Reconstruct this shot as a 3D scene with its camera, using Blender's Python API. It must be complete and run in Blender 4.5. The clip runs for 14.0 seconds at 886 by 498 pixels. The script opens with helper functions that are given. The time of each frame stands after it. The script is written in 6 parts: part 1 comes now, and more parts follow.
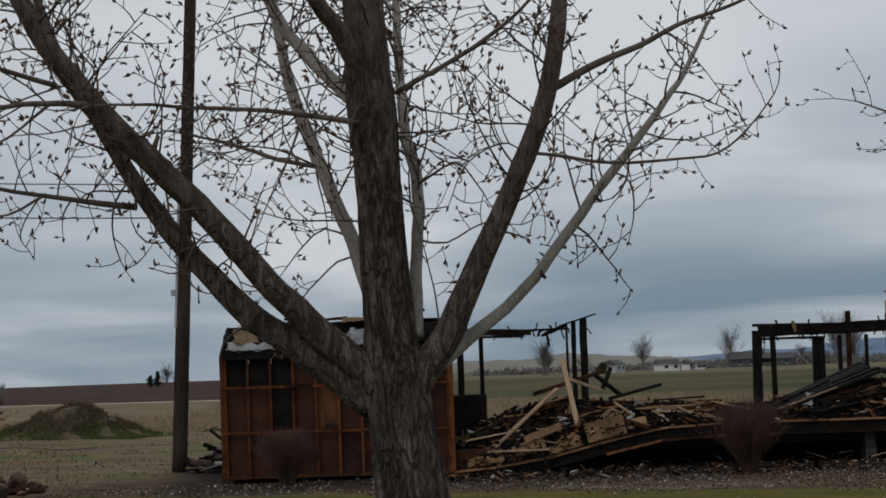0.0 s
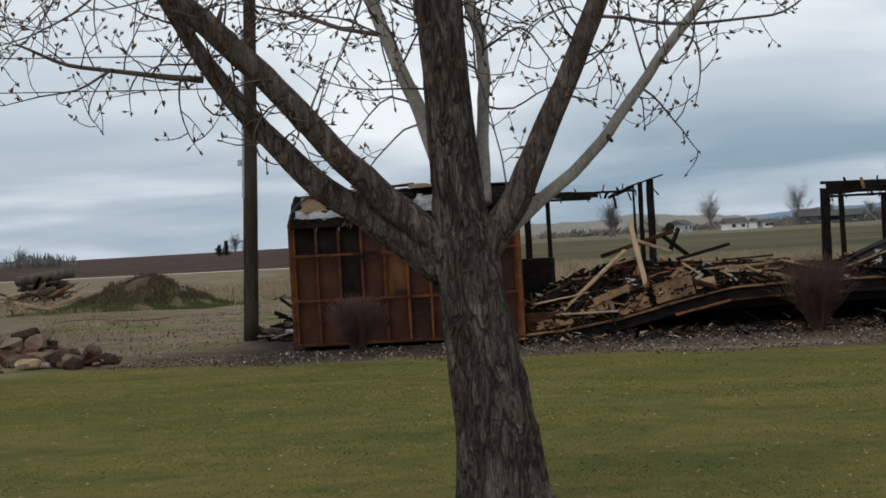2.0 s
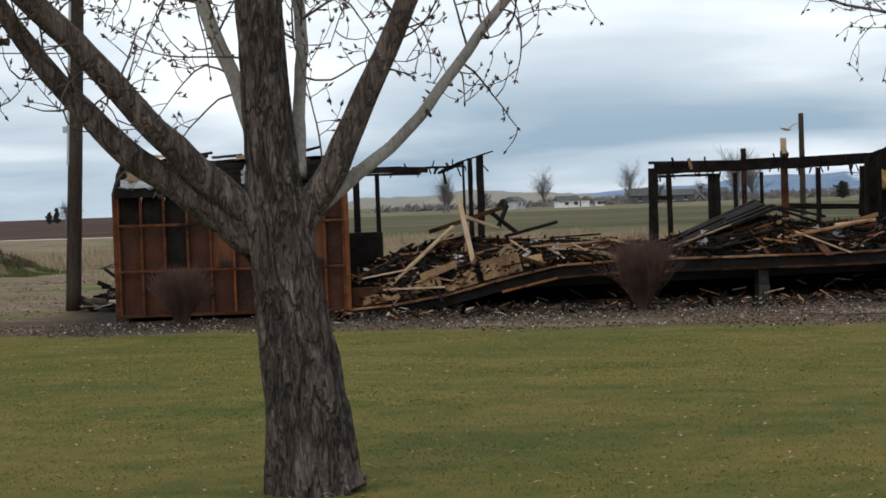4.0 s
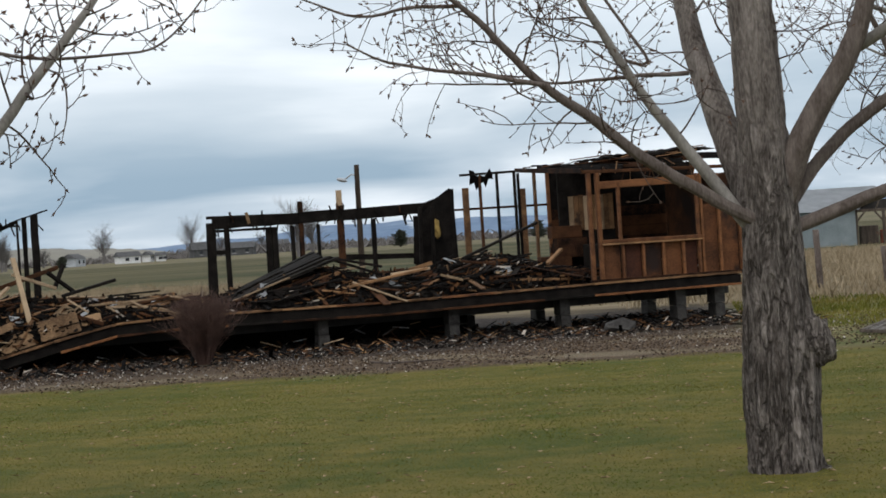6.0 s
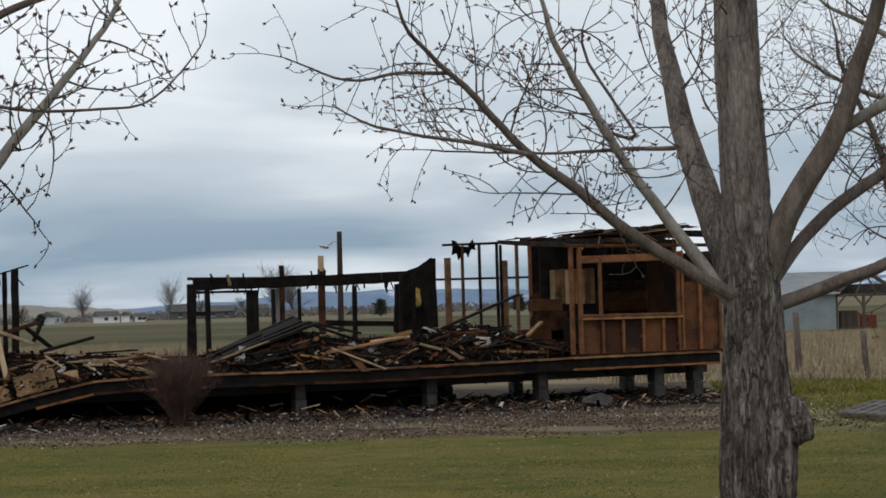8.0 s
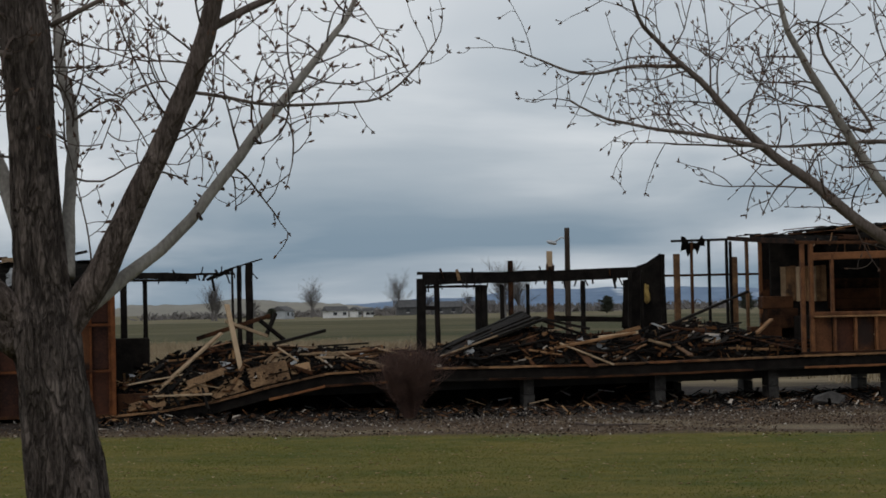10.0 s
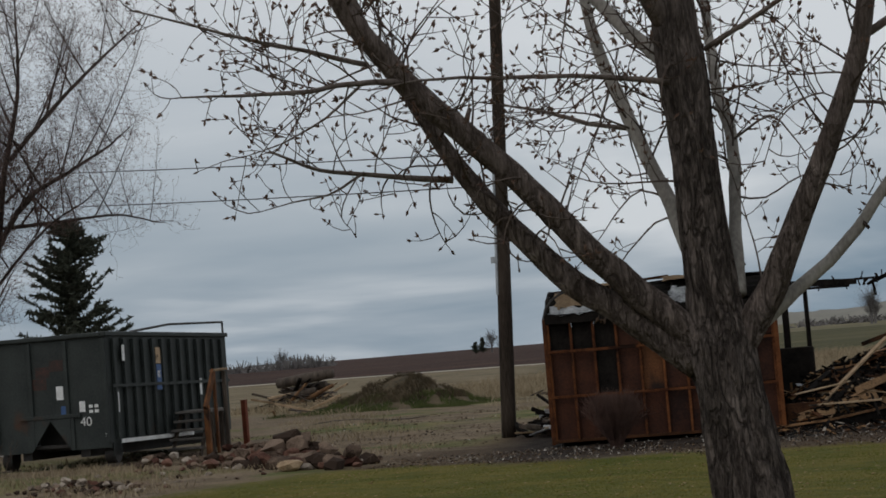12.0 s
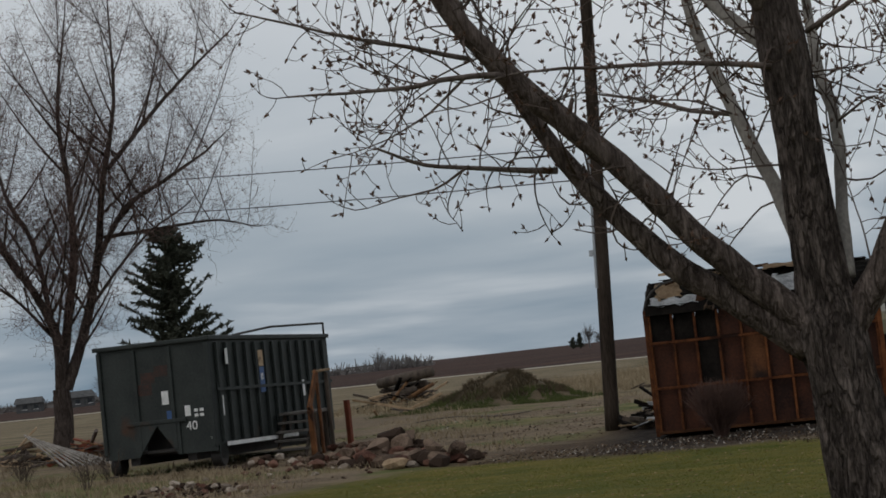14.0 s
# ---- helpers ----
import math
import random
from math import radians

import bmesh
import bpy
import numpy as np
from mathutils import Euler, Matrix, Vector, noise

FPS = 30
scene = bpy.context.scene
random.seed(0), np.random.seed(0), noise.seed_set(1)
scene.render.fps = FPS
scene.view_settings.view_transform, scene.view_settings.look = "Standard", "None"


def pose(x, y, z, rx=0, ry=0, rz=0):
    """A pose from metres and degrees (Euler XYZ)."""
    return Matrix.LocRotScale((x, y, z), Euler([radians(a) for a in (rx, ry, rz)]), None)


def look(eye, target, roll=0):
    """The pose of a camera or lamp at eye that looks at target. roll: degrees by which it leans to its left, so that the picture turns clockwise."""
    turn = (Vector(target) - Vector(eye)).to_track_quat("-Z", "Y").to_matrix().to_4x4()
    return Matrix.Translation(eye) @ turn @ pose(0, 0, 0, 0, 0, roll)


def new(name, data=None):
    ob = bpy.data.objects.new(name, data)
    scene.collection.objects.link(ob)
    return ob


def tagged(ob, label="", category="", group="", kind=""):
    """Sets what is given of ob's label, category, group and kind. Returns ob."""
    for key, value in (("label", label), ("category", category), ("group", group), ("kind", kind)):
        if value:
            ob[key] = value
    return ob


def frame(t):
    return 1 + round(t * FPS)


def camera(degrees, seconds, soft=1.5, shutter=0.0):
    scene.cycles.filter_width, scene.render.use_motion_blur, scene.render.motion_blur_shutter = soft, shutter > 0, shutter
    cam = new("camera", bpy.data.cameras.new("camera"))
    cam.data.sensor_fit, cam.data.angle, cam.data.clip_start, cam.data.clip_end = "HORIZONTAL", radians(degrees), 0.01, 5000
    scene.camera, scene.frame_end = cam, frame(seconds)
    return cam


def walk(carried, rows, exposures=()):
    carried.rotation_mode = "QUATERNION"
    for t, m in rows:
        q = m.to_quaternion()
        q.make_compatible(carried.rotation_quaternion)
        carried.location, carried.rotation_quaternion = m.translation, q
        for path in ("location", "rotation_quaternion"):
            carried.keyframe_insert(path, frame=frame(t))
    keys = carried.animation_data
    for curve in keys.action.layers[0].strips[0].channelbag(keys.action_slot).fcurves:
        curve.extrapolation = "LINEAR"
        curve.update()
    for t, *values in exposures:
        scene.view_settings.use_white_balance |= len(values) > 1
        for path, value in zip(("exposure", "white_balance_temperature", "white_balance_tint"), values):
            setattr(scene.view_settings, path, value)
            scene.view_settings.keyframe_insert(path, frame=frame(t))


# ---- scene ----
# camera and its path: seconds, place, then yaw, pitch and roll in degrees
cam = camera(24.0, 14.0, soft=1.7)
PATH = [
    (0, 0.024, -0.054, 1.665, 20.648, 3.362, -2.067),
    (0.5, 0.001, -0.093, 1.680, 22.765, 3.745, -2.280),
    (1, 0.026, -0.135, 1.695, 23.324, 2.532, -2.780),
    (1.5, 0.021, -0.125, 1.695, 24.100, 1.140, -3.526),
    (2, 0.023, -0.082, 1.679, 22.626, -0.282, -3.257),
    (2.2, -0.010, 0.013, 1.682, 21.953, -0.678, -2.942),
    (4.3, 0.048, 0.200, 1.682, 16.292, -1.362, -1.939),
    (4.5, 0.045, 0.117, 1.694, 14.481, -1.474, -2.069),
    (5, 0.066, 0.136, 1.680, 10.957, -1.582, -2.595),
    (5.5, 0.084, 0.200, 1.696, 8.590, -1.384, -2.845),
    (6, 0.111, 0.182, 1.710, 6.064, -0.366, -3.654),
    (6.5, 0.108, 0.083, 1.701, 4.786, -1.315, -2.945),
    (7, 0.108, 0.194, 1.690, 2.893, 0.619, -0.591),
    (7.2, 0.107, 0.208, 1.688, 3.350, 1.179, -0.875),
    (9.3, 0.092, 0.086, 1.654, 8.956, 1.705, -1.184),
    (9.5, 0.091, 0.076, 1.650, 9.718, 1.708, -1.208),
    (10, 0.070, 0.090, 1.649, 11.672, 1.628, -1.209),
    (10.5, 0.058, 0.082, 1.650, 13.695, 1.634, -1.295),
    (11, 0.068, 0.026, 1.652, 17.917, 2.212, -1.957),
    (11.5, 0.064, -0.021, 1.660, 23.437, 2.346, -3.590),
    (12, 0.015, -0.038, 1.690, 29.414, 2.792, -4.760),
    (12.5, -0.021, -0.026, 1.681, 33.186, 2.749, -5.636),
    (13, -0.017, -0.150, 1.673, 34.874, 3.049, -5.201),
    (13.5, -0.020, -0.155, 1.669, 35.577, 2.994, -5.537),
    (14, -0.022, -0.134, 1.660, 32.000, 2.986, -6.322),
]


def aim(x, y, z, yaw, pitch, roll):
    a, b = radians(yaw), radians(pitch)
    way = Vector((-math.sin(a) * math.cos(b), math.cos(a) * math.cos(b), math.sin(b)))
    return look((x, y, z), Vector((x, y, z)) + 10 * way, roll)


walk(cam, [(row[0], aim(*row[1:])) for row in PATH],
     exposures=[(0.0, -0.54), (1.5, -0.6), (2.1, 0.12), (4.3, 0.36), (6.0, 0.34), (7.2, 0.28), (9.3, -0.36), (11.0, -0.38), (12.0, -0.5), (14.0, -0.55)])

# overcast daylight: a sky of layered cloud and one wide, weak sun
world = bpy.data.worlds.new("overcast_sky")
scene.world = world
world.use_nodes = True
wt = world.node_tree
wt.nodes.clear()


def wnode(kind, **settings):
    n = wt.nodes.new(kind)
    for key, value in settings.items():
        if key == "blend_type":
            n.blend_type = value
        elif key == "operation":
            n.operation = value
        elif key == "data_type":
            n.data_type = value
    return n


sky = wnode("ShaderNodeTexSky")
sky.sky_type, sky.sun_disc = "NISHITA", False
sky.sun_elevation, sky.sun_rotation = radians(48), radians(200)
sky.air_density, sky.dust_density = 1.0, 3.0
geo = wnode("ShaderNodeTexCoord")
sep = wnode("ShaderNodeSeparateXYZ")
wt.links.new(geo.outputs["Generated"], sep.inputs[0])
# flat layers: the direction divided by its height above the horizon
lift = wnode("ShaderNodeMath", operation="ADD")
lift.inputs[1].default_value = 0.15
wt.links.new(sep.outputs[2], lift.inputs[0])
lift2 = wnode("ShaderNodeMath", operation="MAXIMUM")
lift2.inputs[1].default_value = 0.04
wt.links.new(lift.outputs[0], lift2.inputs[0])
flat = wnode("ShaderNodeVectorMath", operation="DIVIDE")
comb = wnode("ShaderNodeCombineXYZ")
for k in range(3):
    wt.links.new(lift2.outputs[0], comb.inputs[k])
wt.links.new(geo.outputs["Generated"], flat.inputs[0])
wt.links.new(comb.outputs[0], flat.inputs[1])
cloud = wnode("ShaderNodeTexNoise")
cloud.inputs["Scale"].default_value, cloud.inputs["Detail"].default_value = 0.85, 6
cloud.inputs["Roughness"].default_value, cloud.inputs["Distortion"].default_value = 0.46, 0.3
wt.links.new(flat.outputs[0], cloud.inputs["Vector"])
ramp = wnode("ShaderNodeValToRGB")
ramp.color_ramp.elements[0].position, ramp.color_ramp.elements[0].color = 0.36, (0.205, 0.285, 0.365, 1)
ramp.color_ramp.elements[1].position, ramp.color_ramp.elements[1].color = 0.64, (0.66, 0.70, 0.74, 1)
mid = ramp.color_ramp.elements.new(0.5)
mid.color = (0.36, 0.425, 0.49, 1)
wt.links.new(cloud.outputs["Fac"], ramp.inputs[0])
# brighter, whiter overhead
high = wnode("ShaderNodeMapRange")
high.inputs["From Min"].default_value, high.inputs["From Max"].default_value = 0.035, 0.17
wt.links.new(sep.outputs[2], high.inputs["Value"])
top = wnode("ShaderNodeMix", data_type="RGBA")
top.inputs[7].default_value = (0.70, 0.725, 0.75, 1)
part_high = wnode("ShaderNodeMath", operation="MULTIPLY")
part_high.inputs[1].default_value = 0.8
wt.links.new(high.outputs[0], part_high.inputs[0])
wt.links.new(part_high.outputs[0], top.inputs[0])
wt.links.new(ramp.outputs[0], top.inputs[6])
bg_sky, bg_cloud, both, out = wnode("ShaderNodeBackground"), wnode("ShaderNodeBackground"), wnode("ShaderNodeAddShader"), wnode("ShaderNodeOutputWorld")
bg_sky.inputs[1].default_value, bg_cloud.inputs[1].default_value = 0.012, 1.2
wt.links.new(sky.outputs[0], bg_sky.inputs[0])
wt.links.new(top.outputs[2], bg_cloud.inputs[0])
wt.links.new(bg_sky.outputs[0], both.inputs[0])
wt.links.new(bg_cloud.outputs[0], both.inputs[1])
wt.links.new(both.outputs[0], out.inputs[0])

sun = new("sun", bpy.data.lights.new("sun", "SUN"))
sun.data.energy, sun.data.angle, sun.data.color = 0.5, radians(25), (1.0, 0.96, 0.9)
sun.matrix_world = look((0, 0, 50), (12, 42, 0))


# ---- materials ----
def surface(name, dark, light, scale=6.0, fine=60.0, rough=0.85, bump=0.3, stretch=(1, 1, 1), metal=0.0, spread=0.0, spots=None, gloss=0.3):
    """A worn surface: two colours by coarse and fine noise, with relief. spread: change from piece to piece. spots: a third colour in patches."""
    m = bpy.data.materials.new(name)
    m.use_nodes = True
    t = m.node_tree
    b = t.nodes["Principled BSDF"]
    co = t.nodes.new("ShaderNodeTexCoord")
    mp = t.nodes.new("ShaderNodeMapping")
    mp.inputs["Scale"].default_value = stretch
    t.links.new(co.outputs["Object"], mp.inputs[0])
    n1, n2 = t.nodes.new("ShaderNodeTexNoise"), t.nodes.new("ShaderNodeTexNoise")
    for n, s in ((n1, scale), (n2, fine)):
        n.inputs["Scale"].default_value, n.inputs["Detail"].default_value = s, 4
        t.links.new(mp.outputs[0], n.inputs["Vector"])
    mixf = t.nodes.new("ShaderNodeMath")
    mixf.operation = "MULTIPLY_ADD"
    mixf.inputs[1].default_value = 0.45
    half = t.nodes.new("ShaderNodeMath")
    half.operation = "MULTIPLY"
    half.inputs[1].default_value = 0.55
    t.links.new(n1.outputs["Fac"], half.inputs[0])
    t.links.new(n2.outputs["Fac"], mixf.inputs[0])
    t.links.new(half.outputs[0], mixf.inputs[2])
    last = mixf
    if spread:
        info = t.nodes.new("ShaderNodeObjectInfo")
        off = t.nodes.new("ShaderNodeMath")
        off.operation = "MULTIPLY_ADD"
        off.inputs[1].default_value = spread
        add = t.nodes.new("ShaderNodeMath")
        add.operation = "SUBTRACT"
        add.inputs[1].default_value = spread / 2
        t.links.new(info.outputs["Random"], off.inputs[0])
        t.links.new(mixf.outputs[0], off.inputs[2])
        t.links.new(off.outputs[0], add.inputs[0])
        last = add
    r = t.nodes.new("ShaderNodeValToRGB")
    r.color_ramp.elements[0].position, r.color_ramp.elements[0].color = 0.36, (*dark, 1)
    r.color_ramp.elements[1].position, r.color_ramp.elements[1].color = 0.66, (*light, 1)
    t.links.new(last.outputs[0], r.inputs[0])
    colour = r.outputs[0]
    if spots:
        n3 = t.nodes.new("ShaderNodeTexNoise")
        n3.inputs["Scale"].default_value, n3.inputs["Detail"].default_value = scale * 0.37, 6
        t.links.new(co.outputs["Object"], n3.inputs["Vector"])
        rr = t.nodes.new("ShaderNodeValToRGB")
        rr.color_ramp.elements[0].position, rr.color_ramp.elements[1].position = spots[1], spots[1] + 0.07
        t.links.new(n3.outputs["Fac"], rr.inputs[0])
        mx = t.nodes.new("ShaderNodeMix")
        mx.data_type = "RGBA"
        mx.inputs[7].default_value = (*spots[0], 1)
        t.links.new(rr.outputs[0], mx.inputs[0])
        t.links.new(colour, mx.inputs[6])
        colour = mx.outputs[2]
    t.links.new(colour, b.inputs["Base Color"])
    b.inputs["Roughness"].default_value, b.inputs["Metallic"].default_value = rough, metal
    b.inputs["Specular IOR Level"].default_value = gloss
    if bump:
        bp = t.nodes.new("ShaderNodeBump")
        bp.inputs["Strength"].default_value, bp.inputs["Distance"].default_value = bump, 0.01
        t.links.new(mixf.outputs[0], bp.inputs["Height"])
        t.links.new(bp.outputs[0], b.inputs["Normal"])
    return m


def bark(name, furrow, ridge, wide, deep, young=(9.0, 10.0)):
    """Furrowed bark: long interlaced ridges between dark cracks, fading to smooth young bark between two heights."""
    m = surface(name, furrow, ridge, 11, 70, 0.95, 0, (1, 1, 0.3), gloss=0.15)
    t = m.node_tree
    b = t.nodes["Principled BSDF"]
    co = t.nodes.new("ShaderNodeTexCoord")

    def maths(op, *values):
        n = t.nodes.new("ShaderNodeMath")
        n.operation = op
        for k, v in enumerate(values):
            if isinstance(v, (int, float)):
                n.inputs[k].default_value = v
            else:
                t.links.new(v, n.inputs[k])
        return n.outputs[0]

    def spread_out(value, lo, hi, to_lo=0.0, to_hi=1.0):
        n = t.nodes.new("ShaderNodeMapRange")
        n.interpolation_type = "SMOOTHSTEP"
        for key, v in (("From Min", lo), ("From Max", hi), ("To Min", to_lo), ("To Max", to_hi)):
            n.inputs[key].default_value = v
        t.links.new(value, n.inputs["Value"])
        return n.outputs[0]

    def cracks(size, long, thin):
        mp = t.nodes.new("ShaderNodeMapping")
        mp.inputs["Scale"].default_value = (size, size, size * long)
        t.links.new(co.outputs["Object"], mp.inputs[0])
        n = t.nodes.new("ShaderNodeTexNoise")
        n.inputs["Scale"].default_value, n.inputs["Detail"].default_value, n.inputs["Roughness"].default_value = 1.0, 3, 0.55
        n.inputs["Distortion"].default_value = 0.5
        t.links.new(mp.outputs[0], n.inputs["Vector"])
        return spread_out(maths("ABSOLUTE", maths("SUBTRACT", n.outputs["Fac"], 0.5)), 0.0, thin)

    deep_cracks, small_cracks = cracks(wide * 0.42, 0.27, 0.075), cracks(wide * 1.3, 0.22, 0.1)
    height = maths("MULTIPLY_ADD", small_cracks, 0.35, maths("MULTIPLY", deep_cracks, 0.65))
    sp = t.nodes.new("ShaderNodeSeparateXYZ")
    t.links.new(co.outputs["Object"], sp.inputs[0])
    wob = t.nodes.new("ShaderNodeTexNoise")
    wob.inputs["Scale"].default_value = 4
    t.links.new(co.outputs["Object"], wob.inputs["Vector"])
    old_age = spread_out(maths("ADD", sp.outputs[2], maths("MULTIPLY", wob.outputs["Fac"], 0.8)), young[0] + 0.4, young[1] + 0.4, 1.0, 0.25)
    fill = maths("SUBTRACT", 1.0, maths("MULTIPLY", maths("SUBTRACT", 1.0, height), old_age))
    mx = t.nodes.new("ShaderNodeMix")
    mx.data_type = "RGBA"
    mx.inputs[6].default_value = (*[c * 0.75 for c in furrow], 1)
    old = b.inputs["Base Color"].links[0].from_socket
    t.links.new(fill, mx.inputs[0])
    t.links.new(old, mx.inputs[7])
    t.links.new(mx.outputs[2], b.inputs["Base Color"])
    bp = t.nodes.new("ShaderNodeBump")
    bp.inputs["Strength"].default_value, bp.inputs["Distance"].default_value = deep, 0.03
    t.links.new(fill, bp.inputs["Height"])
    t.links.new(bp.outputs[0], b.inputs["Normal"])
    return m


BARK = bark("bark", (0.036, 0.028, 0.024), (0.175, 0.142, 0.125), 26, 1.0, (2.6, 4.2))
GREY_BARK = bark("grey_bark", (0.062, 0.05, 0.043), (0.30, 0.262, 0.235), 26, 1.0, (1.5, 2.5))
LIMB_BARK = bark("limb_bark", (0.085, 0.066, 0.056), (0.20, 0.165, 0.146), 30, 0.5, (0.4, 0.8))
FURROWED_LIMB = bark("furrowed_limb_bark", (0.06, 0.045, 0.038), (0.21, 0.168, 0.148), 26, 0.9, (2.3, 3.8))
PALE_BARK = surface("pale_bark", (0.16, 0.145, 0.128), (0.33, 0.305, 0.275), 6, 50, 0.9, 0.4, (1, 1, 0.5))
TWIG = surface("twig_bark", (0.045, 0.03, 0.024), (0.10, 0.075, 0.06), 5, 40, 0.85, 0)
BUD = surface("bud", (0.055, 0.025, 0.016), (0.13, 0.075, 0.045), 9, 60, 0.6, 0)
CHAR = surface("charred_wood", (0.004, 0.0034, 0.003), (0.019, 0.0155, 0.013), 5, 45, 0.85, 0.8, spread=0.12, gloss=0.08)
SCORCH = surface("scorched_wood", (0.009, 0.005, 0.0035), (0.085, 0.036, 0.016), 4, 40, 0.85, 0.4, spread=0.2, gloss=0.12)
WOOD = surface("weathered_timber", (0.08, 0.040, 0.018), (0.29, 0.155, 0.07), 5, 60, 0.85, 0.3, spread=0.22, spots=((0.02, 0.013, 0.01), 0.62))
END_STUD = surface("dark_red_stud_timber", (0.045, 0.015, 0.007), (0.165, 0.06, 0.022), 5, 60, 0.85, 0.3, spread=0.2, spots=((0.02, 0.009, 0.006), 0.58), gloss=0.12)
STUD = surface("orange_stud_timber", (0.075, 0.029, 0.011), (0.225, 0.092, 0.034), 5, 60, 0.85, 0.3, spread=0.2, spots=((0.03, 0.014, 0.008), 0.6))
PALE_WOOD = surface("pale_timber", (0.19, 0.125, 0.07), (0.43, 0.31, 0.195), 5, 60, 0.85, 0.3, spread=0.3, spots=((0.02, 0.015, 0.012), 0.62))
RED_PANEL = surface("heat_reddened_panel", (0.018, 0.0065, 0.004), (0.07, 0.023, 0.01), 2.5, 30, 0.85, 0.3, spread=0.15)
OSB = surface("scorched_sheathing", (0.04, 0.015, 0.006), (0.155, 0.06, 0.022), 2.5, 35, 0.85, 0.3, spread=0.2, spots=((0.02, 0.01, 0.007), 0.56))
BLOCK = surface("concrete_block", (0.026, 0.023, 0.021), (0.08, 0.074, 0.067), 8, 70, 0.95, 0.4, spread=0.15)
TIN = surface("bent_tin", (0.2, 0.205, 0.21), (0.6, 0.61, 0.62), 5, 30, 0.5, 0.2, metal=0.5, spread=0.2)
ASH = surface("ash_and_char", (0.004, 0.0036, 0.0033), (0.03, 0.026, 0.022), 3, 25, 0.95, 1.0, gloss=0.05)
POLE = surface("weathered_pole", (0.035, 0.026, 0.02), (0.12, 0.095, 0.075), 6, 50, 0.9, 0.5, (1, 1, 0.12))
DARK_POLE = surface("dark_utility_pole", (0.018, 0.013, 0.010), (0.068, 0.052, 0.04), 6, 50, 0.9, 0.5, (1, 1, 0.12), gloss=0.1)
BARN_WALL = surface("weathered_barn_sheet", (0.15, 0.185, 0.195), (0.23, 0.265, 0.275), 1.5, 20, 0.6, 0.1)
TREE_DARK = bark("dark_far_bark", (0.034, 0.026, 0.022), (0.105, 0.082, 0.072), 14, 0.3)
RED_TWIG = surface("reddish_twig", (0.078, 0.052, 0.046), (0.155, 0.106, 0.096), 2, 20, 0.85, 0)
GREEN_STEEL = surface("green_painted_steel", (0.015, 0.019, 0.018), (0.034, 0.040, 0.037), 2.2, 24, 0.6, 0.15, spots=((0.06, 0.028, 0.015), 0.66))
DARK_STEEL = surface("dark_steel", (0.012, 0.011, 0.01), (0.04, 0.034, 0.03), 4, 40, 0.6, 0.2)
RUST = surface("rust_red_paint", (0.10, 0.024, 0.013), (0.2, 0.055, 0.026), 4, 40, 0.7, 0.2)
WHITE = surface("white_paint", (0.52, 0.52, 0.51), (0.8, 0.8, 0.79), 5, 40, 0.6, 0.05)
BLUE = surface("blue_paint", (0.03, 0.07, 0.17), (0.06, 0.12, 0.27), 5, 40, 0.5, 0)
GREY_METAL = surface("galvanised_sheet", (0.30, 0.32, 0.34), (0.46, 0.48, 0.50), 1.5, 20, 0.45, 0.1, metal=0.3)
RED_ROCK = surface("reddish_stone", (0.05, 0.022, 0.016), (0.16, 0.085, 0.062), 4, 40, 0.95, 0.7, spread=0.3, gloss=0.1)
PALE_ROCK = surface("pale_rubble", (0.14, 0.11, 0.085), (0.4, 0.34, 0.28), 4, 40, 0.95, 0.5, spread=0.3, gloss=0.1)
PLY = surface("torn_plywood", (0.07, 0.038, 0.017), (0.27, 0.165, 0.085), 2.5, 40, 0.85, 0.3, spread=0.3, spots=((0.025, 0.015, 0.01), 0.52))
TREAD = surface("grey_tread_timber", (0.07, 0.062, 0.055), (0.17, 0.155, 0.14), 5, 50, 0.9, 0.4, spread=0.2)
ROCK = surface("field_stone", (0.035, 0.023, 0.017), (0.19, 0.135, 0.1), 4, 40, 0.95, 0.7, spread=0.5, gloss=0.1)
NEEDLE = surface("spruce_needle", (0.02, 0.025, 0.017), (0.07, 0.074, 0.052), 4, 30, 0.9, 0)
BUSH = surface("bare_red_brush", (0.05, 0.027, 0.021), (0.125, 0.072, 0.055), 4, 30, 0.9, 0)
DRY = surface("dry_grass", (0.17, 0.13, 0.078), (0.36, 0.288, 0.188), 0.6, 9, 0.95, 0)
GRASS = surface("lawn_blade", (0.062, 0.096, 0.011), (0.225, 0.172, 0.048), 0.6, 24, 0.9, 0, gloss=0.05)
ROOF = surface("grey_roof", (0.05, 0.05, 0.052), (0.11, 0.11, 0.11), 2, 20, 0.9, 0.1)
WINDOW = surface("dark_window", (0.02, 0.022, 0.026), (0.05, 0.055, 0.06), 1, 5, 0.15, 0)
INSUL = surface("yellow_insulation", (0.12, 0.075, 0.02), (0.42, 0.29, 0.09), 8, 50, 0.95, 0.6)
# bark colour paled to paint in the aerial haze over far trees and scrub
FAR_TREE = surface("hazed_far_trees", (0.10, 0.092, 0.09), (0.18, 0.165, 0.155), 0.3, 3, 0.95, 0)
# mountain colour carries the blue of distance haze; the pale spots are snow
MOUNT = surface("haze_blue_hills", (0.10, 0.155, 0.245), (0.15, 0.215, 0.31), 0.02, 0.06, 0.95, 0, spots=((0.5, 0.55, 0.6), 0.6))


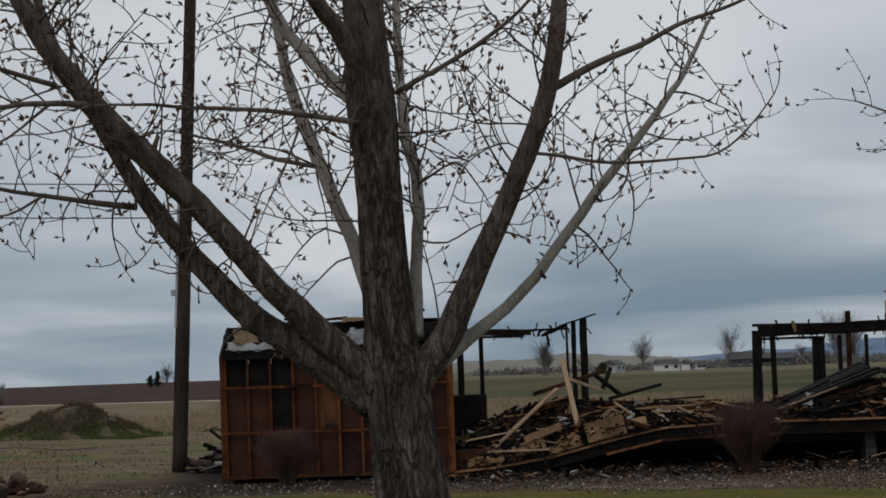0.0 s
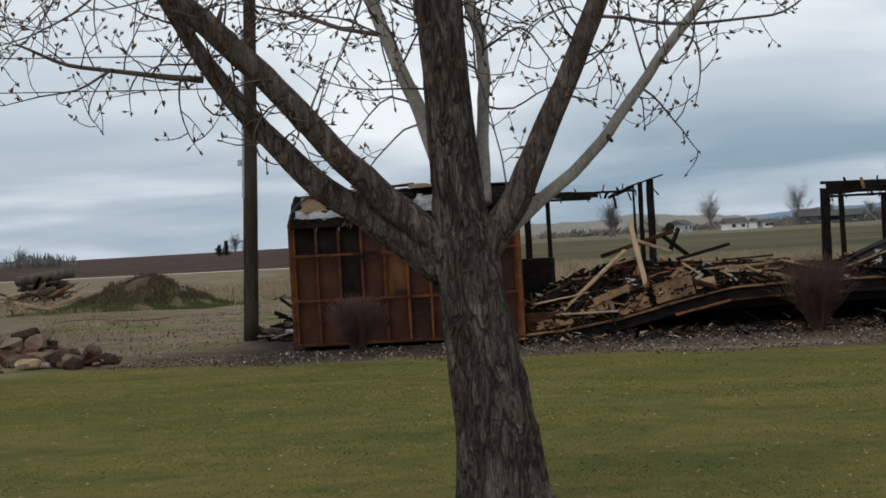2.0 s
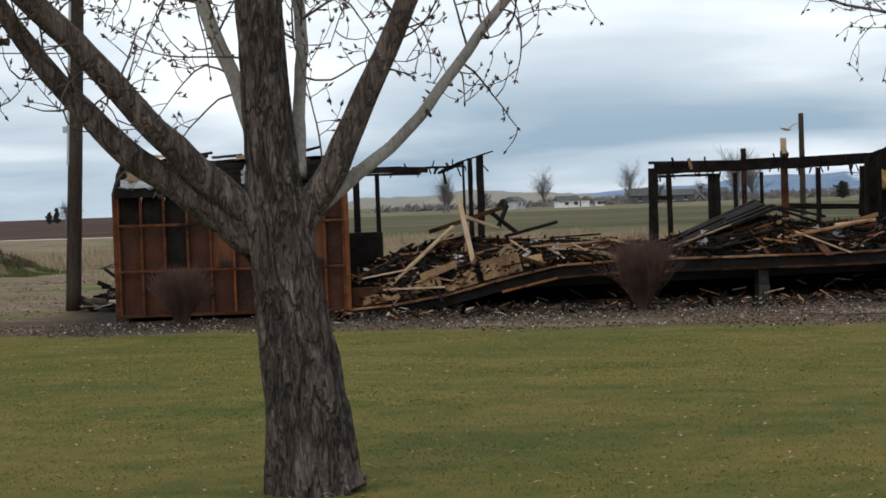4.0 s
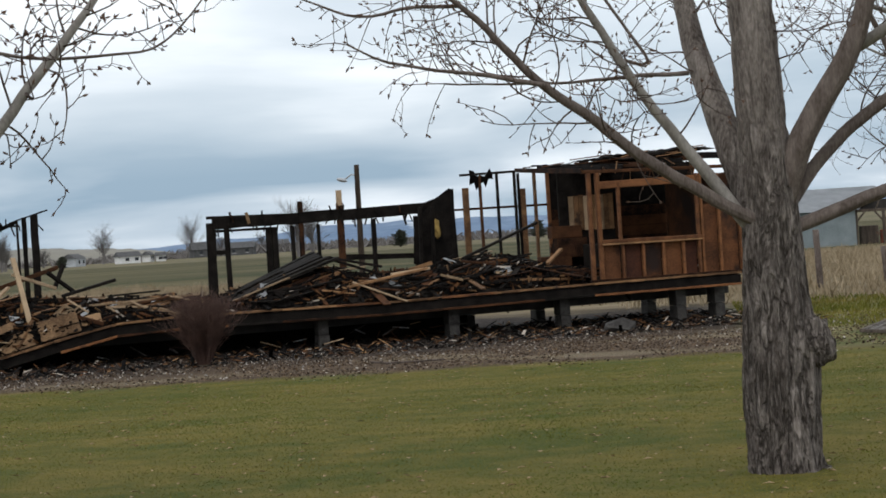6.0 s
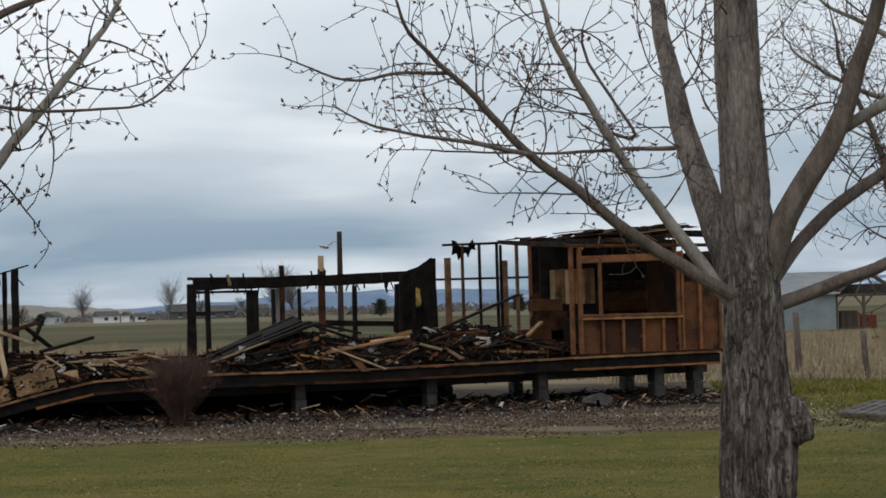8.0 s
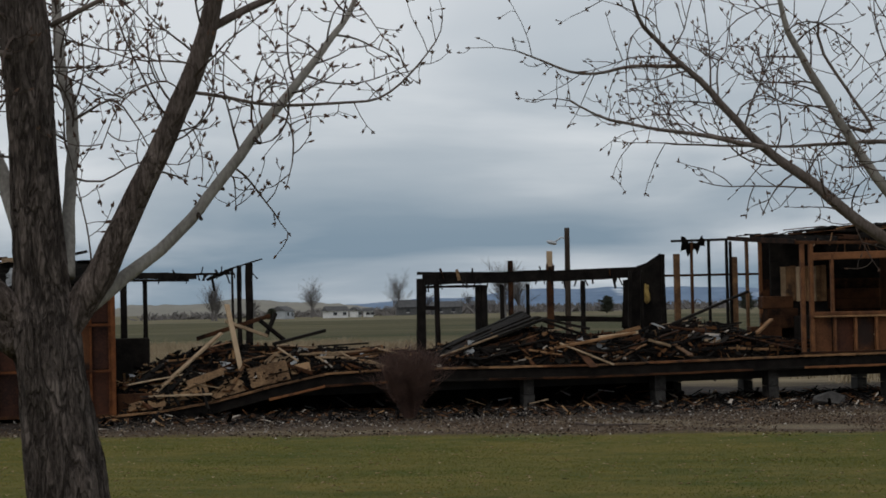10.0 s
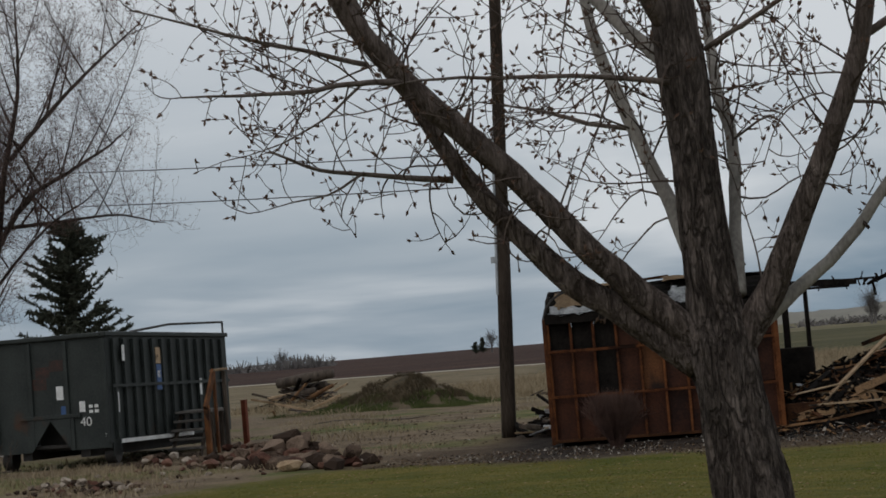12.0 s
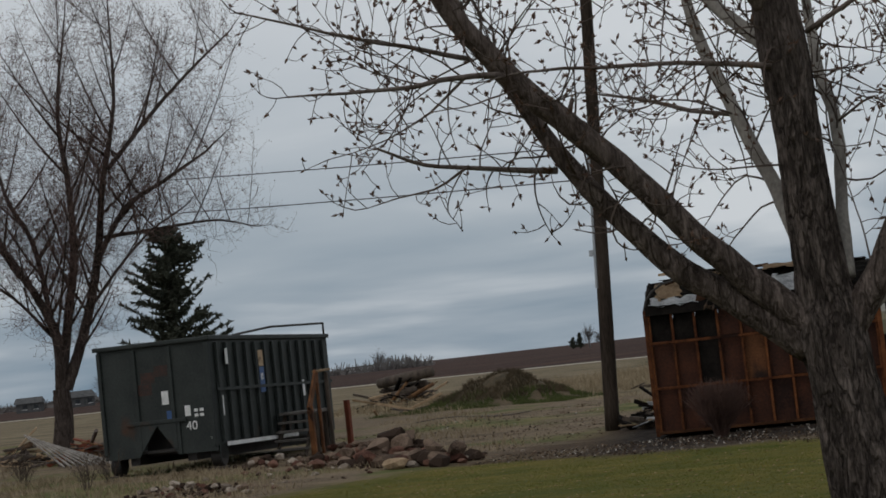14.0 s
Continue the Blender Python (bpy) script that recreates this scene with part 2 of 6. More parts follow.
def shards(name):
    """Burnt litter: each small piece black, brown or, seldom, pale."""
    m = surface(name, (0, 0, 0), (1, 1, 1), 5, 40, 0.9, 0, gloss=0.08)
    t = m.node_tree
    g = t.nodes.new("ShaderNodeNewGeometry")
    r = t.nodes.new("ShaderNodeValToRGB")
    r.color_ramp.interpolation = "CONSTANT"
    e = r.color_ramp.elements
    e[0].position, e[0].color = 0.0, (0.004, 0.0035, 0.003, 1)
    e[1].position, e[1].color = 0.5, (0.011, 0.009, 0.008, 1)
    for at, colour in ((0.7, (0.03, 0.015, 0.008)), (0.82, (0.09, 0.042, 0.018)), (0.92, (0.2, 0.115, 0.055)), (0.975, (0.36, 0.31, 0.26))):
        n = e.new(at)
        n.color = (*colour, 1)
    t.links.new(g.outputs["Random Per Island"], r.inputs[0])
    t.links.new(r.outputs[0], t.nodes["Principled BSDF"].inputs["Base Color"])
    return m


SHARDS = shards("burnt_litter")
PEBBLE = surface("pale_pebble", (0.12, 0.105, 0.09), (0.36, 0.33, 0.30), 3, 40, 0.95, 0)


# ---- helpers for building ----
def link(name, verts, faces, material, parent=None, smooth=False):
    me = bpy.data.meshes.new(name)
    me.from_pydata([tuple(v) for v in verts], [], faces)
    me.materials.append(material)
    if smooth:
        me.shade_smooth()
    ob = new(name, me)
    ob.parent = parent
    return ob


def part(name, bm, material, parent=None, label="", smooth=False):
    me = bpy.data.meshes.new(name)
    bm.to_mesh(me)
    bm.free()
    me.materials.append(material)
    if smooth:
        me.shade_smooth()
    ob = new(name, me)
    ob.parent = parent
    if label:
        ob["label"] = label
    return ob


def base(name, label, category, x, y, z=0.0, turn=0.0, group=""):
    ob = new(name)
    ob.matrix_world = pose(x, y, z, 0, 0, turn)
    ob.empty_display_size = 0.2
    return tagged(ob, label, category, group)


def beam(bm, a, b, w, h, worn=0.0, up=(0, 0, 1)):
    """A timber from a to b, w wide and h high, with eased or burnt-away edges."""
    a, b = Vector(a), Vector(b)
    d = (b - a).normalized()
    up = Vector(up)
    if abs(d.dot(up)) > 0.95:
        up = Vector((1, 0, 0))
    side = d.cross(up).normalized()
    top = side.cross(d)
    n = 5 if worn else 1
    rings = []
    c = min(w, h) * 0.14
    outline = [(-w / 2 + c, -h / 2), (w / 2 - c, -h / 2), (w / 2, -h / 2 + c), (w / 2, h / 2 - c), (w / 2 - c, h / 2), (-w / 2 + c, h / 2), (-w / 2, h / 2 - c), (-w / 2, -h / 2 + c)]
    for i in range(n + 1):
        p = a.lerp(b, i / n)
        ring = []
        for u, v in outline:
            k = 1 - worn * random.random()
            ring.append(bm.verts.new(p + side * u * k + top * v * k))
        rings.append(ring)
    for r0, r1 in zip(rings, rings[1:]):
        for j in range(8):
            bm.faces.new((r0[j], r0[(j + 1) % 8], r1[(j + 1) % 8], r1[j]))
    bm.faces.new(rings[0][::-1])
    bm.faces.new(rings[-1])


def box(bm, lo, hi, bevel=0.0):
    x0, y0, z0 = lo
    x1, y1, z1 = hi
    v = [bm.verts.new(p) for p in ((x0, y0, z0), (x1, y0, z0), (x1, y1, z0), (x0, y1, z0), (x0, y0, z1), (x1, y0, z1), (x1, y1, z1), (x0, y1, z1))]
    f = [bm.faces.new([v[i] for i in q]) for q in ((3, 2, 1, 0), (4, 5, 6, 7), (0, 1, 5, 4), (1, 2, 6, 5), (2, 3, 7, 6), (3, 0, 4, 7))]
    if bevel:
        edges = list({e for q in f for e in q.edges})
        bmesh.ops.bevel(bm, geom=edges, offset=bevel, segments=2, affect="EDGES", profile=0.5)


def timber(name, parent, material, a, b, w=0.04, h=0.09, worn=0.0, label="", up=(0, 0, 1)):
    bm = bmesh.new()
    beam(bm, a, b, w, h, worn, up)
    return part(name, bm, material, parent, label)


def panel(name, parent, material, lo, hi, bevel=0.0, label=""):
    bm = bmesh.new()
    box(bm, lo, hi, bevel)
    return part(name, bm, material, parent, label)


def tube_points(path, radii, sides, rough=0.0, seed=0):
    """Rings round a smooth path: vertices and faces."""
    verts, faces = [], []
    n = len(path)
    tangent = [(path[min(i + 1, n - 1)] - path[max(i - 1, 0)]).normalized() for i in range(n)]
    side = tangent[0].orthogonal().normalized()
    for i, (p, r, d) in enumerate(zip(path, radii, tangent)):
        side = (side - d * side.dot(d)).normalized()
        other = d.cross(side)
        for j in range(sides):
            a = 2 * math.pi * j / sides
            k = 1.0
            if rough:
                # ridges run along the stem, leaning to and fro
                tilt = a + 0.12 * noise.noise(Vector((seed, p.z * 1.4, 2)))
                furrow = abs(noise.noise(Vector((math.cos(tilt) * 3.6, math.sin(tilt) * 3.6, p.z * 2.6 + seed))))
                fine = abs(noise.noise(Vector((math.cos(tilt) * 9, math.sin(tilt) * 9, p.z * 5 + seed))))
                k += rough * (min(furrow, 0.25) * 3.2 - 0.5) + rough * 0.4 * (min(fine, 0.3) * 2 - 0.4)
                k += rough * 0.9 * noise.noise(Vector((math.cos(a) * 1.8, math.sin(a) * 1.8, p.z * 1.3 + seed)))
            verts.append(p + (side * math.cos(a) + other * math.sin(a)) * r * k)
    for i in range(n - 1):
        for j in range(sides):
            a, b = i * sides + j, i * sides + (j + 1) % sides
            faces.append((a, b, b + sides, a + sides))
    faces.append(tuple(range(sides))[::-1])
    faces.append(tuple((n - 1) * sides + j for j in range(sides)))
    return verts, faces


def smooth_path(points, step):
    """Points along a Catmull-Rom curve through the given ones; each point may carry a radius."""
    out = []
    pts = [np.array(p, float) for p in points]
    pts = [2 * pts[0] - pts[1]] + pts + [2 * pts[-1] - pts[-2]]
    for i in range(1, len(pts) - 2):
        p0, p1, p2, p3 = pts[i - 1 : i + 3]
        n = max(2, int(np.linalg.norm((p2 - p1)[:3]) / step))
        for k in range(n):
            t = k / n
            out.append(0.5 * (2 * p1 + (p2 - p0) * t + (2 * p0 - 5 * p1 + 4 * p2 - p3) * t * t + (3 * p1 - p0 - 3 * p2 + p3) * t**3))
    out.append(pts[-2])
    return out


# ---- ground ----
def drop(x, y):
    """Height of the ground: the lawn falls a little towards the burnt house."""
    t = min(1.0, max(0.0, (y - 17) / 12))
    w = min(1.0, max(0.0, (x + 27) / 8))
    h = -0.2 * t * t * (3 - 2 * t) * w
    return h + 0.05 * noise.noise(Vector((x * 0.13, y * 0.13, 3))) * min(1, max(0, y - 3) / 8) * (1 if y < 60 else 0.4)


def ground_material():
    m = bpy.data.materials.new("ground")
    m.use_nodes = True
    t = m.node_tree
    b = t.nodes["Principled BSDF"]
    b.inputs["Roughness"].default_value = 0.95
    b.inputs["Specular IOR Level"].default_value = 0.1
    co = t.nodes.new("ShaderNodeTexCoord")
    sp = t.nodes.new("ShaderNodeSeparateXYZ")
    t.links.new(co.outputs["Object"], sp.inputs[0])

    def math_node(op, a, c, d=None):
        n = t.nodes.new("ShaderNodeMath")
        n.operation = op
        for k, v in enumerate((a, c, d)):
            if v is None:
                continue
            if isinstance(v, (int, float)):
                n.inputs[k].default_value = v
            else:
                t.links.new(v, n.inputs[k])
        return n.outputs[0]

    def noise_node(scale, detail=5, stretch=(1, 1, 1)):
        mp = t.nodes.new("ShaderNodeMapping")
        mp.inputs["Scale"].default_value = stretch
        t.links.new(co.outputs["Object"], mp.inputs[0])
        n = t.nodes.new("ShaderNodeTexNoise")
        n.inputs["Scale"].default_value, n.inputs["Detail"].default_value = scale, detail
        t.links.new(mp.outputs[0], n.inputs["Vector"])
        return n.outputs["Fac"]

    def two(fac, dark, light, lo=0.35, hi=0.65):
        r = t.nodes.new("ShaderNodeValToRGB")
        r.color_ramp.elements[0].position, r.color_ramp.elements[0].color = lo, (*dark, 1)
        r.color_ramp.elements[1].position, r.color_ramp.elements[1].color = hi, (*light, 1)
        t.links.new(fac, r.inputs[0])
        return r.outputs[0]

    def mix(fac, a, c):
        n = t.nodes.new("ShaderNodeMix")
        n.data_type = "RGBA"
        t.links.new(fac, n.inputs[0])
        t.links.new(a, n.inputs[6])
        t.links.new(c, n.inputs[7])
        return n.outputs[2]

    x, y = sp.outputs[0], sp.outputs[1]
    wob = noise_node(0.35, 6)
    big = noise_node(0.05, 5)

    def beyond(value, edge, wide, wobble):
        """0 before the edge, 1 past it, with an uneven border."""
        v = math_node("MULTIPLY_ADD", wob, wobble, value)
        v = math_node("SUBTRACT", v, edge + wobble / 2)
        n = t.nodes.new("ShaderNodeMapRange")
        n.interpolation_type = "SMOOTHSTEP"
        n.inputs["From Min"].default_value, n.inputs["From Max"].default_value = -wide, wide
        t.links.new(v, n.inputs["Value"])
        return n.outputs[0]

    fine, mid = noise_node(26, 6), noise_node(0.5, 8, (0.7, 1.0, 1))
    tuft = noise_node(2.6, 6)
    lawn_a = two(math_node("MULTIPLY_ADD", tuft, 0.55, math_node("MULTIPLY", mid, 0.62)), (0.035, 0.057, 0.006), (0.158, 0.119, 0.029), 0.47, 0.7)
    lawn = mix(math_node("MULTIPLY", fine, 0.8), lawn_a, two(noise_node(60, 4), (0.03, 0.042, 0.005), (0.145, 0.122, 0.036)))
    v = t.nodes.new("ShaderNodeTexVoronoi")
    v.inputs["Scale"].default_value = 18
    t.links.new(co.outputs["Object"], v.inputs["Vector"])
    gravel = mix(wob, two(v.outputs["Color"], (0.018, 0.012, 0.008), (0.12, 0.086, 0.057), 0.25, 0.85), two(fine, (0.04, 0.026, 0.016), (0.125, 0.085, 0.053)))
    gravel = mix(beyond(noise_node(0.5, 4, (0.5, 1, 1)), 0.58, 0.06, 0.02), gravel, two(fine, (0.085, 0.065, 0.04), (0.185, 0.148, 0.098)))
    dirt = mix(math_node("MULTIPLY", wob, 0.8), two(noise_node(1.1, 8), (0.085, 0.06, 0.036), (0.205, 0.152, 0.1)), two(v.outputs["Color"], (0.06, 0.044, 0.029), (0.235, 0.183, 0.127), 0.2, 0.85))
    ashy = two(noise_node(4, 7), (0.006, 0.005, 0.0045), (0.045, 0.034, 0.027))
    tan = two(noise_node(0.5, 7, (0.5, 1, 1)), (0.095, 0.074, 0.043), (0.21, 0.168, 0.106))
    green = two(noise_node(0.06, 6, (0.4, 1, 1)), (0.036, 0.04, 0.015), (0.1, 0.085, 0.043))
    plough = two(noise_node(0.08, 5, (1, 0.3, 1)), (0.03, 0.0145, 0.0105), (0.055, 0.029, 0.02))
    weeds = two(noise_node(0.9, 7), (0.06, 0.075, 0.022), (0.16, 0.135, 0.06))
    # along the house's front: v is the distance behind it, u the place along it
    vv = math_node("ADD", math_node("MULTIPLY", x, -0.366), math_node("MULTIPLY_ADD", y, 0.9306, -37.36))
    uu = math_node("ADD", math_node("MULTIPLY", x, 0.9306), math_node("MULTIPLY_ADD", y, 0.366, 3.466))
    c = lawn
    c = mix(beyond(y, 29.9, 0.4, 1.8), c, gravel)
    near_house = math_node("MULTIPLY", beyond(vv, -3.6, 1.8, 2.4), beyond(uu, -1.0, 0.6, 1.0))
    c = mix(near_house, c, ashy)
    # right of the house the lawn goes on for a while
    c = mix(math_node("MULTIPLY", beyond(x, 1.6, 0.5, 1.2), beyond(y, 30.0, 0.5, 1.0)), c, weeds)
    # the yard on the other side is bare dirt
    left = beyond(math_node("MULTIPLY_ADD", y, -0.08, math_node("MULTIPLY", x, -1)), 17.2, 0.6, 2.4)
    c = mix(left, c, dirt)
    c = mix(math_node("MULTIPLY", left, beyond(noise_node(0.22, 5), 0.56, 0.06, 0.05)), c, weeds)
    c = mix(beyond(math_node("MULTIPLY_ADD", x, 0.30, y), 46.5, 1.5, 5), c, tan)
    wedge = beyond(math_node("MULTIPLY_ADD", y, -0.47, math_node("MULTIPLY", x, -1)), 4, 2, 2)
    c = mix(math_node("MULTIPLY", beyond(y, 105, 6, 18), math_node("SUBTRACT", 1, wedge)), c, green)
    c = mix(beyond(y, 330, 12, 40), c, two(big, (0.085, 0.078, 0.04), (0.17, 0.142, 0.088)))
    # ploughed ground: a wedge to the west, beyond the road
    c = mix(math_node("MULTIPLY", wedge, beyond(math_node("MULTIPLY_ADD", x, 0.2, y), 134, 1, 1)), c, two(fine, (0.42, 0.39, 0.33), (0.55, 0.51, 0.44)))
    c = mix(math_node("MULTIPLY", wedge, beyond(math_node("MULTIPLY_ADD", x, 0.2, y), 138, 1.5, 4)), c, plough)
    t.links.new(c, b.inputs["Base Color"])
    bp = t.nodes.new("ShaderNodeBump")
    bp.inputs["Strength"].default_value, bp.inputs["Distance"].default_value = 0.6, 0.03
    t.links.new(fine, bp.inputs["Height"])
    t.links.new(bp.outputs[0], b.inputs["Normal"])
    return m


def axis(near, far, step, grow):
    out, v, s = [0.0], 0.0, step
    while v < far:
        if v > near:
            s *= grow
        v += s
        out.append(v)
    return out


xs = sorted({-v for v in axis(50, 4000, 0.9, 1.3)} | set(axis(30, 4000, 0.9, 1.3)))
ys = sorted({-v for v in axis(6, 600, 1.5, 1.5)} | set(axis(70, 4200, 0.8, 1.25)))
verts = [(x, y, drop(x, y)) for y in ys for x in xs]
nx = len(xs)
faces = [(j * nx + i, j * nx + i + 1, (j + 1) * nx + i + 1, (j + 1) * nx + i) for j in range(len(ys) - 1) for i in range(nx - 1)]
ground = link("ground", verts, faces, ground_material(), None, True)
tagged(ground, "mown lawn running into gravel, dry grass and open fields", "ground", kind="structure")


# ---- trees ----
class Tree:
    """Collects the limbs of one tree; finish() adds its twigs and buds."""

    def __init__(self, x, y, label, seed, turn_bark=BARK):
        z = drop(x, y)
        self.root = base("bare_tree", label, "tree", x, y, z)
        self.z, self.limbs, self.rng, self.bark, self.dark = z, [], random.Random(seed), turn_bark, turn_bark is TREE_DARK


def limb(tree, kind, points):
    pts = [(x, y, z - tree.z, r) for x, y, z, r in points]
    if kind in ("trunk", "limb") and (kind == "limb" or len(pts) > 5):
        # past the part that is given, it tapers on
        (x0, y0, z0, r0), (x1, y1, z1, r1) = pts[-2], pts[-1]
        n = math.dist((x0, y0, z0), (x1, y1, z1))
        if r1 > 0.012:
            reach = min(3.2, r1 * 34) / n
            for k, f in ((0.4, 0.7), (0.75, 0.4), (1.0, 0.12)):
                pts.append((x1 + (x1 - x0) * reach * k * 0.8 + 0.08 * k, y1 + (y1 - y0) * reach * k * 0.8, z1 + (z1 - z0) * reach * k + 0.1 * k, r1 * f))
    path = smooth_path(pts, 0.035 if kind in ("trunk", "stem") else 0.08)
    jig = 0.012 if kind == "limb" else 0.008 if kind == "twig" else 0.0
    way = []
    for i, p in enumerate(path):
        q = Vector(p[:3])
        if jig:
            q += jig * Vector((noise.noise(q * 5), noise.noise(q * 5 + Vector((7, 0, 0))), noise.noise(q * 5 + Vector((0, 9, 0)))))
        way.append(q)
    radii = [max(0.0025, p[3]) for p in path]
    thick = max(radii)
    if kind == "trunk":
        sides, rough, m = 132, 0.125, tree.bark
    elif kind == "stem":
        sides, rough, m = 48, 0.06, tree.bark
    elif thick > 0.066 or tree.bark is GREY_BARK and thick > 0.05:
        sides, rough, m = 40, 0.07, LIMB_BARK if tree.bark is GREY_BARK else FURROWED_LIMB
    else:
        sides, rough, m = 10, 0.03, PALE_BARK if thick > 0.03 else LIMB_BARK
    if tree.bark is GREY_BARK and thick > 0.1 and kind == "limb":
        m = GREY_BARK
    if tree.dark:
        m = TREE_DARK
    v, f = tube_points(way, radii, sides, rough, tree.rng.random() * 40)
    link("trunk" if kind in ("trunk", "stem") else "limb", v, f, m, tree.root, True)
    tree.limbs.append((kind, way, radii))


def twig_tube(store, pts, r0, r1):
    verts, faces = store
    n = len(pts)
    first = len(verts)
    d = (pts[-1] - pts[0]).normalized()
    side = d.orthogonal().normalized()
    other = d.cross(side)
    for i, p in enumerate(pts):
        r = r0 + (r1 - r0) * i / (n - 1)
        for a in (0, 2.094, 4.189):
            verts.append(p + (side * math.cos(a) + other * math.sin(a)) * r)
    for i in range(n - 1):
        for j in range(3):
            a, b = first + 3 * i + j, first + 3 * i + (j + 1) % 3
            faces.append((a, b, b + 3, a + 3))


def bud(store, p, d, size, rng):
    """A slim pointed bud of eight faces."""
    verts, faces = store
    side = d.orthogonal().normalized()
    other = d.cross(side)
    k = len(verts)
    verts.append(p - d * size * 0.1)
    m = p + d * size * 0.38
    for a in (0, 1.571, 3.142, 4.712):
        verts.append(m + (side * math.cos(a) + other * math.sin(a)) * size * 0.2)
    verts.append(p + d * size)
    for j in range(4):
        faces.append((k, k + 1 + (j + 1) % 4, k + 1 + j))
        faces.append((k + 5, k + 1 + j, k + 1 + (j + 1) % 4))


def curl(rng, start, d, length, steps, bend, rise):
    pts, p = [start.copy()], start.copy()
    turn = Vector((rng.gauss(0, 1), rng.gauss(0, 1), rng.gauss(0, 1))) * bend
    for i in range(steps):
        d = (d + turn * 0.3 + Vector((rng.gauss(0, 0.07), rng.gauss(0, 0.07), rng.gauss(0, 0.07))) + Vector((0, 0, rise * i / steps))).normalized()
        p = p + d * length / steps
        pts.append(p.copy())
    return pts, d


def thick_end(radii):
    return max(radii) > 0.06


def sprout(tree, spacing=0.16, reach=1.0, size=0.035, low=0.012, bud_chance=1.0, thick=1.0, gaps=None):
    """Side branches, twigs and buds along every limb."""
    rng = tree.rng
    twigs, buds = ([], []), ([], [])

    def ends(p, d):
        if rng.random() > bud_chance:
            return
        bud(buds, p, d, size * rng.uniform(0.8, 1.35), rng)
        for _ in range(rng.choice((1, 2, 2, 3))):
            e = (d + Vector((rng.gauss(0, 0.6), rng.gauss(0, 0.6), rng.gauss(0, 0.6)))).normalized()
            bud(buds, p, e, size * rng.uniform(0.5, 1.0), rng)

    def branch(p, d, length, r, depth):
        steps = max(3, int(length / 0.07))
        pts, dd = curl(rng, p, d, length, steps, rng.uniform(0.2, 1.0), rng.uniform(-0.3, 0.8))
        twig_tube(twigs, pts, r * thick, max(0.0019, r * 0.4) * thick)
        ends(pts[-1], dd)
        if depth > 0:
            gap = 0
            for i in range(1, len(pts)):
                gap += length / steps
                if gap > rng.uniform(0.06, 0.17) * (gaps or reach):
                    gap = 0
                    ax = (pts[i] - pts[i - 1]).normalized()
                    o = ax.orthogonal()
                    o.rotate(Matrix.Rotation(rng.uniform(0, 6.283), 3, ax))
                    e = (ax * rng.uniform(0.3, 1.0) + o + Vector((0, 0, 0.3))).normalized()
                    if depth == 1 and rng.random() < 0.45:
                        tip = pts[i] + e * 0.03
                        twig_tube(twigs, [pts[i], tip], 0.0025 * thick, 0.002 * thick)
                        ends(tip, e)
                    else:
                        branch(pts[i], e, length * rng.uniform(0.18, 0.5), r * 0.6, depth - 1)

    for kind, way, radii in tree.limbs:
        if kind == "trunk" and way[-1].z < 3:
            continue
        run = 0.0
        for i in range(2, len(way)):
            run += (way[i] - way[i - 1]).length
            r = radii[i]
            start = (1.0 if thick_end(radii) else 0.7) if kind == "limb" else 0.2 if kind == "twig" else 2.6
            if run < start:
                continue
            if rng.random() > (way[i] - way[i - 1]).length / (spacing * (1.0 if r < 0.02 else 1.6 if r < 0.04 else 2.4)):
                continue
            ax = (way[i] - way[i - 1]).normalized()
            o = ax.orthogonal()
            o.rotate(Matrix.Rotation(rng.uniform(0, 6.283), 3, ax))
            d = (ax * rng.uniform(0.2, 0.9) + o * 0.9 + Vector((0, 0, 0.12))).normalized()
            length = reach * (rng.uniform(0.35, 1.15) if r > 0.012 else rng.uniform(0.15, 0.5))
            branch(way[i] + d * r * 0.6, d, length, min(0.007, max(0.003, r * 0.35)), 2 if length > 0.45 else 1)
        if radii[-1] < 0.02:
            branch(way[-1], (way[-1] - way[-2]).normalized(), reach * 0.4, 0.004, 1)
    crown = link("crown", twigs[0], twigs[1], RED_TWIG if tree.dark else TWIG, tree.root)
    crown["kind"] = "stuff"
    if buds[0]:
        b = link("bud_growth", buds[0], buds[1], BUD, tree.root)
        b["kind"] = "stuff"


tree = Tree(-4.62, 11.87, "bare budding tree with spreading low limbs and furrowed grey bark", 11)
limb(tree, 'trunk', [(0.0, 0.0, -0.07, 0.319), (-0.02, -0.01, 0.03, 0.284), (-0.05, -0.02, 0.55, 0.241), (-0.11, -0.04, 1.03, 0.21), (-0.14, -0.06, 1.34, 0.193), (-0.17, -0.06, 1.54, 0.207), (-0.19, -0.07, 1.89, 0.159), (-0.22, -0.09, 2.59, 0.138), (-0.25, -0.1, 3.29, 0.145), (-0.28, -0.11, 3.99, 0.121)])
limb(tree, 'limb', [(-0.2, -0.08, 1.55, 0.103), (-0.56, -0.34, 1.94, 0.089), (-0.78, -0.56, 2.25, 0.078), (-1.09, -0.82, 2.7, 0.074), (-1.5, -1.15, 3.22, 0.07), (-1.69, -1.38, 3.56, 0.063), (-1.82, -1.58, 3.91, 0.056)])
limb(tree, 'limb', [(-0.29, -0.12, 1.48, 0.103), (-0.66, -0.29, 1.81, 0.086), (-0.96, -0.45, 2.06, 0.079), (-1.19, -0.58, 2.34, 0.069), (-1.41, -0.72, 2.66, 0.062), (-1.58, -0.82, 2.97, 0.051), (-1.72, -0.92, 3.28, 0.045), (-1.87, -1.03, 3.59, 0.034)])
